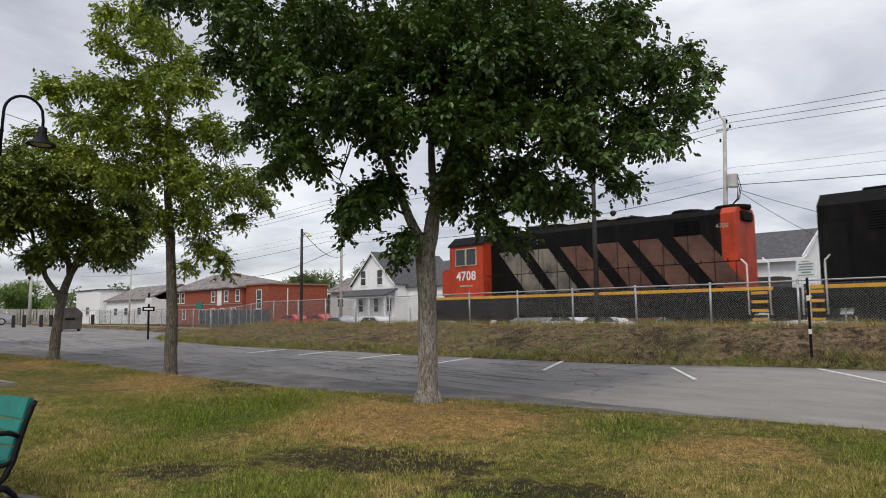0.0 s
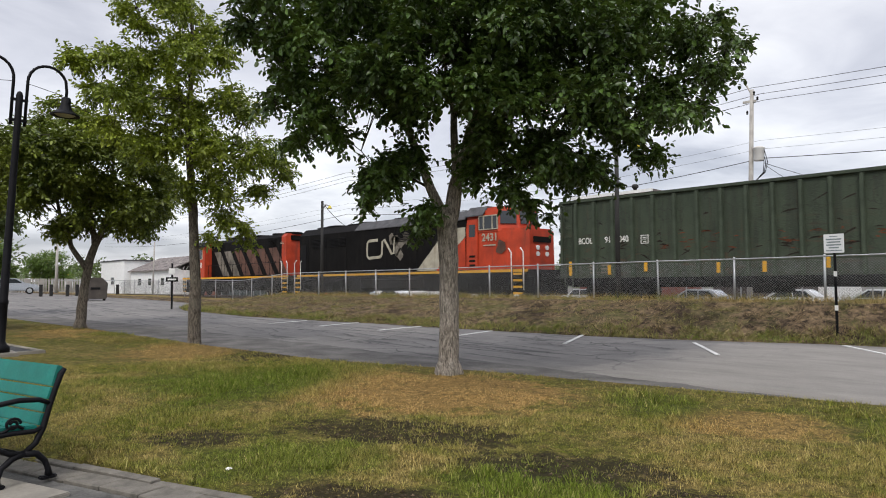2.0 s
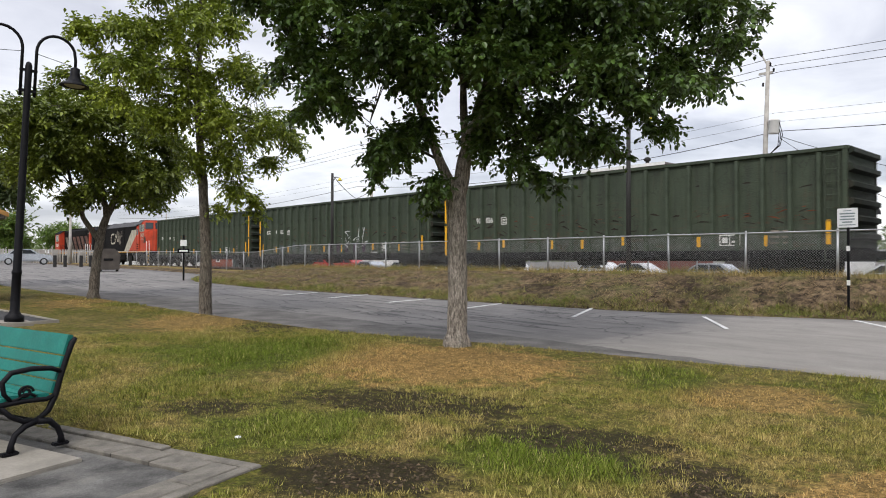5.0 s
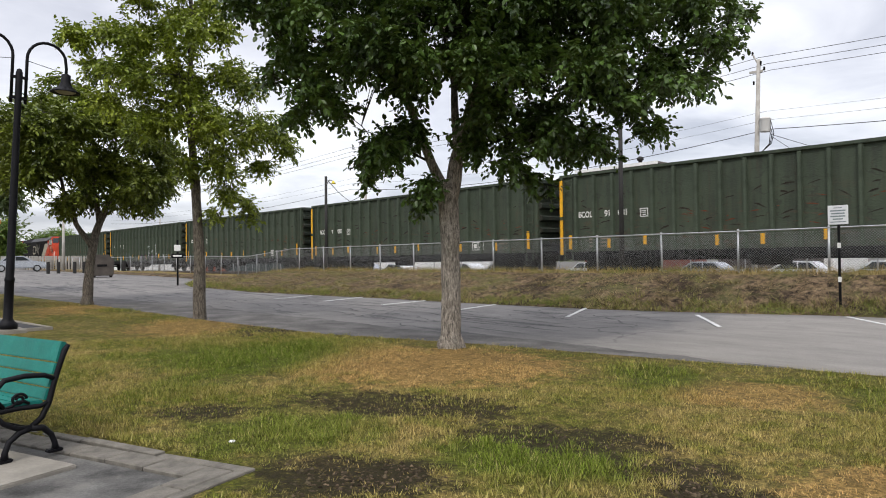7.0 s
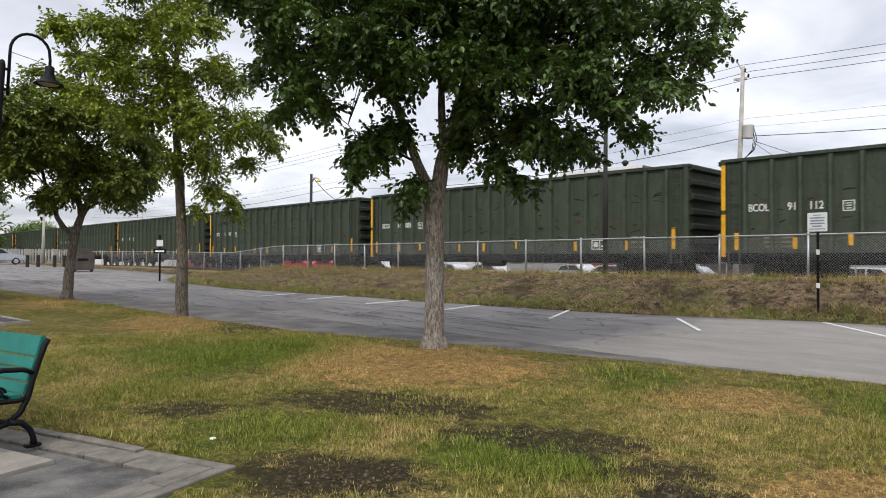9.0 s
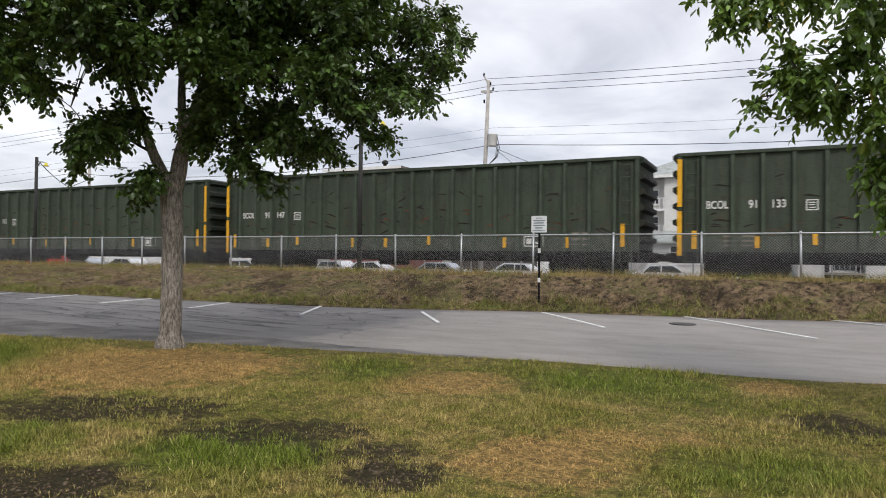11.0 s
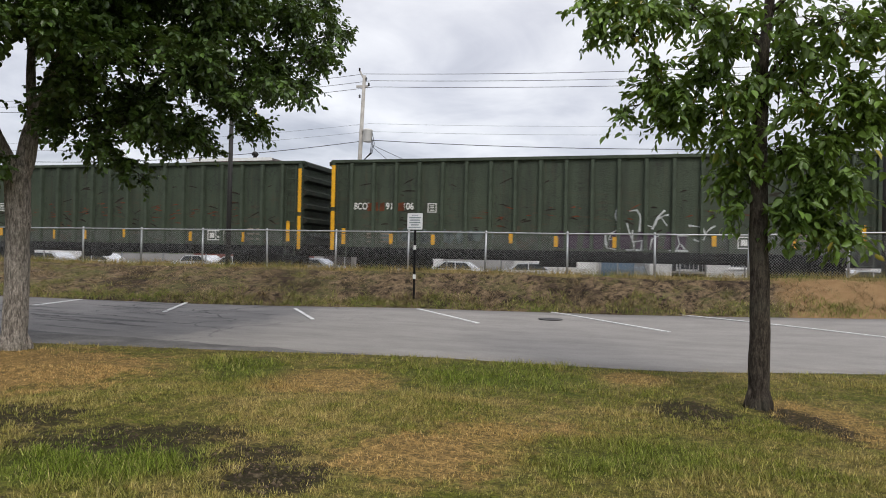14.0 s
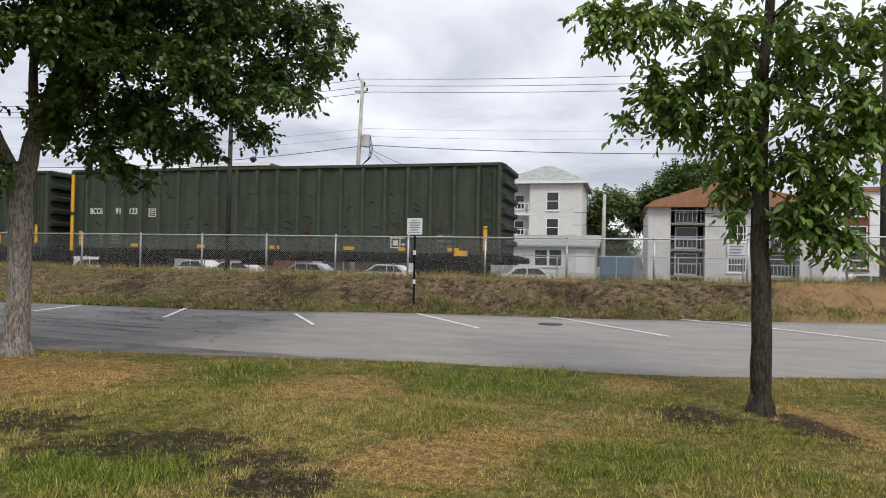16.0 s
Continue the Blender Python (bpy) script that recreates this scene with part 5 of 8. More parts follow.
def build_track():
    """Two rails on sleepers and a bed of stones."""
    track = thing("railway_track", label="rusty steel rails on weathered sleepers in grey ballast", category="railway track", kind="structure")
    for yy in (-0.72, 0.72):
        bm = bmesh.new()
        y = TRACK_Y + yy
        slab(bm, [(y - 0.07, RAIL_Z - 0.17), (y + 0.07, RAIL_Z - 0.17), (y + 0.07, RAIL_Z - 0.15), (y + 0.012, RAIL_Z - 0.12), (y + 0.012, RAIL_Z - 0.04), (y + 0.036, RAIL_Z - 0.03), (y + 0.036, RAIL_Z), (y - 0.036, RAIL_Z), (y - 0.036, RAIL_Z - 0.03), (y - 0.012, RAIL_Z - 0.04), (y - 0.012, RAIL_Z - 0.12), (y - 0.07, RAIL_Z - 0.15)], -300, 300, "x")
        part("rail", bm, M["rail"], track)
    bm = bmesh.new()
    slab(bm, [(TRACK_Y - 2.6, 0.45), (TRACK_Y - 1.6, RAIL_Z - 0.2), (TRACK_Y + 1.6, RAIL_Z - 0.2), (TRACK_Y + 2.6, 0.45)], -300, 300, "x")
    part("ballast_bed", bm, M["gravel"], track, "grey ballast bed")
    bm = bmesh.new()
    box(bm, -0.11, 0.11, TRACK_Y - 1.28, TRACK_Y + 1.28, RAIL_Z - 0.34, RAIL_Z - 0.165)
    sleeper = part("sleeper", bm, M["bark_dark"], track)
    for k in range(1, 150):
        ob = new("sleeper", sleeper.data)
        ob.parent = track
        ob.location.x = -60 + k * 0.6
    sleeper.location.x = -60


# ---- trees ----
EIGHT = [k / 7 for k in range(8)]
def leaf_cloud(clumps, count, size, seed, droop=0.5, slim=0.27):
    """Folded oval leaves set along short twigs inside clumps: (verts, faces)."""
    rg = np.random.default_rng(seed)
    c = np.array([q[:3] for q in clumps])
    r = np.array([q[3] for q in clumps])
    share = r ** 1.5 / (r ** 1.5).sum()
    k = 11
    sprays = max(1, count // k)
    idx = rg.choice(len(clumps), sprays, p=share)
    d = rg.normal(size=(sprays, 3))
    d /= np.linalg.norm(d, axis=1, keepdims=True)
    rad = r[idx] * (0.15 + 0.75 * rg.random(sprays) ** 0.7)
    p = c[idx] + d * rad[:, None] * np.array([1, 1, 0.7])
    # twigs run outwards and bow down
    tw = d * 0.9 + np.array([0, 0, -droop * 0.6]) + rg.normal(scale=0.3, size=(sprays, 3))
    tw /= np.linalg.norm(tw, axis=1, keepdims=True)
    along = np.tile(np.linspace(-0.35, 0.65, k), sprays)[:, None]
    n = sprays * k
    twr = np.repeat(tw, k, 0)
    base = np.repeat(p, k, 0) + twr * along * size * 3.6
    base[:, 2:] -= droop * size * 0.9 * np.maximum(along, 0) ** 2
    # leaves stand left and right of the twig and hang a little
    side = np.cross(twr, np.array([0, 0, 1.0]) + rg.normal(scale=0.3, size=(n, 3)))
    side /= np.linalg.norm(side, axis=1, keepdims=True) + 1e-9
    side *= np.tile(np.where(np.arange(k) % 2, 1.0, -1.0), sprays)[:, None]
    ax = side * 0.75 + twr * 0.55 + np.array([0, 0, -0.5 * droop]) + rg.normal(scale=0.28, size=(n, 3))
    ax /= np.linalg.norm(ax, axis=1, keepdims=True)
    wd = np.cross(ax, rg.normal(scale=0.45, size=(n, 3)) + np.array([0, 0, 1.0]))
    wd /= np.linalg.norm(wd, axis=1, keepdims=True)
    up = np.cross(wd, ax)
    ln = size * rg.uniform(0.6, 1.25, (n, 1))
    w2 = ln * slim
    v = np.stack([base, base + ax * ln * 0.28 + wd * w2 * 0.9 + up * w2 * 0.3, base + ax * ln * 0.68 + wd * w2 * 0.8 + up * w2 * 0.2, base + ax * ln - up * ln * 0.14, base + ax * ln * 0.68 - wd * w2 * 0.8 + up * w2 * 0.2, base + ax * ln * 0.28 - wd * w2 * 0.9 + up * w2 * 0.3], 1)
    b = np.arange(n)[:, None] * 6
    f = np.concatenate([b + np.array([[0, 1, 2, 3]]), b + np.array([[0, 3, 4, 5]])], 1).reshape(-1, 4)
    return v.reshape(-1, 3), f


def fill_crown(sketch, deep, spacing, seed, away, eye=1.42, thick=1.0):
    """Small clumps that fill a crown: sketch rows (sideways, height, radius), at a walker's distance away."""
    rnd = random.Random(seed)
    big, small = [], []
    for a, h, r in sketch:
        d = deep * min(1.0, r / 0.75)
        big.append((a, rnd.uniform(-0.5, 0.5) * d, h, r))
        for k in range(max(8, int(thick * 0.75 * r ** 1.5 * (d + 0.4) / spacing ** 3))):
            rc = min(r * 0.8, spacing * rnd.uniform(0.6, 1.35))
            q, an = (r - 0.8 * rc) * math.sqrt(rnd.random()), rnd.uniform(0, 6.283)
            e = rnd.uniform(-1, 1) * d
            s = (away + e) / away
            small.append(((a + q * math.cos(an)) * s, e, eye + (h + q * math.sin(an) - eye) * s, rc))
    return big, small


def build_tree(label, x, y, turn, trunk, clumps, leaves, size, bark, leaf, seed, droop=0.5, twigs=3, leaders=(), fine=None, limb_bark=None, slim=0.27):
    """trunk: (sideways, depth, height, radius) up to the fork; clumps, and the fine ones that bear leaves: (sideways, depth, height, radius)."""
    z = land_z(x, y)
    t = thing("tree", x, y, z, turn, label, "tree", "trees of the park")
    rnd = random.Random(seed)
    limb_bark = limb_bark or bark
    bm = bmesh.new()
    pts, rad = [], []
    for (a, b), q in zip(zip(trunk, trunk[1:]), range(len(trunk))):
        for k in range(8):
            s = k / 8
            p = [a[i] + (b[i] - a[i]) * s for i in range(4)]
            pts.append((p[0] + 0.018 * noise.noise((p[2] * 2, seed, 0)), p[1] + 0.018 * noise.noise((p[2] * 2, seed, 9)), p[2]))
            rad.append(p[3] * (1 + 0.09 * noise.noise((p[2] * 3, seed, 4))))
    pts.append(trunk[-1][:3])
    rad.append(trunk[-1][3])
    r0 = rad[0]
    pts = [(pts[0][0], pts[0][1], -0.25), (pts[0][0], pts[0][1], 0.0), (pts[0][0], pts[0][1], 0.10)] + pts[1:]
    rad = [r0 * 1.3, r0 * 1.14, r0 * 1.03] + rad[1:]
    tube(bm, pts, rad, 24)
    # furrows run up the bark
    for v in bm.verts:
        c = Vector((v.co.x, v.co.y, 0))
        if c.length > 0.01:
            an = math.atan2(v.co.y, v.co.x)
            v.co += c.normalized() * r0 * 0.09 * noise.noise((math.cos(an) * 4.5, math.sin(an) * 4.5, v.co.z * 1.1 + seed))
    # root flares
    for k in range(5):
        a = k * 1.256 + rnd.uniform(-0.3, 0.3)
        tube(bm, [(math.cos(a) * r0 * 0.6, math.sin(a) * r0 * 0.6, 0.24), (math.cos(a) * r0 * 1.1, math.sin(a) * r0 * 1.1, 0.05), (math.cos(a) * r0 * 1.35, math.sin(a) * r0 * 1.35, -0.1)], [r0 * 0.3, r0 * 0.32, r0 * 0.2], 7)
    part("trunk", bm, bark, t, "", True)
    fork = Vector(trunk[-1][:3])
    top = max(q[2] for q in clumps)
    if not leaders:
        r = trunk[-1][3]
        leaders = [[(*fork, r), (fork.x + 0.1, 0.1, fork.z + (top - fork.z) * 0.4, r * 0.7), (fork.x - 0.1, 0, fork.z + (top - fork.z) * 0.85, r * 0.25)]]
    joints = []
    for line in leaders:
        bm = bmesh.new()
        pp, rr = [], []
        for a, b in zip(line, line[1:]):
            for k in range(4):
                q = [a[i] + (b[i] - a[i]) * k / 4 for i in range(4)]
                wob = 0.09 * min(1, q[3] * 8)
                pp.append((q[0] + wob * noise.noise((q[2] * 1.5, seed, 1)), q[1] + wob * noise.noise((q[2] * 1.5, seed, 5)), q[2]))
                rr.append(q[3])
                joints.append((Vector(pp[-1]), q[3]))
        pp.append(line[-1][:3])
        rr.append(line[-1][3])
        tube(bm, pp, rr, 10)
        part("limb", bm, bark, t, "", True)
    for i in sorted(range(len(clumps)), key=lambda i: -clumps[i][3]):
        bm = bmesh.new()
        c = Vector(clumps[i][:3])
        start, r = min(joints, key=lambda j: (j[0] - c).length + (2.5 if j[0].z > c.z + 0.9 else 0) + (0.4 if j[0].z > c.z - 0.3 else 0))
        r = min(r * 0.55, 0.012 + 0.012 * (c - start).length)
        mid = start.lerp(c, 0.45) + Vector((rnd.uniform(-0.2, 0.2), rnd.uniform(-0.2, 0.2), 0.10 * (c - start).length))
        pp = [(1 - s) ** 2 * start + 2 * s * (1 - s) * mid + s * s * c for s in EIGHT]
        pp = [p + 0.06 * Vector((noise.noise((p.z * 3, i, 0)), noise.noise((p.x * 3, i, 3)), noise.noise((p.x * 3, i, 7)))) if 0 < j < 7 else p for j, p in enumerate(pp)]
        rr = [r * (1 - 0.75 * s) + 0.004 for s in EIGHT]
        tube(bm, pp, rr, 7)
        for k in (3, 5, 6, 7):
            joints.append((pp[k], rr[k]))
        for q in range(twigs):
            d = Vector((rnd.gauss(0, 1), rnd.gauss(0, 1), rnd.gauss(0, 0.6) - 0.1)).normalized() * clumps[i][3] * 0.9
            s0 = pp[rnd.choice((4, 5, 6, 7))]
            tube(bm, [s0, s0.lerp(c + d, 0.5) + Vector((0, 0, 0.04)), c + d], [0.010, 0.007, 0.003], 5)
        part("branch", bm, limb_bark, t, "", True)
    if fine:
        ends = np.array([j[0] for j in joints])
        bm = bmesh.new()
        for q in fine:
            c = Vector(q[:3])
            s0 = joints[int(np.argmin(((ends - np.array(q[:3])) ** 2).sum(1)))][0]
            tube(bm, [s0, s0.lerp(c, 0.55) + Vector((0, 0, 0.05)), c], [0.008, 0.006, 0.003], 4, False)
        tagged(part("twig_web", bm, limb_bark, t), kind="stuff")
    vs, fs = leaf_cloud(fine or clumps, leaves, size, seed, droop, slim)
    tagged(from_arrays("crown", vs, fs, leaf, t), kind="stuff")
    return t


def dome(cx, cy, z0, z1, r, n, seed, rc):
    """Clumps that fill the upper crown."""
    rnd = random.Random(seed)
    out = []
    for k in range(n):
        h = (k + 0.5) / n
        rr = r * math.sqrt(max(0.05, 1 - h ** 2))
        a = k * 2.399
        q = rnd.uniform(0.35, 1.0) * rr
        out.append((cx + q * math.cos(a), cy + q * math.sin(a), z0 + (z1 - z0) * h, rc * rnd.uniform(0.8, 1.2)))
    return out


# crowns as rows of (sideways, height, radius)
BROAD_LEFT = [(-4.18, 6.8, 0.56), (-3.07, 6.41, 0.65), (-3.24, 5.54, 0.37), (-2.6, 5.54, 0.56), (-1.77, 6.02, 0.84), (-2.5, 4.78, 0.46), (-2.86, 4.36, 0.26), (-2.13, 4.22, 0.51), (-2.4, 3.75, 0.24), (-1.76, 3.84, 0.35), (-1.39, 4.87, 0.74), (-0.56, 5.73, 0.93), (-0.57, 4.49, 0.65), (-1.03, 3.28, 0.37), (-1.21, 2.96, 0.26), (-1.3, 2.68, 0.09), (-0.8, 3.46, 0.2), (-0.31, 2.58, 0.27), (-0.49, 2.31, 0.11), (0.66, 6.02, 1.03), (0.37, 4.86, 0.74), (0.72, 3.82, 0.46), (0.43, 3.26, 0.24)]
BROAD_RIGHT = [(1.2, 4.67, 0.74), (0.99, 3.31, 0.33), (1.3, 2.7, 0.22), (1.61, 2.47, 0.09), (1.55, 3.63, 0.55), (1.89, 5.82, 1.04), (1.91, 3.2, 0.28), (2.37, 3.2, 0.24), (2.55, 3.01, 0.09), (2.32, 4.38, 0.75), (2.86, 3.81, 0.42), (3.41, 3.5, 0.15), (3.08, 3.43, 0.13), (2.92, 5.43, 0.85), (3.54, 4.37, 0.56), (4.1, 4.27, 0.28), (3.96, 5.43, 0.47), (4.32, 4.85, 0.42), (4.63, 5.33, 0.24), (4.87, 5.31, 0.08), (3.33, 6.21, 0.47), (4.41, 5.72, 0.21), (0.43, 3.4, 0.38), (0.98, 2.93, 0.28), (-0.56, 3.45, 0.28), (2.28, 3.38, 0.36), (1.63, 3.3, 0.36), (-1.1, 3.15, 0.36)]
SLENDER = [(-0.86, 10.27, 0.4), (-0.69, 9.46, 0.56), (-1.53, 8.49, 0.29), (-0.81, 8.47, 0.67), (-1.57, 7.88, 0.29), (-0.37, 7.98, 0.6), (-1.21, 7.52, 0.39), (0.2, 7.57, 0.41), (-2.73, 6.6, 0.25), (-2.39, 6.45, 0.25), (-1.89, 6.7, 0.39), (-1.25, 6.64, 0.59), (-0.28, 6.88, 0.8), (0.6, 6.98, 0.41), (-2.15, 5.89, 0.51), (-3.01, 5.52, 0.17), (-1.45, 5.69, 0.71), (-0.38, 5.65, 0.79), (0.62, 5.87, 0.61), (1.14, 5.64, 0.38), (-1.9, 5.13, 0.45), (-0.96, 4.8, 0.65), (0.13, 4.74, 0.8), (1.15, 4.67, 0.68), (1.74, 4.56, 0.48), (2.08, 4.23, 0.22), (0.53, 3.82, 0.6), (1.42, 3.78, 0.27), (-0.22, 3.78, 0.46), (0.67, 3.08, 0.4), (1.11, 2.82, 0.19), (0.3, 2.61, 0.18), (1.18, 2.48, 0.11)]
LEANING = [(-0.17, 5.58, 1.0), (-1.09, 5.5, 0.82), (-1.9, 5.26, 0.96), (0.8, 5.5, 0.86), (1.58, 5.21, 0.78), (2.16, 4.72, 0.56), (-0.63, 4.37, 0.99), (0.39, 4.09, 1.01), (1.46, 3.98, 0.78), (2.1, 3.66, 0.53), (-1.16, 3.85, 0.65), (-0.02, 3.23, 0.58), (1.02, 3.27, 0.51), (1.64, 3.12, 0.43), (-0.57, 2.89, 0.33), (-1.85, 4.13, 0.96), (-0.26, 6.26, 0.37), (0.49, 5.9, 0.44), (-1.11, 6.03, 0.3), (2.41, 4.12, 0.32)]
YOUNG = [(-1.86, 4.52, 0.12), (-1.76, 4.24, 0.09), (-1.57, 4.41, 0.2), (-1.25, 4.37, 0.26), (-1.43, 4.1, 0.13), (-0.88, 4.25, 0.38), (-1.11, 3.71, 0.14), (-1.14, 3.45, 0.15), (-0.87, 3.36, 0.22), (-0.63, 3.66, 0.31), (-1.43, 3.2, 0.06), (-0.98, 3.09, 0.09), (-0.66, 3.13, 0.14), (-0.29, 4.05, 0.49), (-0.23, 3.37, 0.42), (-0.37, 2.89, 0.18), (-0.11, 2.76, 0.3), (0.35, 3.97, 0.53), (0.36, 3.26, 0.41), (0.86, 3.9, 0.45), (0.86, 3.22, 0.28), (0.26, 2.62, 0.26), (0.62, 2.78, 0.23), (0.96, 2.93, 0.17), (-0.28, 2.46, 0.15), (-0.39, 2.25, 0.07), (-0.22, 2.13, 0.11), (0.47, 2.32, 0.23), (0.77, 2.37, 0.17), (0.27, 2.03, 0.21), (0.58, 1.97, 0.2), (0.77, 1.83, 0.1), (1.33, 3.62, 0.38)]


def build_park_trees():
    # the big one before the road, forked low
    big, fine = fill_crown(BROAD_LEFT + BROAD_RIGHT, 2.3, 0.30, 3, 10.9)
    over = dome(0.6, 0, 6.6, 9.0, 3.6, 30, 5, 0.95)
    big, fine = big + over, fine + over
    build_tree("broad dark green leafy tree with forked grey trunk", -8.0, 7.55, 46.5, [(0, 0, 0, 0.165), (0.02, 0, 1.2, 0.145), (0.0, 0, 2.2, 0.15), (-0.02, 0, 2.55, 0.165)], big, 108000, 0.098, M["bark"], M["leaf_dark"], 11, 0.6, 2, [
        [(-0.03, 0, 2.40, 0.10), (-0.26, -0.05, 2.95, 0.075), (-0.52, 0.1, 3.65, 0.065), (-0.85, 0.2, 4.6, 0.045), (-1.15, 0.2, 6.4, 0.018)],
        [(0.03, 0, 2.40, 0.135), (0.15, 0, 3.0, 0.115), (0.36, 0, 3.75, 0.095), (0.56, 0.1, 4.6, 0.07), (0.7, 0, 7.0, 0.022)],
        [(0.34, 0, 3.65, 0.052), (0.80, -0.2, 4.0, 0.042), (1.5, -0.3, 4.3, 0.034), (2.6, -0.3, 4.9, 0.015)],
        [(0.16, 0.05, 3.05, 0.08), (0.1, 0.4, 4.3, 0.055), (-0.1, 0.9, 5.8, 0.025)],
        [(0.5, 0.1, 4.4, 0.05), (1.2, 0.8, 5.3, 0.035), (1.9, 1.6, 6.2, 0.015)],
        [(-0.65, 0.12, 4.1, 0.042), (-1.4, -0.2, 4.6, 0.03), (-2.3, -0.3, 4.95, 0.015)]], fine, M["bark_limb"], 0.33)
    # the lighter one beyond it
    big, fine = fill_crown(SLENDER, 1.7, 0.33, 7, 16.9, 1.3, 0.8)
    build_tree("slender light green leafy tree on the lawn", -15.65, 6.75, 66.0, [(0, 0, 0, 0.15), (0.02, 0, 1.5, 0.12), (-0.06, 0, 3.2, 0.10), (-0.2, 0, 5.2, 0.07)], big, 40000, 0.105, M["bark_mid"], M["leaf_light"], 12, 0.55, 2, (), fine, M["bark_limb"])
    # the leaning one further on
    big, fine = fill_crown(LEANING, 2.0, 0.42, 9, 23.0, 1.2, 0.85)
    build_tree("low spreading green tree with a leaning trunk", -22.2, 6.15, 74.0, [(0, 0, 0, 0.145), (0.1, 0, 1.2, 0.125), (0.22, 0, 2.0, 0.115), (0.4, 0, 2.6, 0.10)], big, 54000, 0.130, M["bark_mid"], M["leaf_olive"], 13, 0.5, 1, [
        [(0.16, 0, 1.7, 0.09), (-0.25, 0, 2.4, 0.07), (-0.6, 0.2, 3.4, 0.05), (-0.9, 0.2, 5.0, 0.02)],
        [(0.38, 0, 2.5, 0.11), (0.7, 0, 3.3, 0.08), (0.8, -0.2, 5.0, 0.03)],
        [(0.36, 0, 2.5, 0.09), (0.2, 0.4, 3.6, 0.06), (0.1, 0.6, 5.2, 0.02)]], fine, M["bark_limb"])
    # one more behind, dense and dark
    cl = [(a * 0.026, b * 0.026, c * 0.026, r * 0.026) for a, b, c, r in ((40, 20, 215, 42), (-10, -40, 217, 46), (-70, 30, 223, 50), (10, -60, 175, 50), (70, 50, 170, 40), (-50, 0, 165, 55), (50, -20, 123, 30), (-110, 20, 230, 60), (-130, -30, 195, 70), (98, 0, 150, 25), (-20, 40, 240, 34))]
    build_tree("dense dark green tree behind the shelter", -32.0, 3.2, 84.0, [(0, 0, 0, 0.22), (0, 0, 1.5, 0.2), (0, 0, 3.0, 0.16)], cl, 44000, 0.22, M["bark_dark"], M["leaf_far"], 14)
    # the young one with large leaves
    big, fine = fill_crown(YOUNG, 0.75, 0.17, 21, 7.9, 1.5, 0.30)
    over = dome(0.3, 0, 4.7, 7.2, 1.7, 16, 8, 0.5)
    build_tree("young slim tree with large fresh green leaves", 1.54, 7.72, -11.0, [(0, 0, 0, 0.105), (0.0, 0, 1.0, 0.098), (-0.03, 0, 2.2, 0.085), (-0.02, 0, 3.4, 0.06)], big + over, 13500, 0.112, M["bark_dark"], M["leaf_fresh"], 15, 0.9, 2, (), fine + over, None, 0.25)


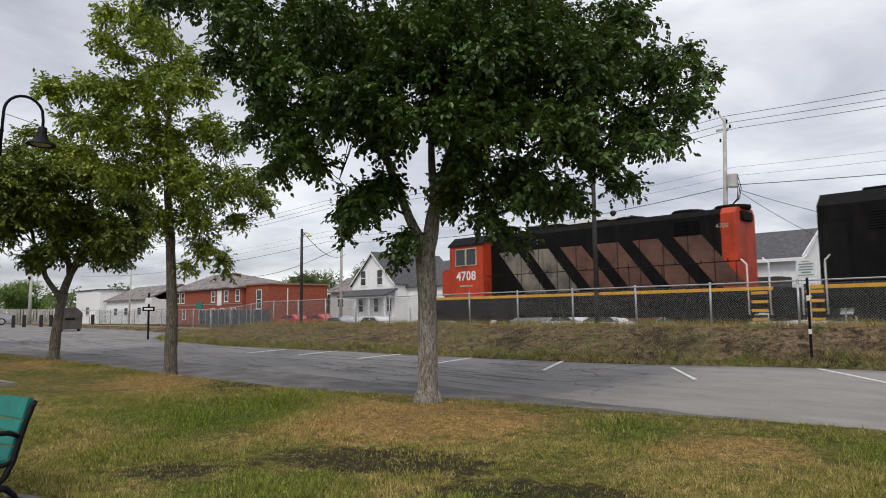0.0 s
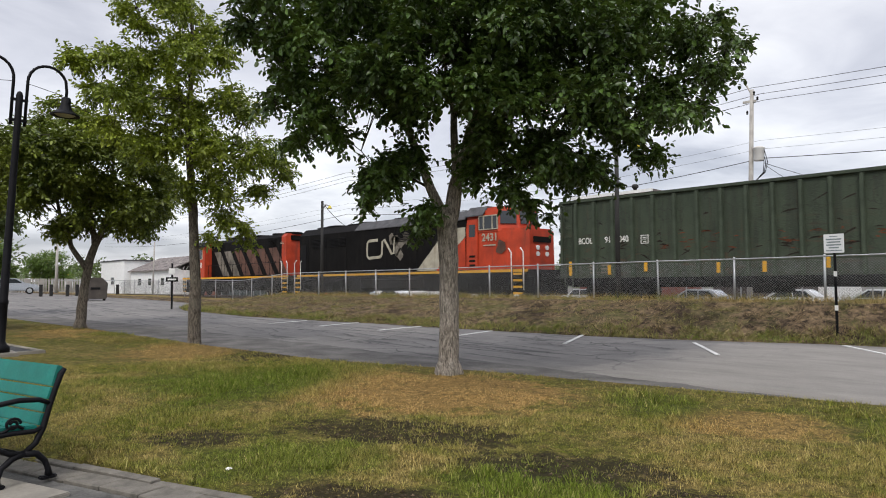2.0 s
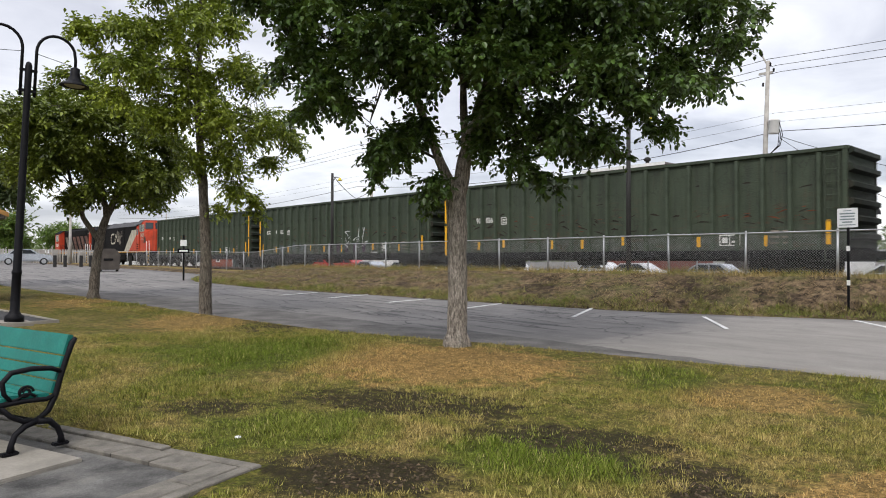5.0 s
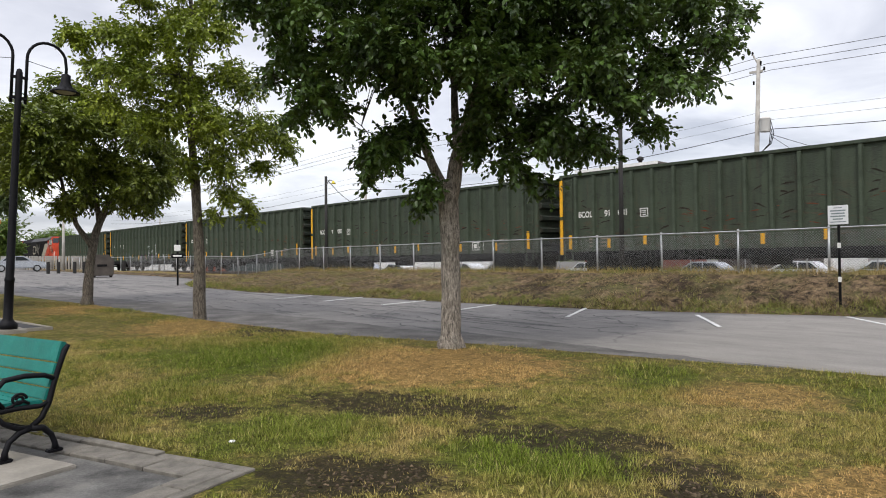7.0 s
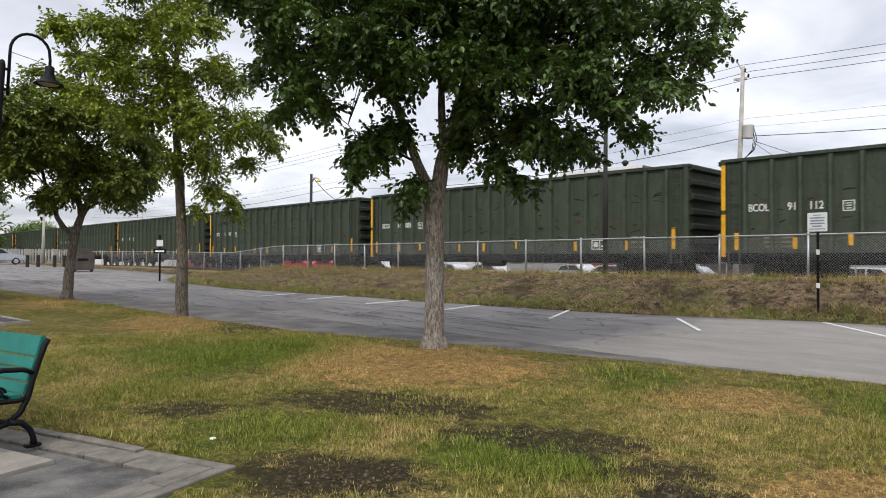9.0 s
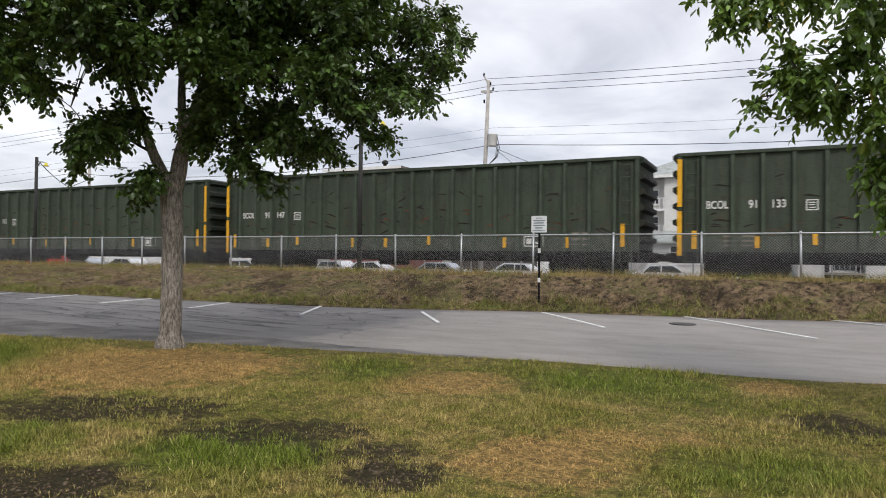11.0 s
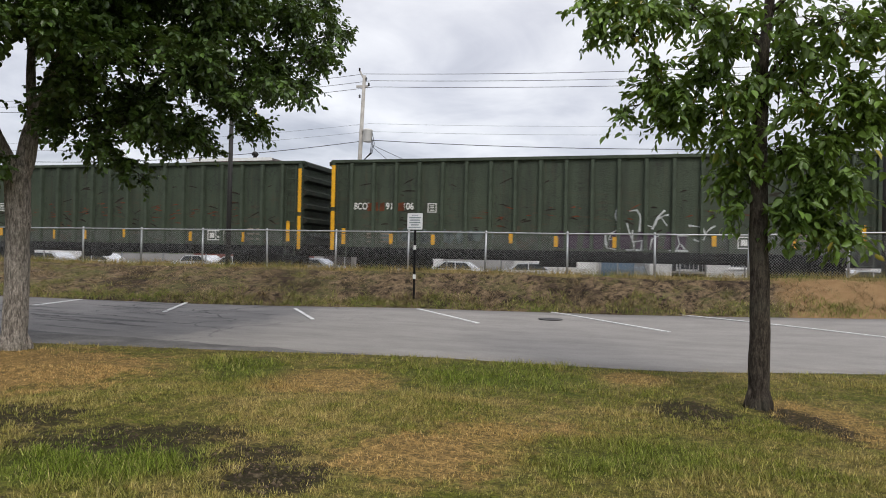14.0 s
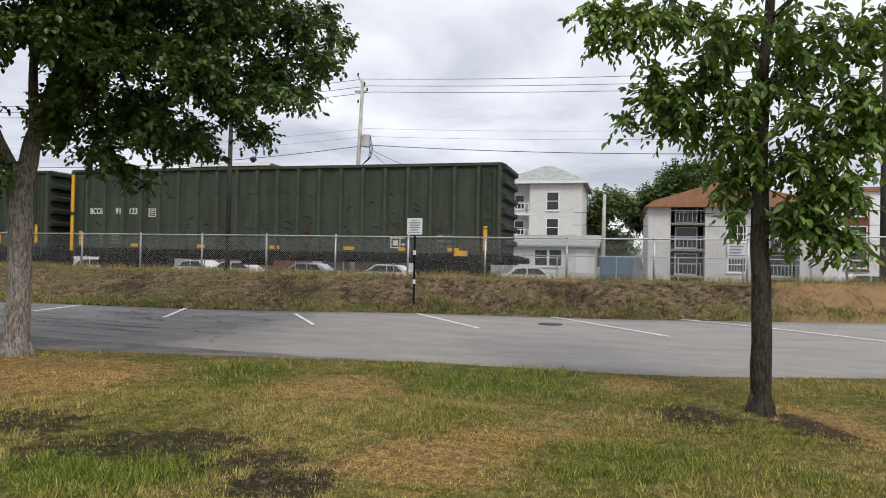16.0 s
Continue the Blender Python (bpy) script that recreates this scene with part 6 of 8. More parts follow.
# ---- grass ----
def build_grass():
    """Tufts on the near lawn, weeds and stems along the bank."""
    rg = np.random.default_rng(4)
    def blades(n, xs, ys, hs, name, material, label, tall=None, slant=0.45, only=None, wide=0.06):
        x, y = rg.uniform(*xs, n), rg.uniform(*ys, n)
        keep = np.array([(only is None or only(a, b)) and b > far_y(a) - 0.03 for a, b in zip(x, y)])
        x, y = x[keep], y[keep]
        z = np.array([land_z(a, b) for a, b in zip(x, y)])
        n = len(x)
        h = rg.uniform(*hs, n)
        if tall is not None:
            h *= np.array([tall(a, b) for a, b in zip(x, y)])
        a = rg.uniform(0, 6.283, n)
        w = 0.004 + wide * h * rg.uniform(0.5, 1, n)
        lean = rg.normal(scale=slant, size=(n, 2)) * h[:, None]
        p = np.stack([x, y, z - 0.01], 1)
        s = np.stack([np.cos(a) * w / 2, np.sin(a) * w / 2, np.zeros(n)], 1)
        tip = p + np.stack([lean[:, 0], lean[:, 1], h], 1)
        v = np.stack([p - s, p + s, tip], 1).reshape(-1, 3)
        f = np.arange(n * 3).reshape(-1, 3)
        tagged(from_arrays(name, v, f, material), label, "grass", kind="stuff")
    def tuft(a, b):
        q = noise.noise((a * 0.9, b * 0.9, 3)) + 0.5 * noise.noise((a * 2.7, b * 2.7, 1))
        lush = 0.0
        for cx, cy, rx, ry, turn in LUSH:
            c, s_ = math.cos(radians(turn)), math.sin(radians(turn))
            u, w = ((a - cx) * c + (b - cy) * s_) / rx, (-(a - cx) * s_ + (b - cy) * c) / ry
            lush = max(lush, math.exp(-(u * u + w * w)) * max(0.0, 0.75 + 1.1 * noise.noise((a * 2.3, b * 2.3, 6))))
        dry = 0.0
        for cx, cy, rx, ry, turn in TAN:
            dry = max(dry, math.exp(-1.2 * (((a - cx) / rx) ** 2 + ((b - cy) / max(ry, 0.6)) ** 2)))
        return (1 - 0.45 * dry) * max(0.4, 0.8 + 0.7 * q) + 1.1 * lush * max(0.3, 0.8 + q)
    def tufts(n, xs, ys, per, hs, spread):
        """Short blades fanned out of many small tufts."""
        x, y = rg.uniform(*xs, n), rg.uniform(*ys, n)
        u = (x + 4.54) * math.cos(0.3246) + (y - 2.34) * math.sin(0.3246)
        v = -(x + 4.54) * math.sin(0.3246) + (y - 2.34) * math.cos(0.3246)
        keep = ~((u < 0.03) & (v < 0.05)) & ~((x < -4.2) & (y < 2.40 + (x + 4.54) * 0.337)) & ~((x < -15.4) & (y < 3.7))
        keep &= y < np.array([near_y(a) for a in x]) + 0.02
        rag = np.array([1.0 * noise.noise((a * 2.0, b * 2.0, 3)) + 0.9 * noise.noise((a * 6.0, b * 6.0, 8)) for a, b in zip(x, y)])
        for rows, share in ((EARTH, 0.76), (TAN, 0.35)):
            for cx, cy, rx, ry, turn in rows:
                c, s_ = math.cos(radians(turn)), math.sin(radians(turn))
                a_, b_ = ((x - cx) * c + (y - cy) * s_) / rx, (-(x - cx) * s_ + (y - cy) * c) / ry
                keep &= ~((np.sqrt(a_ * a_ + b_ * b_) + rag < 1.05 + 0.25 * rg.random(n)) & (rg.random(n) < share))
        x, y = x[keep], y[keep]
        n = len(x)
        q = np.array([tuft(a, b) for a, b in zip(x, y)])
        z = np.array([land_z(a, b) for a, b in zip(x, y)])
        h = np.repeat(q * rg.uniform(0.7, 1.3, n), per) * rg.uniform(*hs, n * per)
        an = rg.uniform(0, 6.283, n * per)
        off = rg.random(n * per) * spread
        p = np.stack([np.repeat(x, per) + np.cos(an) * off, np.repeat(y, per) + np.sin(an) * off, np.repeat(z, per) - 0.008], 1)
        lean = 0.25 + 0.55 * rg.random(n * per)
        tip = p + np.stack([np.cos(an) * lean * h, np.sin(an) * lean * h, h * rg.uniform(0.75, 1.0, n * per)], 1) + rg.normal(scale=0.008, size=(n * per, 3))
        aw = an + 1.571 + rg.normal(scale=0.7, size=n * per)
        w = rg.uniform(0.0016, 0.0040, n * per) + 0.014 * h
        sd = np.stack([np.cos(aw) * w, np.sin(aw) * w, np.zeros(n * per)], 1)
        vs = np.stack([p - sd, p + sd, tip], 1).reshape(-1, 3)
        tagged(from_arrays("lawn_grass", vs, np.arange(n * per * 3).reshape(-1, 3), M["blade"]), "short patchy green and dry lawn grass in tufts", "grass", kind="stuff")
    tufts(72000, (-13, 5), (1.4, 7.0), 9, (0.018, 0.052), 0.04)
    tufts(42000, (-24, 9), (5.0, 11.0), 7, (0.028, 0.070), 0.05)
    # clods and dead bits on the bare soil
    vs, fs = [], []
    rnd = random.Random(12)
    for cx, cy, rx, ry, turn in EARTH:
        c, s_ = math.cos(radians(turn)), math.sin(radians(turn))
        for k in range(int(900 * rx * ry) + 60):
            a, r = rnd.uniform(0, 6.283), math.sqrt(rnd.random()) * 1.15
            u, w = r * math.cos(a) * rx, r * math.sin(a) * ry
            x, y = cx + u * c - w * s_, cy + u * s_ + w * c
            if (x < -4.2 and y < 2.42 + (x + 4.54) * 0.337) or y > near_y(x) - 0.1:
                continue
            z, q, b = land_z(x, y), rnd.uniform(0.006, 0.022), len(vs)
            flat, an = rnd.uniform(0.3, 0.8), rnd.uniform(0, 3.14)
            for dx, dy, dz in ((1, 0, 0), (0, 0.8, 0), (-0.9, 0.1, 0), (0.1, -0.8, 0), (0.1, 0.1, 1), (0, 0, -0.6)):
                vs.append((x + q * (dx * math.cos(an) - dy * math.sin(an)) * rnd.uniform(0.7, 1.4), y + q * (dx * math.sin(an) + dy * math.cos(an)) * rnd.uniform(0.7, 1.4), z + q * flat * dz))
            for e in range(4):
                fs += [(b + e, b + (e + 1) % 4, b + 4), (b + (e + 1) % 4, b + e, b + 5)]
    tagged(from_arrays("soil_clods", np.array(vs), np.array(fs), M["clod"]), "dark crumbly clods and dry bits on bare soil", "soil", kind="stuff")
    def rough_edge(a, b):
        d = b - far_y(a)
        return (1.0 if d < 0.8 else 0.55) + 0.5 * max(0, noise.noise((a * 1.3, b, 0)))
    blades(210000, (-36, 12), (13.2, 19.6), (0.07, 0.21), "bank_weeds", M["weed"], "brown and green dry weeds on the bank", rough_edge, 1.5, lambda a, b: b > far_y(a) + 0.25 and noise.noise((a * 2.2, b * 2.6, 1)) + 0.7 * noise.noise((a * 6.5, b * 6.5, 4)) > -0.02, 0.085)
    blades(120000, (-36, 14), (13.2, 18.4), (0.06, 0.19), "bank_fringe", M["fringe"], "green weedy fringe at the foot of the bank", None, 0.6, lambda a, b: far_y(a) - 0.02 < b < far_y(a) + 0.75 + 0.9 * noise.noise((a * 0.8, 0, 0)) + 0.6 * noise.noise((a * 3.1, b, 4)), 0.08)
    blades(16000, (-36, 14), (19.2, 20.8), (0.10, 0.26), "crest_grass", M["straw"], "straw-dry grass along the fence")


def weed_material(name, colours):
    n = Nodes(name, 0.85, 0, 0.1)
    rnd = n.add("NewGeometry").outputs["Random Per Island"]
    at = n.where(True)
    col = n.mix(n.span(rnd, 0, 1), colours[0], colours[1])
    col = n.mix(n.span(n.noise(at, 1.0, 5.0, 0.65), 0.48, 0.58, 0, 0.9), col, colours[2])
    tone = n.math("FRACT", n.math("MULTIPLY", rnd, 53.0))
    col = n.mix(1.0, col, n.span(tone, 0, 1, 0.45, 1.5), "MULTIPLY")
    n.color(col)
    return n.m


M["weed"] = weed_material("dry_weeds", ((0.038, 0.028, 0.017), (0.400, 0.305, 0.170), (0.200, 0.195, 0.062)))
M["fringe"] = weed_material("weedy_fringe", ((0.110, 0.125, 0.030), (0.34, 0.31, 0.110), (0.15, 0.19, 0.036)))
M["clod"] = weed_material("soil_clod", ((0.026, 0.019, 0.013), (0.125, 0.092, 0.060), (0.060, 0.050, 0.030)))
M["straw"] = weed_material("straw_grass", ((0.20, 0.16, 0.06), (0.34, 0.25, 0.11), (0.15, 0.16, 0.05)))


# ---- park furniture ----
def build_paving():
    """The corner of the paved seat: kerb stones, block border, slab and bench plate."""
    pad = thing("paved_corner", -4.54, 2.34, 0.0, 18.6, "grey paved seating corner with block border and concrete plate", "paving", kind="structure")
    # local: -x runs along the far edge, -y towards the walker
    z = 0.07
    bm = bmesh.new()
    box(bm, -7.5, -0.36, -5.0, -0.36, z - 0.12, z - 0.012)
    part("slab", bm, M["slate"], pad, "rough dark grey slab")
    bm = bmesh.new()
    box(bm, -7.0, -1.22, -1.55, -0.52, z - 0.1, z + 0.016, 0.008)
    part("bench_plate", bm, M["concrete"], pad, "pale concrete plate")
    def stones(name, n, x0, y0, dx, dy, wx, wy, mat, h):
        proto = None
        for k in range(n):
            if proto is None:
                bm = bmesh.new()
                box(bm, -wx + 0.006, -0.006, -wy + 0.006, -0.006, -0.1, 0)
                es = [e for e in bm.edges if e.verts[0].co.z > -0.01 and e.verts[1].co.z > -0.01]
                bmesh.ops.bevel(bm, geom=es, offset=0.008, segments=1, affect="EDGES")
                proto = part(name, bm, mat, pad)
                ob = proto
            else:
                ob = new(name, proto.data)
                ob.parent = pad
            ob.matrix_basis = pose(x0 + dx * k, y0 + dy * k, h + random.uniform(-0.005, 0.006), random.uniform(-0.6, 0.6), random.uniform(-0.6, 0.6), random.uniform(-0.5, 0.5))
    stones("kerb_stone", 8, 0, 0, -0.92, 0, 0.92, 0.10, M["paver"], z + 0.014)
    stones("kerb_stone", 5, 0, -0.10, 0, -0.92, 0.10, 0.92, M["paver"], z + 0.014)
    stones("paver", 17, -0.34, -0.11, -0.42, 0, 0.42, 0.23, M["paver"], z + 0.006)
    stones("paver", 10, -0.11, -0.11, 0, -0.42, 0.23, 0.42, M["paver"], z + 0.006)
    dark = thing("dark_pad", -15.45, 3.66, 0, 4.0, "dark bitumen pad with pale kerb under the lamp", "paving", kind="structure")
    bm = bmesh.new()
    box(bm, -9, -0.1, -7, -0.1, 0.1, 0.262)
    part("pad", bm, M["rubber"], dark)
    bm = bmesh.new()
    box(bm, -9, 0, -0.1, 0, 0.1, 0.28, 0.01)
    part("kerb", bm, M["concrete"], dark)
    bm = bmesh.new()
    box(bm, -0.1, 0, -7, -0.1, 0.1, 0.28, 0.01)
    part("kerb", bm, M["concrete"], dark)


def build_bench():
    """Teal slats on two cast-iron scroll frames."""
    b = thing("park_bench", -5.965, 1.285, 0.086, 13.0, "teal slatted park bench with black cast-iron scroll frames", "bench")
    b.scale.z = 0.93
    L = 1.85
    # seat runs from front (-y) to back, back leans to +y
    seat = [(-0.27, 0.425), (-0.17, 0.435), (-0.07, 0.43), (0.03, 0.42)]
    back = [(0.115, 0.475), (0.145, 0.575), (0.175, 0.675), (0.205, 0.775), (0.225, 0.85)]
    def slat(y, z, lean):
        bm = bmesh.new()
        box(bm, -L + 0.03, -0.03, -0.047, 0.047, -0.021, 0.021, 0.007)
        bmesh.ops.transform(bm, matrix=pose(0, y, z, lean, 0, 0), verts=bm.verts[:])
        part("slat", bm, M["teal"], b)
    for y, z in seat:
        slat(y, z, -4)
    for y, z in back:
        slat(y, z, 74)
    for x in (-0.02, -L + 0.02):
        fr = new("side_frame")
        fr.parent = b
        fr.location = (x, 0, 0)
        def iron(name, pts, r, flat=0.8):
            bm = bmesh.new()
            tube(bm, [(0, p, q) for p, q in pts], r, 8)
            part(name, bm, M["iron"], fr, "", True)
        iron("back_upright", [(-0.02, 0.235), (0.06, 0.30), (0.115, 0.42), (0.15, 0.56), (0.195, 0.71), (0.235, 0.83), (0.262, 0.87)], [0.022, 0.024, 0.024, 0.022, 0.022, 0.024, 0.018])
        iron("front_leg", [(-0.02, 0.235), (-0.10, 0.21), (-0.17, 0.15), (-0.195, 0.08), (-0.20, 0.02)], [0.03, 0.026, 0.022, 0.022, 0.03])
        iron("rear_leg", [(-0.02, 0.235), (0.07, 0.215), (0.13, 0.15), (0.155, 0.08), (0.16, 0.02)], [0.03, 0.026, 0.022, 0.022, 0.03])
        iron("seat_rail", [(-0.32, 0.385), (-0.27, 0.40), (-0.10, 0.405), (0.05, 0.395), (0.115, 0.42)], [0.028, 0.022, 0.02, 0.02, 0.02])
        iron("seat_brace", [(-0.27, 0.385), (-0.20, 0.30), (-0.12, 0.25), (-0.02, 0.235)], 0.02)
        iron("armrest", [(0.16, 0.60), (0.08, 0.64), (-0.06, 0.655), (-0.2, 0.64), (-0.26, 0.57), (-0.245, 0.48), (-0.2, 0.42)], [0.018, 0.02, 0.022, 0.022, 0.02, 0.017, 0.015])
        sp = [(-0.10 + 0.055 * math.cos(a) * (1 - a / 14), 0.475 + 0.05 * math.sin(a) * (1 - a / 14)) for a in np.arange(0, 9.5, 0.45)]
        iron("scroll", [(float(p), float(q)) for p, q in sp] + [], 0.011)
        iron("curl", [(-0.2, 0.42), (-0.15, 0.43), (-0.11, 0.46), (-0.06, 0.455), (-0.03, 0.43)], 0.012)
        for y in (-0.20, 0.16):
            bm = bmesh.new()
            box(bm, -0.03, 0.03, y - 0.065, y + 0.05, 0.0, 0.03, 0.008)
            part("foot", bm, M["iron"], fr)
    bm = bmesh.new()
    tube(bm, [(-0.02, -0.02, 0.235), (-L / 2, -0.02, 0.20), (-L + 0.02, -0.02, 0.235)], 0.012, 6)
    part("tie_rod", bm, M["iron"], b)


def build_twin_lamp():
    """A black park lamp with two bell heads on hoops."""
    p = thing("park_lamp", -15.4, 2.86, 0.2, 0, "black twin-arm park lamp with bell-shaped heads", "street lamp")
    p.matrix_basis = pose(-15.4, 2.86, 0.2, -2.1, 1.8, 0)
    bm = bmesh.new()
    box(bm, -0.28, 0.28, -0.28, 0.28, -0.1, 0.10, 0.02)
    part("footing", bm, M["concrete"], p, "pale concrete footing")
    bm = bmesh.new()
    lathe(bm, [(0.17, 0.1), (0.17, 0.2), (0.12, 0.24), (0.085, 0.3), (0.08, 1.0), (0.09, 1.02), (0.09, 1.06), (0.075, 1.1), (0.06, 4.2), (0.062, 5.03), (0.04, 5.10), (0.01, 5.12)], 16)
    part("pole", bm, M["iron"], p, "", True)
    for s in (-1, 1):
        bm = bmesh.new()
        pts = [(0, s * 0.12, 4.45), (0, s * 0.12, 5.35)]
        pts += [(0, s * (0.12 + 0.345 * (1 - math.cos(a))), 5.35 + 0.37 * math.sin(a)) for a in np.arange(0.2, 3.0, 0.28)]
        pts += [(0, s * 0.81, 5.30), (0, s * 0.81, 5.12)]
        tube(bm, pts, 0.028, 10)
        part("hoop_arm", bm, M["iron"], p, "", True)
        bm = bmesh.new()
        lathe(bm, [(0.05, 0.36), (0.085, 0.34), (0.09, 0.20), (0.13, 0.10), (0.22, 0.03), (0.27, 0.0), (0.275, -0.02), (0.25, -0.02), (0.2, 0.02)], 20, (0, s * 0.81, 4.82))
        head = part("lamp_head", bm, M["iron"], p, "", True)
        bm = bmesh.new()
        lathe(bm, [(0.19, 4.825), (0.15, 4.80), (0.05, 4.79)], 16, (0, s * 0.81, 0))
        part("lens", bm, M["cream"], head)
        bm = bmesh.new()
        tube(bm, [(0, s * 0.12, 5.3), (0, s * 0.75, 5.2)], 0.006, 5)
        part("stay_wire", bm, M["iron"], p)
        for z in (4.55, 4.95):
            bm = bmesh.new()
            box(bm, -0.03, 0.03, min(0, s * 0.15), max(0, s * 0.15), z - 0.025, z + 0.025, 0.006)
            part("clamp", bm, M["iron"], p)


def build_shelter():
    """A timber shelter with dark screens."""
    s = thing("timber_shelter", -22.25, 3.45, 0.3, 4.0, "small timber park shelter with dark screens and pale roof edge", "shelter")
    for x, y in ((0, 0), (-3.2, 0), (0, -3.4), (-3.2, -3.4)):
        bm = bmesh.new()
        box(bm, x - 0.09, x + 0.09, y - 0.09, y + 0.09, 0, 2.3, 0.01)
        part("post", bm, M["timber"], s)
    for q in ((-3.1, -0.1, -0.03, 0.03), (-3.1, -0.1, -3.43, -3.37), (-0.03, 0.03, -3.3, -0.1), (-3.23, -3.17, -3.3, -0.1)):
        bm = bmesh.new()
        box(bm, q[0], q[1], q[2], q[3], 0.15, 2.25)
        part("screen", bm, M["screen"], s, "dark mesh screen")
        bm = bmesh.new()
        box(bm, q[0] - 0.02, q[1] + 0.02, q[2] - 0.03, q[3] + 0.03, 0.0, 0.22)
        part("base_board", bm, M["siding"], s)
        bm = bmesh.new()
        box(bm, q[0] - 0.02, q[1] + 0.02, q[2] - 0.03, q[3] + 0.03, 1.05, 1.13)
        part("mid_rail", bm, M["timber"], s)
    bm = bmesh.new()
    slab(bm, [(-3.75, 2.30), (0.35, 2.30), (0.38, 2.42), (-1.7, 3.25), (-3.78, 2.42)], -3.6, 0.35, "x")
    part("roof", bm, M["roof_old"], s, "weathered shingle roof")
    for x in (-3.63, 0.38):
        bm = bmesh.new()
        slab(bm, [(-3.85, 2.34), (-1.7, 3.2), (0.45, 2.34), (0.45, 2.46), (-1.7, 3.36), (-3.85, 2.46)], x - 0.02, x + 0.02, "x")
        part("barge_board", bm, M["timber"], s)
    bm = bmesh.new()
    box(bm, -3.6, 0.36, 0.37, 0.41, 2.28, 2.44)
    part("fascia", bm, M["concrete"], s)


def build_sign_post():
    s = thing("notice_sign", -5.42, 17.75, 0.13, -6, "white notice sign on a black post with white bands", "sign")
    bm = bmesh.new()
    box(bm, -0.026, 0.026, -0.02, 0.02, -0.3, 2.42, 0.004)
    part("post", bm, M["black"], s)
    for z in (0.75, 1.55):
        bm = bmesh.new()
        box(bm, -0.03, 0.03, -0.024, 0.024, z, z + 0.12)
        part("band", bm, M["white"], s, "white reflective band")
    bm = bmesh.new()
    box(bm, -0.225, 0.225, -0.035, -0.021, 2.10, 2.55, 0.01)
    board = part("board", bm, M["signface"], s)
    for k, (w, h) in enumerate(((0.18, 0.018), (0.34, 0.03), (0.30, 0.03), (0.33, 0.03), (0.22, 0.03), (0.36, 0.02))):
        bm = bmesh.new()
        z = 2.49 - k * 0.066
        box(bm, -w / 2, w / 2, -0.041, -0.034, z - h / 2, z + h / 2)
        part("print_bar", bm, M["ink"], board)


def street_light(x, y, z, h, arm, label):
    s = thing("street_lamp", x, y, z, 0, label, "street lamp", "dark poles along the fence")
    bm = bmesh.new()
    tube(bm, [(0, 0, -0.4), (0, 0, h * 0.5), (0.02, 0, h)], [0.09, 0.08, 0.07], 12)
    part("pole", bm, M["dark_pole"], s, "", True)
    if arm:
        bm = bmesh.new()
        tube(bm, [(0, 0, h - 0.5), (0.5, -0.1, h - 0.25), (1.0, -0.2, h - 0.35)], 0.03, 8)
        part("arm", bm, M["steel"], s, "", True)
        bm = bmesh.new()
        lathe(bm, [(0.03, 0.14), (0.05, 0.13), (0.08, 0.05), (0.13, 0.0), (0.12, -0.02), (0.06, -0.02)], 14, (1.03, -0.205, h - 0.49))
        part("hood", bm, M["lamp_yellow"], s, "yellow lamp hood", True)
    return s


def utility_pole(x, y, z, h, lean, gear, label):
    s = thing("utility_pole", x, y, z, 0, label, "utility pole", "utility poles")
    s.matrix_basis = pose(x, y, z, 0, lean, 0)
    bm = bmesh.new()
    tube(bm, [(0, 0, -0.5), (0, 0, h * 0.5), (0, 0, h)], [0.17, 0.14, 0.105], 12)
    part("pole", bm, M["wood_pole"], s, "", True)
    if gear:
        bm = bmesh.new()
        box(bm, -0.5, 0.25, -0.05, 0.05, h - 0.75, h - 0.62)
        tube(bm, [(-0.35, 0, h + 0.35), (0, 0, h - 0.3)], 0.05, 6)
        part("cross_arm", bm, M["wood_pole"], s)
        for dx, dz in ((-0.35, 0.4), (0.12, -0.2), (0.32, -0.55), (-0.25, -1.3)):
            bm = bmesh.new()
            lathe(bm, [(0.03, -0.12), (0.07, -0.08), (0.04, -0.03), (0.07, 0.02), (0.03, 0.1)], 10, (dx, 0, h + dz))
            part("insulator", bm, M["grime_and_shade"], s)
        bm = bmesh.new()
        lathe(bm, [(0.28, 0), (0.30, 0.04), (0.30, 0.7), (0.33, 0.74), (0.2, 0.82), (0.05, 0.84)], 16, (0.45, -0.05, h - 4.2))
        part("transformer", bm, M["siding_grey"], s, "grey transformer drum", True)
        for k in range(3):
            bm = bmesh.new()
            a = 0.12 * k
            tube(bm, [(0.5 + a, -0.05, h - 3.55), (0.75 + a * 0.8, -0.05, h - 4.3), (0.7 + a * 0.5, -0.05, h - 4.9), (0.25, 0, h - 5.35)], 0.022, 5)
            part("drop_wire", bm, M["grime_and_shade"], s)
        bm = bmesh.new()
        lathe(bm, [(0.02, 0.0), (0.09, 0.03), (0.09, 0.3), (0.02, 0.34)], 10, (1.35, 0, h - 5.6))
        part("splice_box", bm, M["grime_and_shade"], s)
    return s


def wire(name, a, b, sag, r, label):
    cu = bmesh.new()
    a, b = Vector(a), Vector(b)
    pts = [a.lerp(b, k / 24) - Vector((0, 0, sag * 4 * (k / 24) * (1 - k / 24))) for k in range(25)]
    tube(cu, pts, r, 5)
    return tagged(mesh_object(name, cu, M["dark_pole"]), label, "cable", "overhead lines")


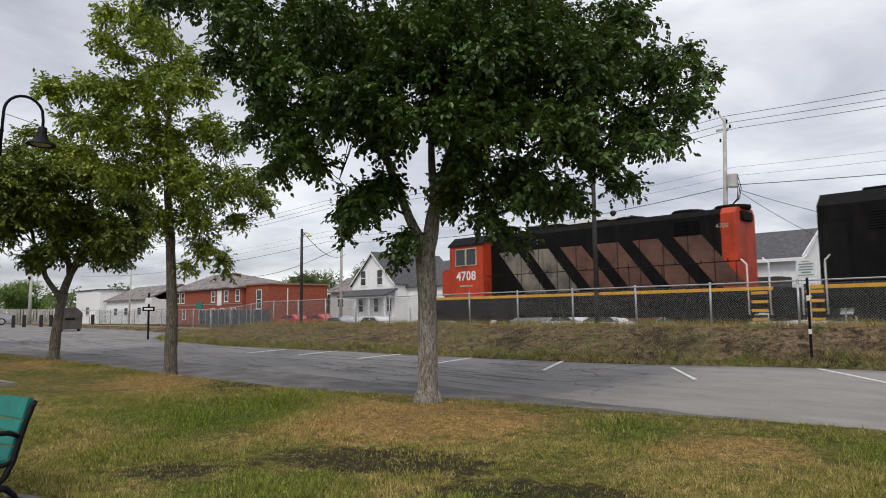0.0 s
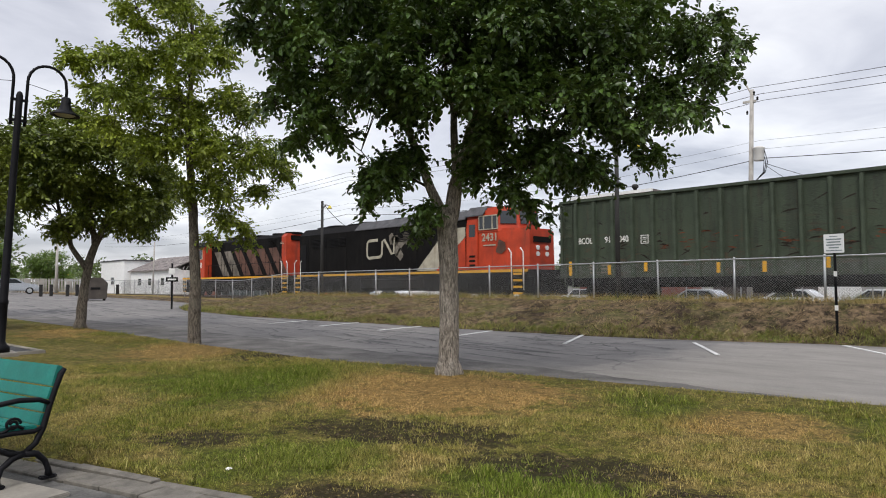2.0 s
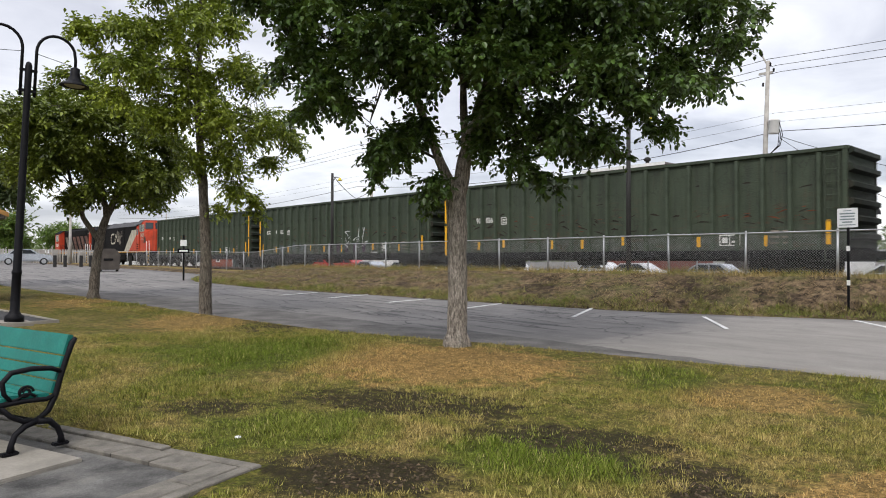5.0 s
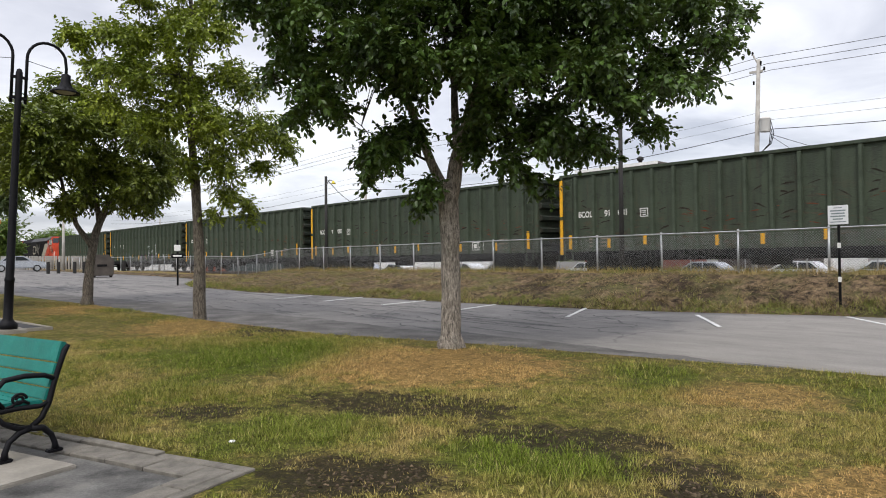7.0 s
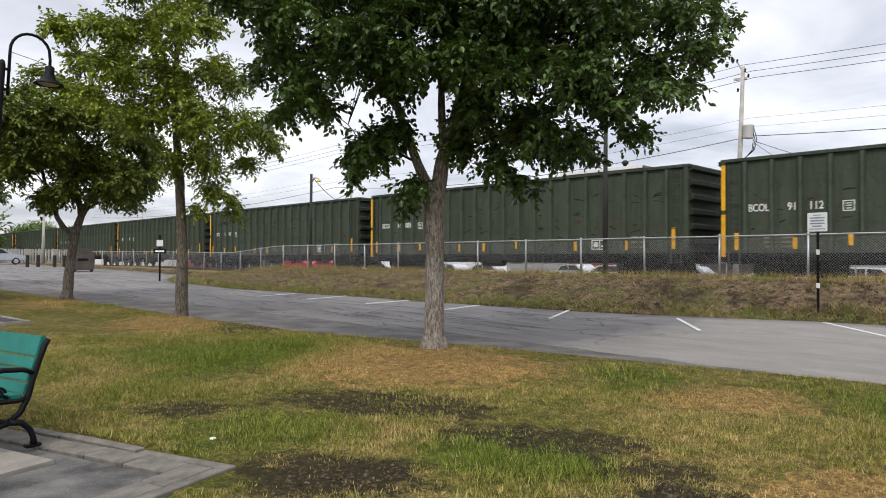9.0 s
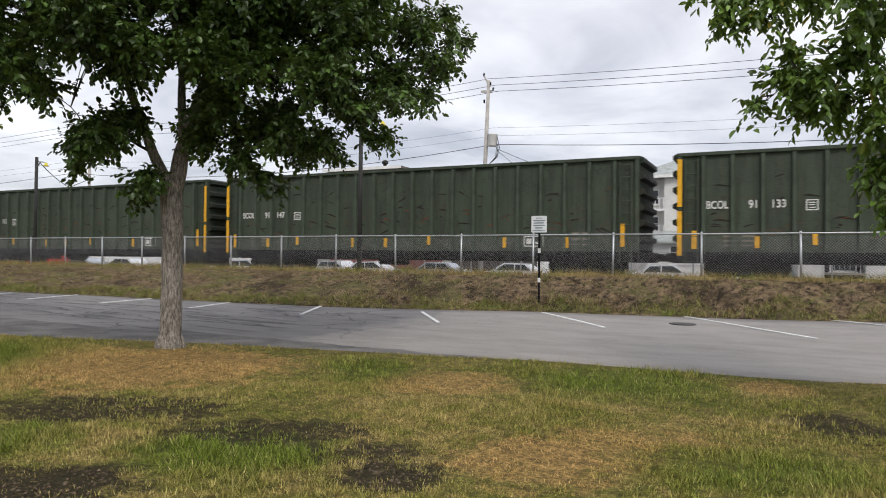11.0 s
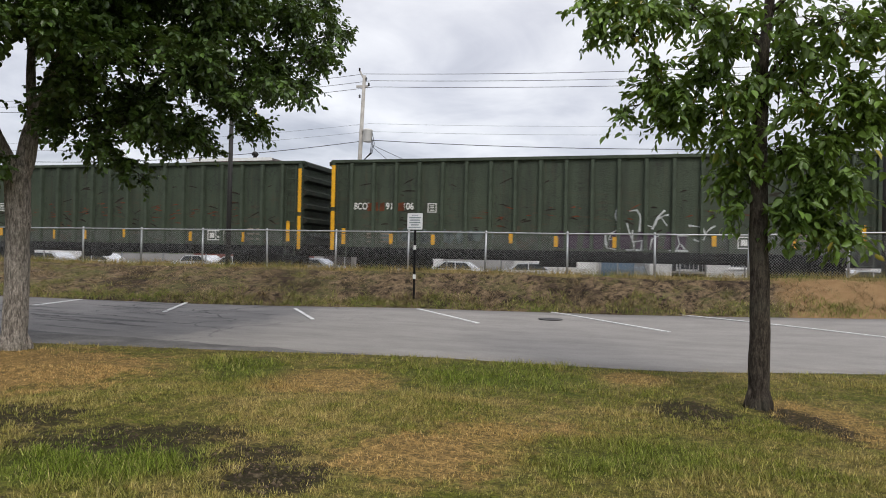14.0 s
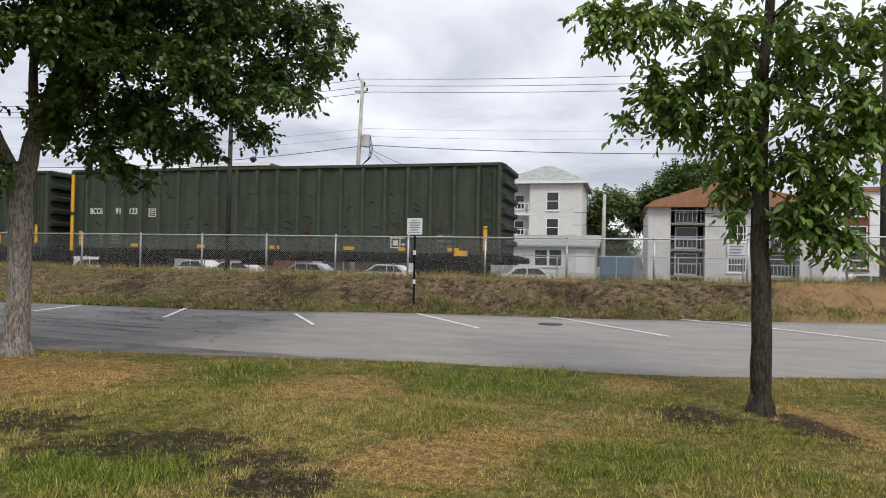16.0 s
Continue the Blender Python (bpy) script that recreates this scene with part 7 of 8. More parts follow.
def build_lines():
    street_light(-13.0, 20.55, 1.0, 5.6, True, "dark street lamp pole with yellow hood behind the fence")
    street_light(-31.2, 20.55, 1.0, 5.1, True, "dark street lamp pole with yellow hood behind the fence")
    s = street_light(7.3, 22.0, 0.9, 7.2, False, "dark blue-black lamp pole behind the fence")
    utility_pole(-16.5, 40, 0.0, 12.8, 2.2, True, "weathered utility pole with transformer and insulators")
    utility_pole(-56.5, 42, 0.0, 12.0, 1.0, False, "tall weathered wooden utility pole")
    utility_pole(36, 40, 0.0, 12.2, 0, True, "weathered utility pole with transformer and insulators")
    utility_pole(-1.3, 48, 0.0, 6.3, 0.6, False, "short weathered wooden pole beside the houses")
    utility_pole(-123, 46, 0.0, 9.5, 3.5, False, "leaning grey wooden pole by the white buildings")
    utility_pole(-77, 19.2, 1.0, 5.0, 0.5, False, "short dark pole by the parking")
    tops = ((-0.35, 12.9, 0.025), (0.12, 12.45, 0.025), (0.3, 12.05, 0.025), (0.0, 9.75, 0.012), (0.0, 9.25, 0.012), (0.1, 8.70, 0.034))
    for (xa, xb) in ((-56.5, -16.1), (-16.1, 36), (-130, -56.5), (36, 110)):
        for dx, z, r in tops:
            wire("overhead_cable", (xa + dx + 0.45, 40.0, z), (xb + dx + 0.45, 40.0, z), 1.05 if r > 0.03 else 0.75, r * 0.6, "thin dark overhead cable between poles")
    wire("service_cable", (-15.4, 40, 8.4), (-8.5, 52, 6.2), 0.3, 0.016, "thin dark overhead cable between poles")
    wire("service_cable", (-15.4, 40, 8.3), (-10.5, 42, 4.6), 0.2, 0.015, "thin dark overhead cable between poles")
    wire("service_cable", (-55.6, 42, 8.6), (-90, 50, 7.0), 0.8, 0.03, "thin dark overhead cable between poles")
    wire("service_cable", (-55.6, 42, 7.6), (-31.1, 20.6, 5.9), 0.8, 0.02, "thin dark overhead cable between poles")
    wire("service_cable", (-3.8, 56, 5.6), (30, 52, 6.0), 0.3, 0.02, "thin dark overhead cable between poles")
    wire("service_cable", (-3.8, 56, 4.6), (30, 52, 5.0), 0.3, 0.02, "thin dark overhead cable between poles")


# ---- houses beyond the track ----
def window(parent, x, y, z, w, h, frame_mat=None, cross=True):
    """A sash window in a wall that faces -y; x, z its middle and sill."""
    bm = bmesh.new()
    box(bm, x - w / 2, x + w / 2, y - 0.02, y + 0.05, z, z + h)
    win = part("window", bm, M["glass"], parent, "dark glazed window")
    fm = frame_mat or M["white"]
    bm = bmesh.new()
    t = 0.09
    for q in ((x - w / 2 - t, x - w / 2, z - t, z + h + t), (x + w / 2, x + w / 2 + t, z - t, z + h + t), (x - w / 2, x + w / 2, z - t, z), (x - w / 2, x + w / 2, z + h, z + h + t)):
        box(bm, q[0], q[1], y - 0.07, y + 0.05, q[2], q[3])
    if cross:
        box(bm, x - w / 2, x + w / 2, y - 0.05, y + 0.0, z + h * 0.5 - 0.03, z + h * 0.5 + 0.03)
    part("frame", bm, fm, win)
    bm = bmesh.new()
    box(bm, x - w / 2 - 0.14, x + w / 2 + 0.14, y - 0.13, y + 0.02, z - t - 0.06, z - t)
    part("sill", bm, fm, win)


def walls(parent, x0, x1, y0, y1, z0, z1, mat, lines=0.0):
    bm = bmesh.new()
    box(bm, x0, x1, y0, y1, z0, z1)
    wl_ = part("wall", bm, mat, parent)
    if lines:
        k, z = 0, z0 + lines
        bm = bmesh.new()
        while z < z1:
            slab(bm, [(y0 - 0.018, z - lines + 0.005), (y0 + 0.002, z), (y0 + 0.002, z - lines + 0.005)], x0, x1, "x")
            z += lines
        tagged(part("siding", bm, mat, wl_), kind="stuff")
    return wl_


def gable_front(parent, x0, x1, y0, y1, z0, zr, mat, over=0.3):
    """A gable that faces -y, with its two roof slopes."""
    c = (x0 + x1) / 2
    bm = bmesh.new()
    slab(bm, [(x0, z0), (x1, z0), (c, zr)], y0, y1, "y")
    part("gable", bm, mat, parent)
    for s, xe in ((-1, x0), (1, x1)):
        ze = z0 - over * (zr - z0) / (c - x0)
        bm = bmesh.new()
        slab(bm, [(c, zr + 0.02), (xe + s * over, ze + 0.02), (xe + s * over, ze + 0.16), (c, zr + 0.2)], y0 - over, y1 + over, "y")
        part("roof", bm, M["roof"], parent)
        bm = bmesh.new()
        slab(bm, [(c, zr - 0.12), (xe + s * over, ze - 0.1), (xe + s * over, ze + 0.1), (c, zr + 0.1)], y0 - over - 0.05, y0 - over, "y")
        part("barge_board", bm, M["white"], parent)


def hip_roof(parent, x0, x1, y0, y1, z0, zr, mat, inset, over=0.45, inset_far=None):
    bm = bmesh.new()
    a = [(x0 - over, y0 - over), (x1 + over, y0 - over), (x1 + over, y1 + over), (x0 - over, y1 + over)]
    lo = [bm.verts.new((*p, z0)) for p in a]
    up = [bm.verts.new((*p, z0 + 0.18)) for p in a]
    cy = (y0 + y1) / 2
    r0, r1 = bm.verts.new((x0 + inset, cy, zr)), bm.verts.new((x1 - (inset_far or inset), cy, zr))
    bm.faces.new(lo[::-1])
    for i in range(4):
        bm.faces.new([lo[i], lo[(i + 1) % 4], up[(i + 1) % 4], up[i]])
    bm.faces.new([up[0], up[1], r1, r0]), bm.faces.new([up[1], up[2], r1])
    bm.faces.new([up[2], up[3], r0, r1]), bm.faces.new([up[3], up[0], r0])
    part("roof", bm, mat, parent)


def build_houses():
    G0 = 0.0
    # white gabled house
    h = thing("gabled_house", 0, 0, 0, 0, "white gabled wooden house with dark shingle roof and porch", "house")
    walls(h, -67.5, -59.5, 52, 63, G0, 5.0, M["siding"], 0.2)
    gable_front(h, -67.5, -59.5, 52, 63, 5.0, 8.7, M["siding"])
    walls(h, -59.45, -53.5, 54, 61, G0, 4.4, M["siding"], 0.2)
    bm = bmesh.new()
    slab(bm, [(53.6, 4.4), (57.5, 7.4), (61.4, 4.4), (61.4, 4.55), (57.5, 7.6), (53.6, 4.55)], -62.5, -53.1, "x")
    part("side_roof", bm, M["roof"], h)
    for x in (-65.3, -62.2):
        window(h, x, 52, 4.6 + 0.3, 0.9, 1.7)
    for x in (-65.8, -62.9, -60.5):
        window(h, x, 52, 1.7, 0.8, 1.5)
    window(h, -56.2, 54, 1.8, 1.0, 1.5)
    bm = bmesh.new()
    slab(bm, [(50.0, 3.6), (52.0, 4.35), (52.0, 4.2), (50.0, 3.4)], -68.0, -59.0, "x")
    part("porch_roof", bm, M["roof"], h)
    for x in (-67.6, -64.9, -62.2, -59.4):
        bm = bmesh.new()
        box(bm, x - 0.1, x + 0.1, 50.2, 50.4, G0, 3.45)
        part("porch_post", bm, M["white"], h)
    bm = bmesh.new()
    box(bm, -67.8, -59.2, 50.2, 52, G0, 1.2)
    part("porch_floor", bm, M["siding"], h)
    # old brick house with a patchy hip roof
    h = thing("brick_house", 0, 0, 0, 0, "red brick house with patchy old hip roof", "house")
    walls(h, -115.5, -91, 50, 62, G0, 5.5, M["brick"])
    hip_roof(h, -115.5, -91, 50, 62, 5.5, 8.5, M["roof_old"], 3.5, 0.45, 13.5)
    for x in (-114.2, -112.4, -110.6, -99.9, -95.75, -92.3):
        window(h, x, 50, 3.6, 1.0, 1.6)
    for x in (-110, -104, -100, -97, -93.5):
        window(h, x, 50, 1.0, 1.1, 1.5)
    bm = bmesh.new()
    box(bm, -98.5, -97.2, 49.9, 50.05, 3.0, 5.3)
    part("door", bm, M["white"], h)
    bm = bmesh.new()
    box(bm, -105.5, -103.4, 49.85, 49.98, 2.5, 3.6)
    part("sign_panel", bm, M["teal"], h, "plain green sign panel")
    bm = bmesh.new()
    box(bm, -115.5, -91, 49.93, 50.0, 3.15, 3.3)
    part("string_course", bm, M["concrete"], h)
    bm = bmesh.new()
    box(bm, -103.2, -102.3, 55, 55.9, 6.4, 8.3)
    part("chimney", bm, M["brick"], h)
    h = thing("brick_hall", 0, 0, 0, 0, "flat-roofed red brick hall with tall window", "building")
    walls(h, -90.9, -84.7, 50.5, 60.5, G0, 5.75, M["brick"])
    bm = bmesh.new()
    box(bm, -90.9, -84.5, 50.3, 60.7, 5.75, 5.95)
    part("parapet", bm, M["roof_brown"], h)
    window(h, -87.1, 50.5, 2.4, 1.3, 2.6)
    bm = bmesh.new()
    tube(bm, [(-84.62, 53.6, 0), (-84.62, 53.6, 5.2)], 0.09, 8)
    part("drain_pipe", bm, M["siding_grey"], h, "pale drain pipe")
    h = thing("grey_bungalow", 0, 0, 0, 0, "pale grey bungalow with brown shingle roof", "house")
    walls(h, -97, -86, 70, 78, G0, 5.2, M["siding_grey"], 0.25)
    bm = bmesh.new()
    slab(bm, [(69.4, 5.0), (74, 7.6), (78.6, 5.0), (78.6, 5.2), (74, 7.8), (69.4, 5.2)], -97.5, -85.5, "x")
    part("roof", bm, M["roof_old"], h)
    for x in (-94, -89):
        window(h, x, 70, 2.6, 1.6, 1.4)
    f = thing("screen_fence", 0, 0, 0, 0, "dark grey-green screening fence before the brick house", "fence")
    for k in range(10):
        bm = bmesh.new()
        box(bm, -94 + k * 1.9, -92.14 + k * 1.9, 45, 45.04, 0.1, 2.15)
        part("screen_panel", bm, M["car_blue_dull"], f)
        bm = bmesh.new()
        box(bm, -94.1 + k * 1.9, -94.0 + k * 1.9, 44.94, 45.04, 0.0, 2.3)
        part("post", bm, M["steel"], f)
    # low white sheds
    h = thing("white_shed", 0, 0, 0, 0, "low white industrial shed with flat front", "building")
    walls(h, -151, -137.6, 46, 62, G0, 6.6, M["siding"])
    bm = bmesh.new()
    box(bm, -151.3, -137.3, 45.8, 62.2, 6.6, 6.8)
    part("roof", bm, M["roof"], h)
    window(h, -144, 46, 2.0, 2.0, 1.4)
    h = thing("gabled_shed", 0, 0, 0, 0, "white shed with grey shingle gable roof", "building")
    walls(h, -136.8, -117, 47, 58, G0, 4.4, M["siding"])
    bm = bmesh.new()
    slab(bm, [(46.5, 4.3), (52.5, 6.9), (58.5, 4.3), (58.5, 4.5), (52.5, 7.15), (46.5, 4.5)], -137.1, -116.6, "x")
    part("roof", bm, M["roof_old"], h)
    for x in (-132, -127, -121):
        window(h, x, 47, 1.8, 1.6, 1.2)
    # maroon house and dark-roofed white house
    h = thing("maroon_house", 0, 0, 0, 0, "brown-maroon clad house with white eaves and roof vent", "house")
    walls(h, -36.6, -29.4, 52, 61, G0, 9.3, M["maroon"], 0.25)
    hip_roof(h, -36.6, -29.4, 52, 61, 9.3, 10.3, M["roof_old"], 3.1, 0.5)
    bm = bmesh.new()
    box(bm, -37.15, -28.85, 51.42, 51.5, 9.25, 9.51)
    part("fascia", bm, M["white"], h, "white eaves board")
    bm = bmesh.new()
    lathe(bm, [(0.16, 9.5), (0.16, 9.95), (0.28, 10.0), (0.30, 10.15), (0.2, 10.3), (0.05, 10.35)], 12, (-31.6, 53.4, 0))
    part("roof_vent", bm, M["dark_pole"], h, "dark round roof vent", True)
    for x, z in ((-34.8, 6.6), (-31.4, 6.6), (-34.8, 3.4), (-31.4, 3.4)):
        window(h, x, 52, z, 1.5, 1.6)
    h = thing("white_cottage", 0, 0, 0, 0, "white gabled cottage with dark shingle roof", "house")
    walls(h, -24.0, -16.3, 53, 61, G0, 5.2, M["siding"], 0.2)
    bm = bmesh.new()
    slab(bm, [(52.5, 4.95), (57, 7.35), (61.5, 4.95), (61.5, 5.15), (57, 7.55), (52.5, 5.15)], -24.4, -16.0, "x")
    part("roof", bm, M["roof"], h)
    bm = bmesh.new()
    slab(bm, [(53, 5.2), (57, 7.34), (61, 5.2)], -16.6, -16.3, "x")
    part("gable", bm, M["siding"], h)
    bm = bmesh.new()
    slab(bm, [(52.45, 4.8), (57, 7.25), (57, 7.6), (52.45, 5.2)], -16.0, -15.94, "x")
    part("barge_board", bm, M["white"], h)
    bm = bmesh.new()
    box(bm, -24.4, -16.0, 52.4, 52.5, 4.85, 5.1)
    part("eaves_board", bm, M["white"], h)
    bm = bmesh.new()
    box(bm, -23.4, -16.9, 50.4, 52.9, 0.0, 3.7)
    part("porch", bm, M["roof_brown_dark"], h, "dark brown porch")
    window(h, -21.5, 50.4, 1.5, 0.9, 1.3)
    # grey three-storey house
    h = thing("three_storey_house", 0, 0, 0, 0, "pale grey three-storey clapboard house with balconies", "house")
    walls(h, -8.3, -3.6, 62, 72, G0, 8.7, M["siding_grey"], 0.16)
    walls(h, -10.8, -8.35, 63.2, 72, G0, 8.7, M["siding_grey"], 0.16)
    hip_roof(h, -10.8, -3.6, 62, 72, 8.7, 11.0, M["roof_pale"], 3.2)
    bm = bmesh.new()
    box(bm, -11.3, -3.1, 61.5, 61.56, 8.66, 8.92)
    part("fascia", bm, M["white"], h)
    for z in (3.9, 6.3):
        window(h, -6.2, 62, z, 1.0, 1.55)
        window(h, -9.4, 63.2, z + 0.2, 0.8, 1.2)
        bm = bmesh.new()
        box(bm, -10.9, -8.3, 61.9, 63.2, z - 0.5, z - 0.35)
        bal = part("balcony", bm, M["white"], h)
        for k in range(8):
            bm = bmesh.new()
            box(bm, -10.85 + k * 0.35, -10.80 + k * 0.35, 61.92, 61.97, z - 0.35, z + 0.55)
            part("baluster", bm, M["white"], bal)
        bm = bmesh.new()
        box(bm, -10.9, -8.3, 61.9, 61.98, z + 0.55, z + 0.63)
        part("handrail", bm, M["white"], bal)
    walls(h, -9.0, -2.2, 57, 62, G0, 3.0, M["siding_grey"], 0.16)
    bm = bmesh.new()
    slab(bm, [(56.5, 2.95), (62, 4.0), (62, 3.85), (56.5, 2.8)], -9.4, -1.8, "x")
    part("porch_roof", bm, M["roof_pale"], h)
    for x in (-6.6, -5.4):
        window(h, x, 57, 1.25, 1.0, 1.3)
    bm = bmesh.new()
    box(bm, -3.7, -2.7, 56.92, 57.02, 0.7, 2.7)
    part("door", bm, M["white"], h)
    # grey clad flats with a brown gable and recessed balconies
    h = thing("clad_flats", 0, 0, 0, 0, "grey clad apartment house with brown gable and balconies", "building")
    walls(h, 1.9, 3.55, 55, 70, G0, 6.2, M["siding_grey"])
    walls(h, 6.05, 10.6, 55, 70, G0, 6.2, M["siding_grey"])
    # recess back walls are near black: their shade is put into the colour
    walls(h, 3.55, 6.05, 56.4, 70, G0, 6.2, M["grime_and_shade"])
    walls(h, 10.6, 12.6, 56.4, 70, G0, 6.2, M["grime_and_shade"])
    walls(h, 12.6, 14.2, 55, 70, G0, 6.2, M["siding_grey"])
    bm = bmesh.new()
    for k in range(60):
        x = 1.95 + k * 0.205
        if not (3.5 < x < 6.05 or 10.55 < x < 12.6):
            box(bm, x, x + 0.05, 54.96, 55.0, G0, 6.2)
    tagged(part("cladding_ribs", bm, M["siding_grey"], h), kind="stuff")
    bm = bmesh.new()
    slab(bm, [(1.6, 5.95), (2.2, 6.4), (7.2, 7.9), (14.6, 6.2), (14.6, 5.9)], 54.4, 71, "y")
    part("roof", bm, M["roof_brown"], h, "brown shingled gable roof")
    for x0, x1 in ((3.55, 6.05), (10.6, 12.6)):
        for z in (0.7, 2.75, 4.75):
            bm = bmesh.new()
            box(bm, x0, x1, 54.9, 56.4, z - 0.15, z)
            bal = part("balcony", bm, M["concrete"], h)
            n = 9
            for k in range(n):
                bm = bmesh.new()
                xx = x0 + (x1 - x0) * k / (n - 1)
                box(bm, xx - 0.02, xx + 0.02, 54.92, 54.96, z, z + 0.9)
                part("baluster", bm, M["steel"], bal)
            bm = bmesh.new()
            box(bm, x0, x1, 54.9, 54.98, z + 0.9, z + 0.97)
            part("handrail", bm, M["steel"], bal)
            window(h, (x0 + x1) / 2, 56.4, z + 0.15, 1.5, 1.5)
    for z in (1.1, 3.4):
        window(h, 8.3, 55, z, 1.2, 1.05, M["siding"])
    bm = bmesh.new()
    box(bm, 7.6, 8.9, 54.85, 54.93, 2.35, 3.15)
    sg = part("banner", bm, M["signface"], h, "white banner with unreadable print")
    for k in range(3):
        bm = bmesh.new()
        box(bm, 7.75, 8.75 - 0.1 * k, 54.83, 54.86, 2.92 - k * 0.23, 3.04 - k * 0.23)
        part("print_bar", bm, M["ink"], sg)
    # red and white apartment house
    h = thing("apartment_house", 0, 0, 0, 0, "cream apartment house with red window bays", "building")
    walls(h, 17.5, 33, 68, 80, G0, 8.4, M["siding"])
    bm = bmesh.new()
    box(bm, 17.2, 33.3, 67.7, 80.3, 8.4, 8.75)
    part("roof", bm, M["roof_brown"], h)
    for x in (20.2, 24.5, 28.8):
        bm = bmesh.new()
        box(bm, x - 0.9, x + 0.9, 67.85, 68.0, 1.2, 8.0)
        part("red_bay", bm, M["maroon"], h, "red painted window bay")
        for z in (1.6, 3.9, 6.2):
            window(h, x, 67.85, z, 1.3, 1.3)


def build_cars():
    def car(x, y, rz, paint, label, tall=0.0, boxy=False):
        c = thing("parked_car", x, y, land_z(x, y), rz, label, "car", "parked cars")
        if y < 20:
            c.location.z = road_z(x, y) + 0.02
        bm = bmesh.new()
        if boxy:
            prof = [(-2.3, 0.35), (-2.35, 0.9), (-2.2, 1.75 + tall), (1.0, 1.8 + tall), (1.55, 1.1), (2.3, 0.95), (2.4, 0.5), (2.3, 0.3)]
        else:
            prof = [(-2.15, 0.32), (-2.2, 0.75), (-2.05, 0.95), (-1.45, 1.02), (-0.95, 1.38), (0.35, 1.42), (1.05, 1.0), (1.95, 0.86), (2.2, 0.65), (2.15, 0.3)]
        slab(bm, prof, -0.86, 0.86, "y")
        bmesh.ops.bevel(bm, geom=[e for e in bm.edges if abs(e.verts[0].co.y - e.verts[1].co.y) < 1e-4], offset=0.09, segments=2, affect="EDGES")
        part("body", bm, paint, c)
        for s in (-1, 1):
            for q in (((-1.25, 1.0), (-0.9, 1.32), (-0.35, 1.34), (-0.35, 1.0)), ((-0.28, 1.0), (-0.28, 1.34), (0.3, 1.35), (0.8, 1.0))) if not boxy else (((-2.0, 1.1), (-1.95, 1.6 + tall), (0.9, 1.65 + tall), (1.3, 1.1)),):
                bm = bmesh.new()
                slab(bm, list(q), s * 0.85, s * 0.872, "y")
                part("side_window", bm, M["glass"], c)
            for xw in (-1.35, 1.38):
                wh = new("wheel")
                wh.parent = c
                wh.matrix_basis = pose(xw, s * 0.78, 0.31, 90, 0, 0)
                bm = bmesh.new()
                lathe(bm, [(0.2, -0.1), (0.29, -0.1), (0.31, -0.07), (0.31, 0.07), (0.29, 0.1), (0.2, 0.1)], 18)
                part("tyre", bm, M["tyre"], wh, "", True)
                bm = bmesh.new()
                lathe(bm, [(0.04, -0.108), (0.19, -0.102), (0.2, 0.102), (0.04, 0.108)], 12)
                part("rim", bm, M["steel"], wh)
        for s in (-0.6, 0.6):
            bm = bmesh.new()
            box(bm, 2.08, 2.2, s - 0.18, s + 0.18, 0.62, 0.76)
            part("headlight", bm, M["white"], c)
            bm = bmesh.new()
            box(bm, -2.2, -2.1, s - 0.16, s + 0.16, 0.72, 0.88)
            part("tail_light", bm, M["car_red"], c)
        return c
    car(-71.5, 14.2, 80, M["car_silver"], "silver hatchback parked at the road's end")
    car(-57, 40, 12, M["car_red"], "red pickup parked before the houses", 0, False)
    car(-62.5, 40.5, 8, M["car_red"], "red car parked before the houses", 0, False)
    car(0.1, 40, 80, M["car_blue"], "blue-grey van parked beside the house", 0.1, True)
    rnd = random.Random(3)
    for k, x in enumerate((-50, -44.5, -38, -32, -27, -22.5, -18, -13.5, -9.5, -5, 11.5, 14.5, 19)):
        paint = M["car_white"] if k % 6 else M["car_silver"]
        car(x, 36 + rnd.uniform(0, 4), rnd.choice((8, -5, 185)), paint, "white car parked beyond the track" if k % 6 else "silver car parked beyond the track").location.z -= 0.25


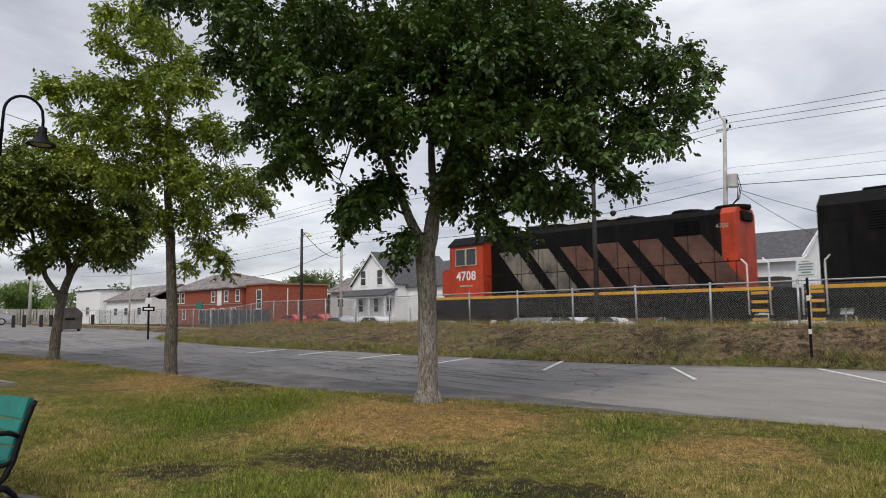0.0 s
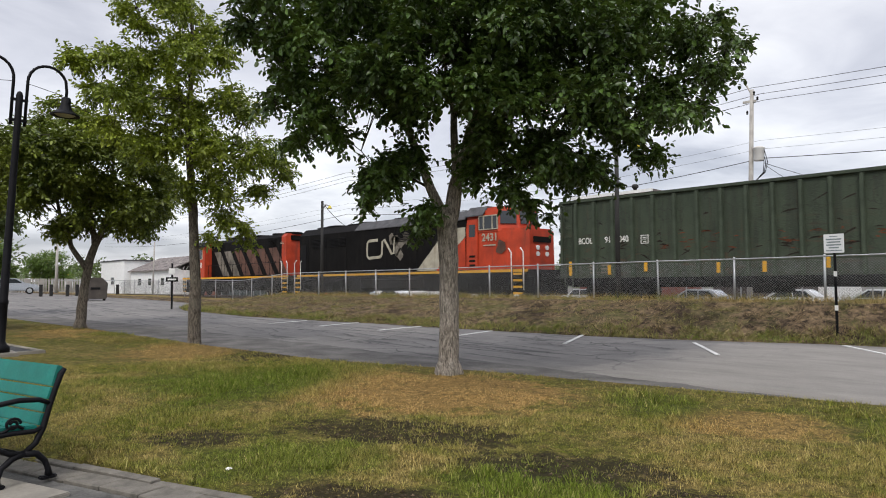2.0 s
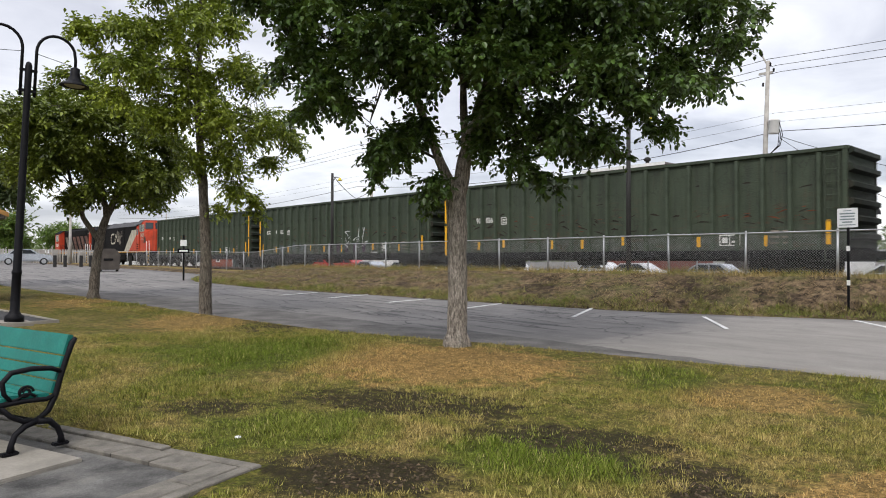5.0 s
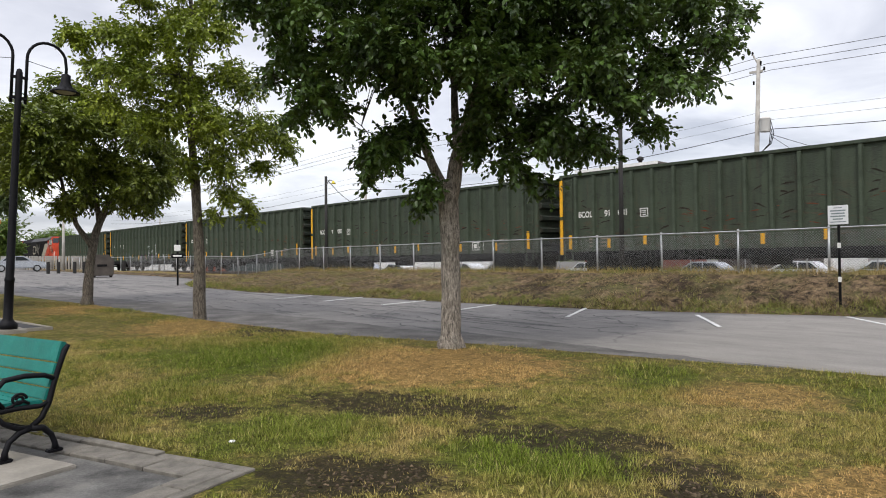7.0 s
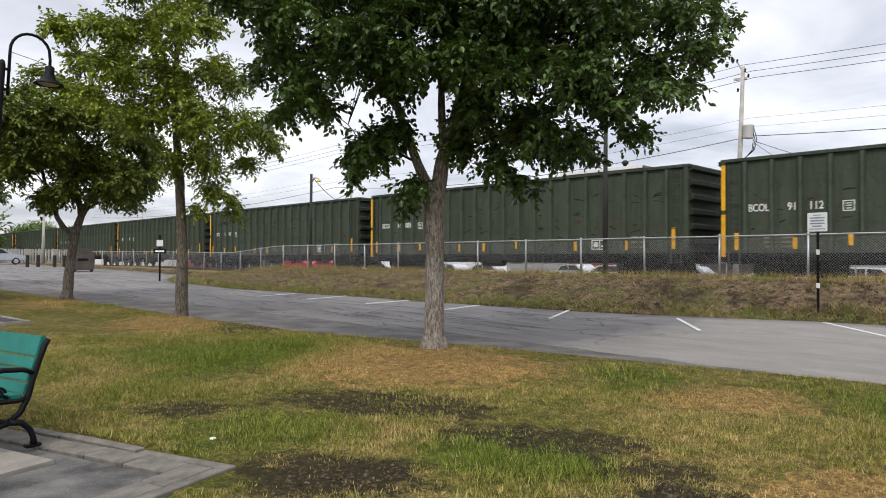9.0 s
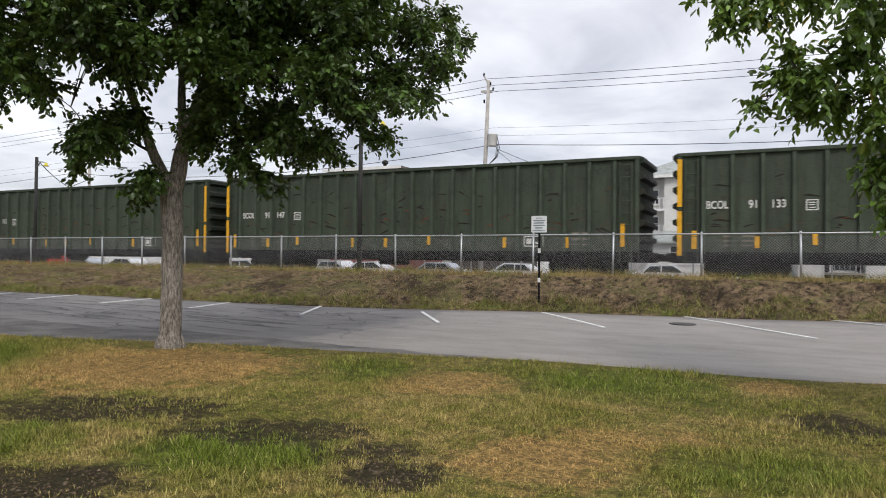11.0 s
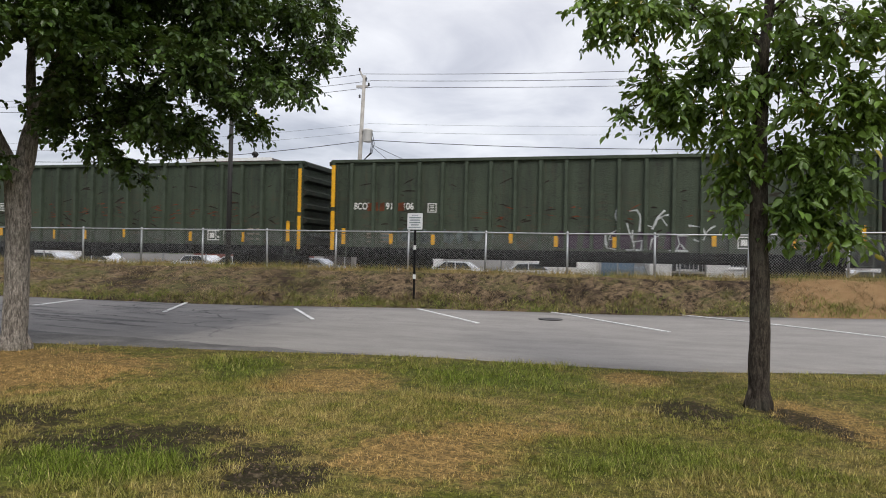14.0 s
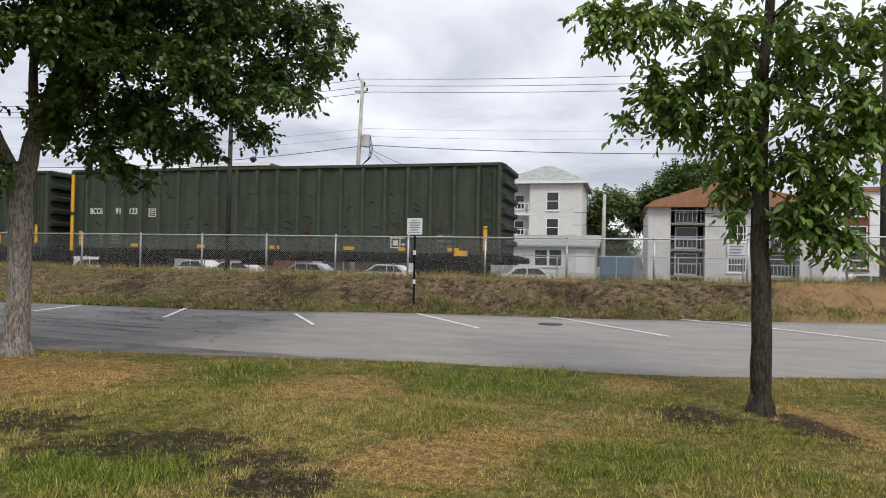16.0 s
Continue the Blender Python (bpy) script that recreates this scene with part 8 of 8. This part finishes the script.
def build_bin_and_bollards():
    b = thing("refuse_bin", -48.1, 14.3, road_z(-48.1, 14.3), 72, "dark brown refuse container with sloping lid", "container")
    bm = bmesh.new()
    slab(bm, [(-0.65, 0.12), (-0.7, 1.15), (-0.35, 1.5), (0.35, 1.5), (0.7, 1.15), (0.65, 0.12)], -0.6, 0.6, "y")
    bmesh.ops.bevel(bm, geom=bm.edges[:], offset=0.03, segments=2, affect="EDGES")
    part("body", bm, M["bin"], b)
    bm = bmesh.new()
    box(bm, -0.28, 0.28, -0.64, -0.6, 0.72, 0.86, 0.01)
    part("hatch", bm, M["black"], b)
    for x in (-0.5, 0.5):
        bm = bmesh.new()
        box(bm, x - 0.08, x + 0.08, -0.5, 0.5, 0, 0.12)
        part("skid", bm, M["grime_and_shade"], b)
    for k in range(7):
        x, y = -60.5 - 0.9 * (k % 2), 14.0 + k * 0.95
        p = thing("bollard", x, y, road_z(x, y), 0, "short black wooden bollard", "bollard", "bollards at the road's end")
        bm = bmesh.new()
        box(bm, -0.11, 0.11, -0.11, 0.11, -0.2, 0.95, 0.02)
        part("post", bm, M["dark_pole"], p)
    s = thing("lane_sign", -33.6, 13.45, land_z(-33.6, 13.6), 60, "black post with small black and white lane sign", "sign")
    bm = bmesh.new()
    box(bm, -0.04, 0.04, -0.04, 0.04, -0.3, 2.4)
    part("post", bm, M["black"], s)
    bm = bmesh.new()
    box(bm, -0.28, 0.28, -0.07, -0.045, 1.5, 1.72, 0.01)
    part("panel", bm, M["black"], s)
    bm = bmesh.new()
    box(bm, -0.2, 0.2, -0.08, -0.068, 1.57, 1.65)
    part("arrow_bar", bm, M["white"], s)
    bm = bmesh.new()
    box(bm, -0.15, 0.15, -0.07, -0.045, 1.85, 2.15, 0.01)
    part("panel", bm, M["white"], s)


def build_litter():
    """A few scraps of paper and fallen leaves on the near lawn."""
    for x, y, s, m, name, label in ((-5.35, 2.55, 0.025, "white", "paper_scrap", "small crumpled white paper scrap on the lawn"), (-3.6, 2.1, 0.02, "white", "paper_scrap", "small crumpled white paper scrap on the lawn"), (-3.9, 1.9, 0.05, "lamp_yellow", "fallen_leaf", "single yellow fallen leaf on bare soil"), (-2.1, 2.0, 0.05, "lamp_yellow", "fallen_leaf", "single yellow fallen leaf on bare soil")):
        bm = bmesh.new()
        bmesh.ops.create_icosphere(bm, subdivisions=2, radius=s)
        for v in bm.verts:
            v.co *= 1 + 0.45 * noise.noise(v.co * 40)
            v.co.z *= 0.4
        ob = mesh_object(name, bm, M[m], None, label)
        ob.location = (x, y, land_z(x, y) + s * 0.3)
        tagged(ob, category="litter")


def build_far_fence():
    """The lower fence beyond the track."""
    f2 = thing("far_fence", label="grey chain-link fence beyond the track", category="fence")
    post = None
    for k in range(28):
        x = -34 + k * 2.6
        if post is None:
            bm = bmesh.new()
            tube(bm, [(0, 0, -0.3), (0, 0, 1.65)], 0.035, 8)
            post = part("post", bm, M["steel"], f2)
            ob = post
        else:
            ob = new("post", post.data)
            ob.parent = f2
        ob.location = (x, 31, 0.2)
    bm = bmesh.new()
    tube(bm, [(-34, 31, 1.82), (0, 31, 1.84), (36.2, 31, 1.82)], 0.022, 6)
    part("top_rail", bm, M["steel"], f2)
    vs, fs = chain_link(31.0, -34, 36, lambda x: 0.2, 1.6, 0.16, 0.003)
    tagged(from_arrays("wire_mesh", vs, fs, M["wire"], f2, "woven wire mesh"), kind="stuff")
    # plank fence at the road's far end
    pf = thing("plank_fence", label="weathered grey plank fence at the road's end", category="fence")
    plank = None
    for k in range(70):
        if plank is None:
            bm = bmesh.new()
            box(bm, -0.02, 0.02, -0.09, 0.09, -0.1, 1.5, 0.006)
            plank = part("plank", bm, M["wood_pole"], pf)
            ob = plank
        else:
            ob = new("plank", plank.data)
            ob.parent = pf
        y = 10.5 + k * 0.21
        ob.matrix_basis = pose(-82 + 0.3 * math.sin(k), y, 0.95, 0, random.uniform(-2, 2), 0)


def build_far_trees():
    """Trees among the houses and the wooded rise behind the town."""
    def round_tree(x, y, w, h, label, seed, leaf="leaf_far", n=7000):
        cl = [(0.25 * w * math.cos(k * 2.4) * (1.6 if k % 2 else 0.8), 0.2 * w * math.sin(k * 2.4), h * (0.35 + 0.5 * ((k * 0.37) % 1)), w * 0.21) for k in range(13)]
        cl += [(0, 0, h * 0.82, w * 0.22)]
        build_tree(label, x, y, 0, [(0, 0, -0.1, 0.2), (0.1, 0, h * 0.2, 0.17), (0.0, 0, h * 0.35, 0.12)], cl, n * 2, 0.34, M["bark_dark"], M[leaf], seed, 0.3, 1)
    round_tree(6.0, 78, 11.5, 13.2, "large round dark green tree behind the flats", 31, "leaf_dark", 30000)
    round_tree(-2.0, 72, 6.0, 9.8, "leafy tree between the houses", 32)
    round_tree(-11, 84, 8, 12.0, "leafy tree behind the grey house", 33)
    round_tree(27, 60, 8, 9.5, "leafy tree by the apartment house", 34)
    round_tree(-98, 80, 8.5, 12.5, "dark conifer-shaped tree behind the brick hall", 35)
    round_tree(-119, 83, 14, 10.0, "leafy tree behind the brick hall", 36)
    round_tree(-109, 72, 9, 9.6, "leafy tree behind the brick house", 37)
    round_tree(-150, 36, 12, 8.5, "round green tree by the white shed", 38, "leaf_fresh")
    round_tree(-108, 19.5, 6, 6.5, "round green bush at the road's end", 39, "leaf_fresh")
    rnd = random.Random(8)
    cl = []
    for k in range(260):
        a = rnd.uniform(20, 178)
        d = rnd.uniform(240, 420)
        rise = 6 + 14 * max(0, noise.noise((a * 0.05, 1, 0)) + 0.25) + (2 if a > 120 else 0)
        cl.append((d * math.cos(radians(a)) * 1.0, d * math.sin(radians(a)) * 0.9 + 10, rnd.uniform(1, rise), rnd.uniform(5, 9)))
    vs, fs = leaf_cloud(cl, 110000, 1.5, 77, 0.2)
    tagged(from_arrays("far_woods", vs, fs, M["leaf_far"]), "distant wooded rise behind the town", "woods", kind="stuff")


# ---- build ----
build_ground()
build_road()
build_track()
build_fence()
build_train()
build_paving()
build_bench()
build_twin_lamp()
build_shelter()
build_sign_post()
build_lines()
build_houses()
build_cars()
build_bin_and_bollards()
build_far_fence()
build_litter()
build_park_trees()
build_far_trees()
build_grass()


def motions():
    """The train rolls along -x at about 16 m/s; all its wheels turn."""
    times = [0, 2, 4, 6, 8, 10, 12, 14, 16]
    for ob, k, shift in TRAIN:
        walk(ob, [(t, pose(gap_x(t, k) + shift, TRACK_Y, RAIL_Z)) for t in times])
        for axle in [o for o in ob.children if o.name.startswith("wheelset")]:
            turns = [(i / FPS, gap_x(i / FPS, 0) / 0.46) for i in range(16 * FPS + 1)]
            place = axle.location.copy()
            walk(axle, [(t, pose(*place, 0, math.degrees(a), 0)) for t, a in turns])


motions()
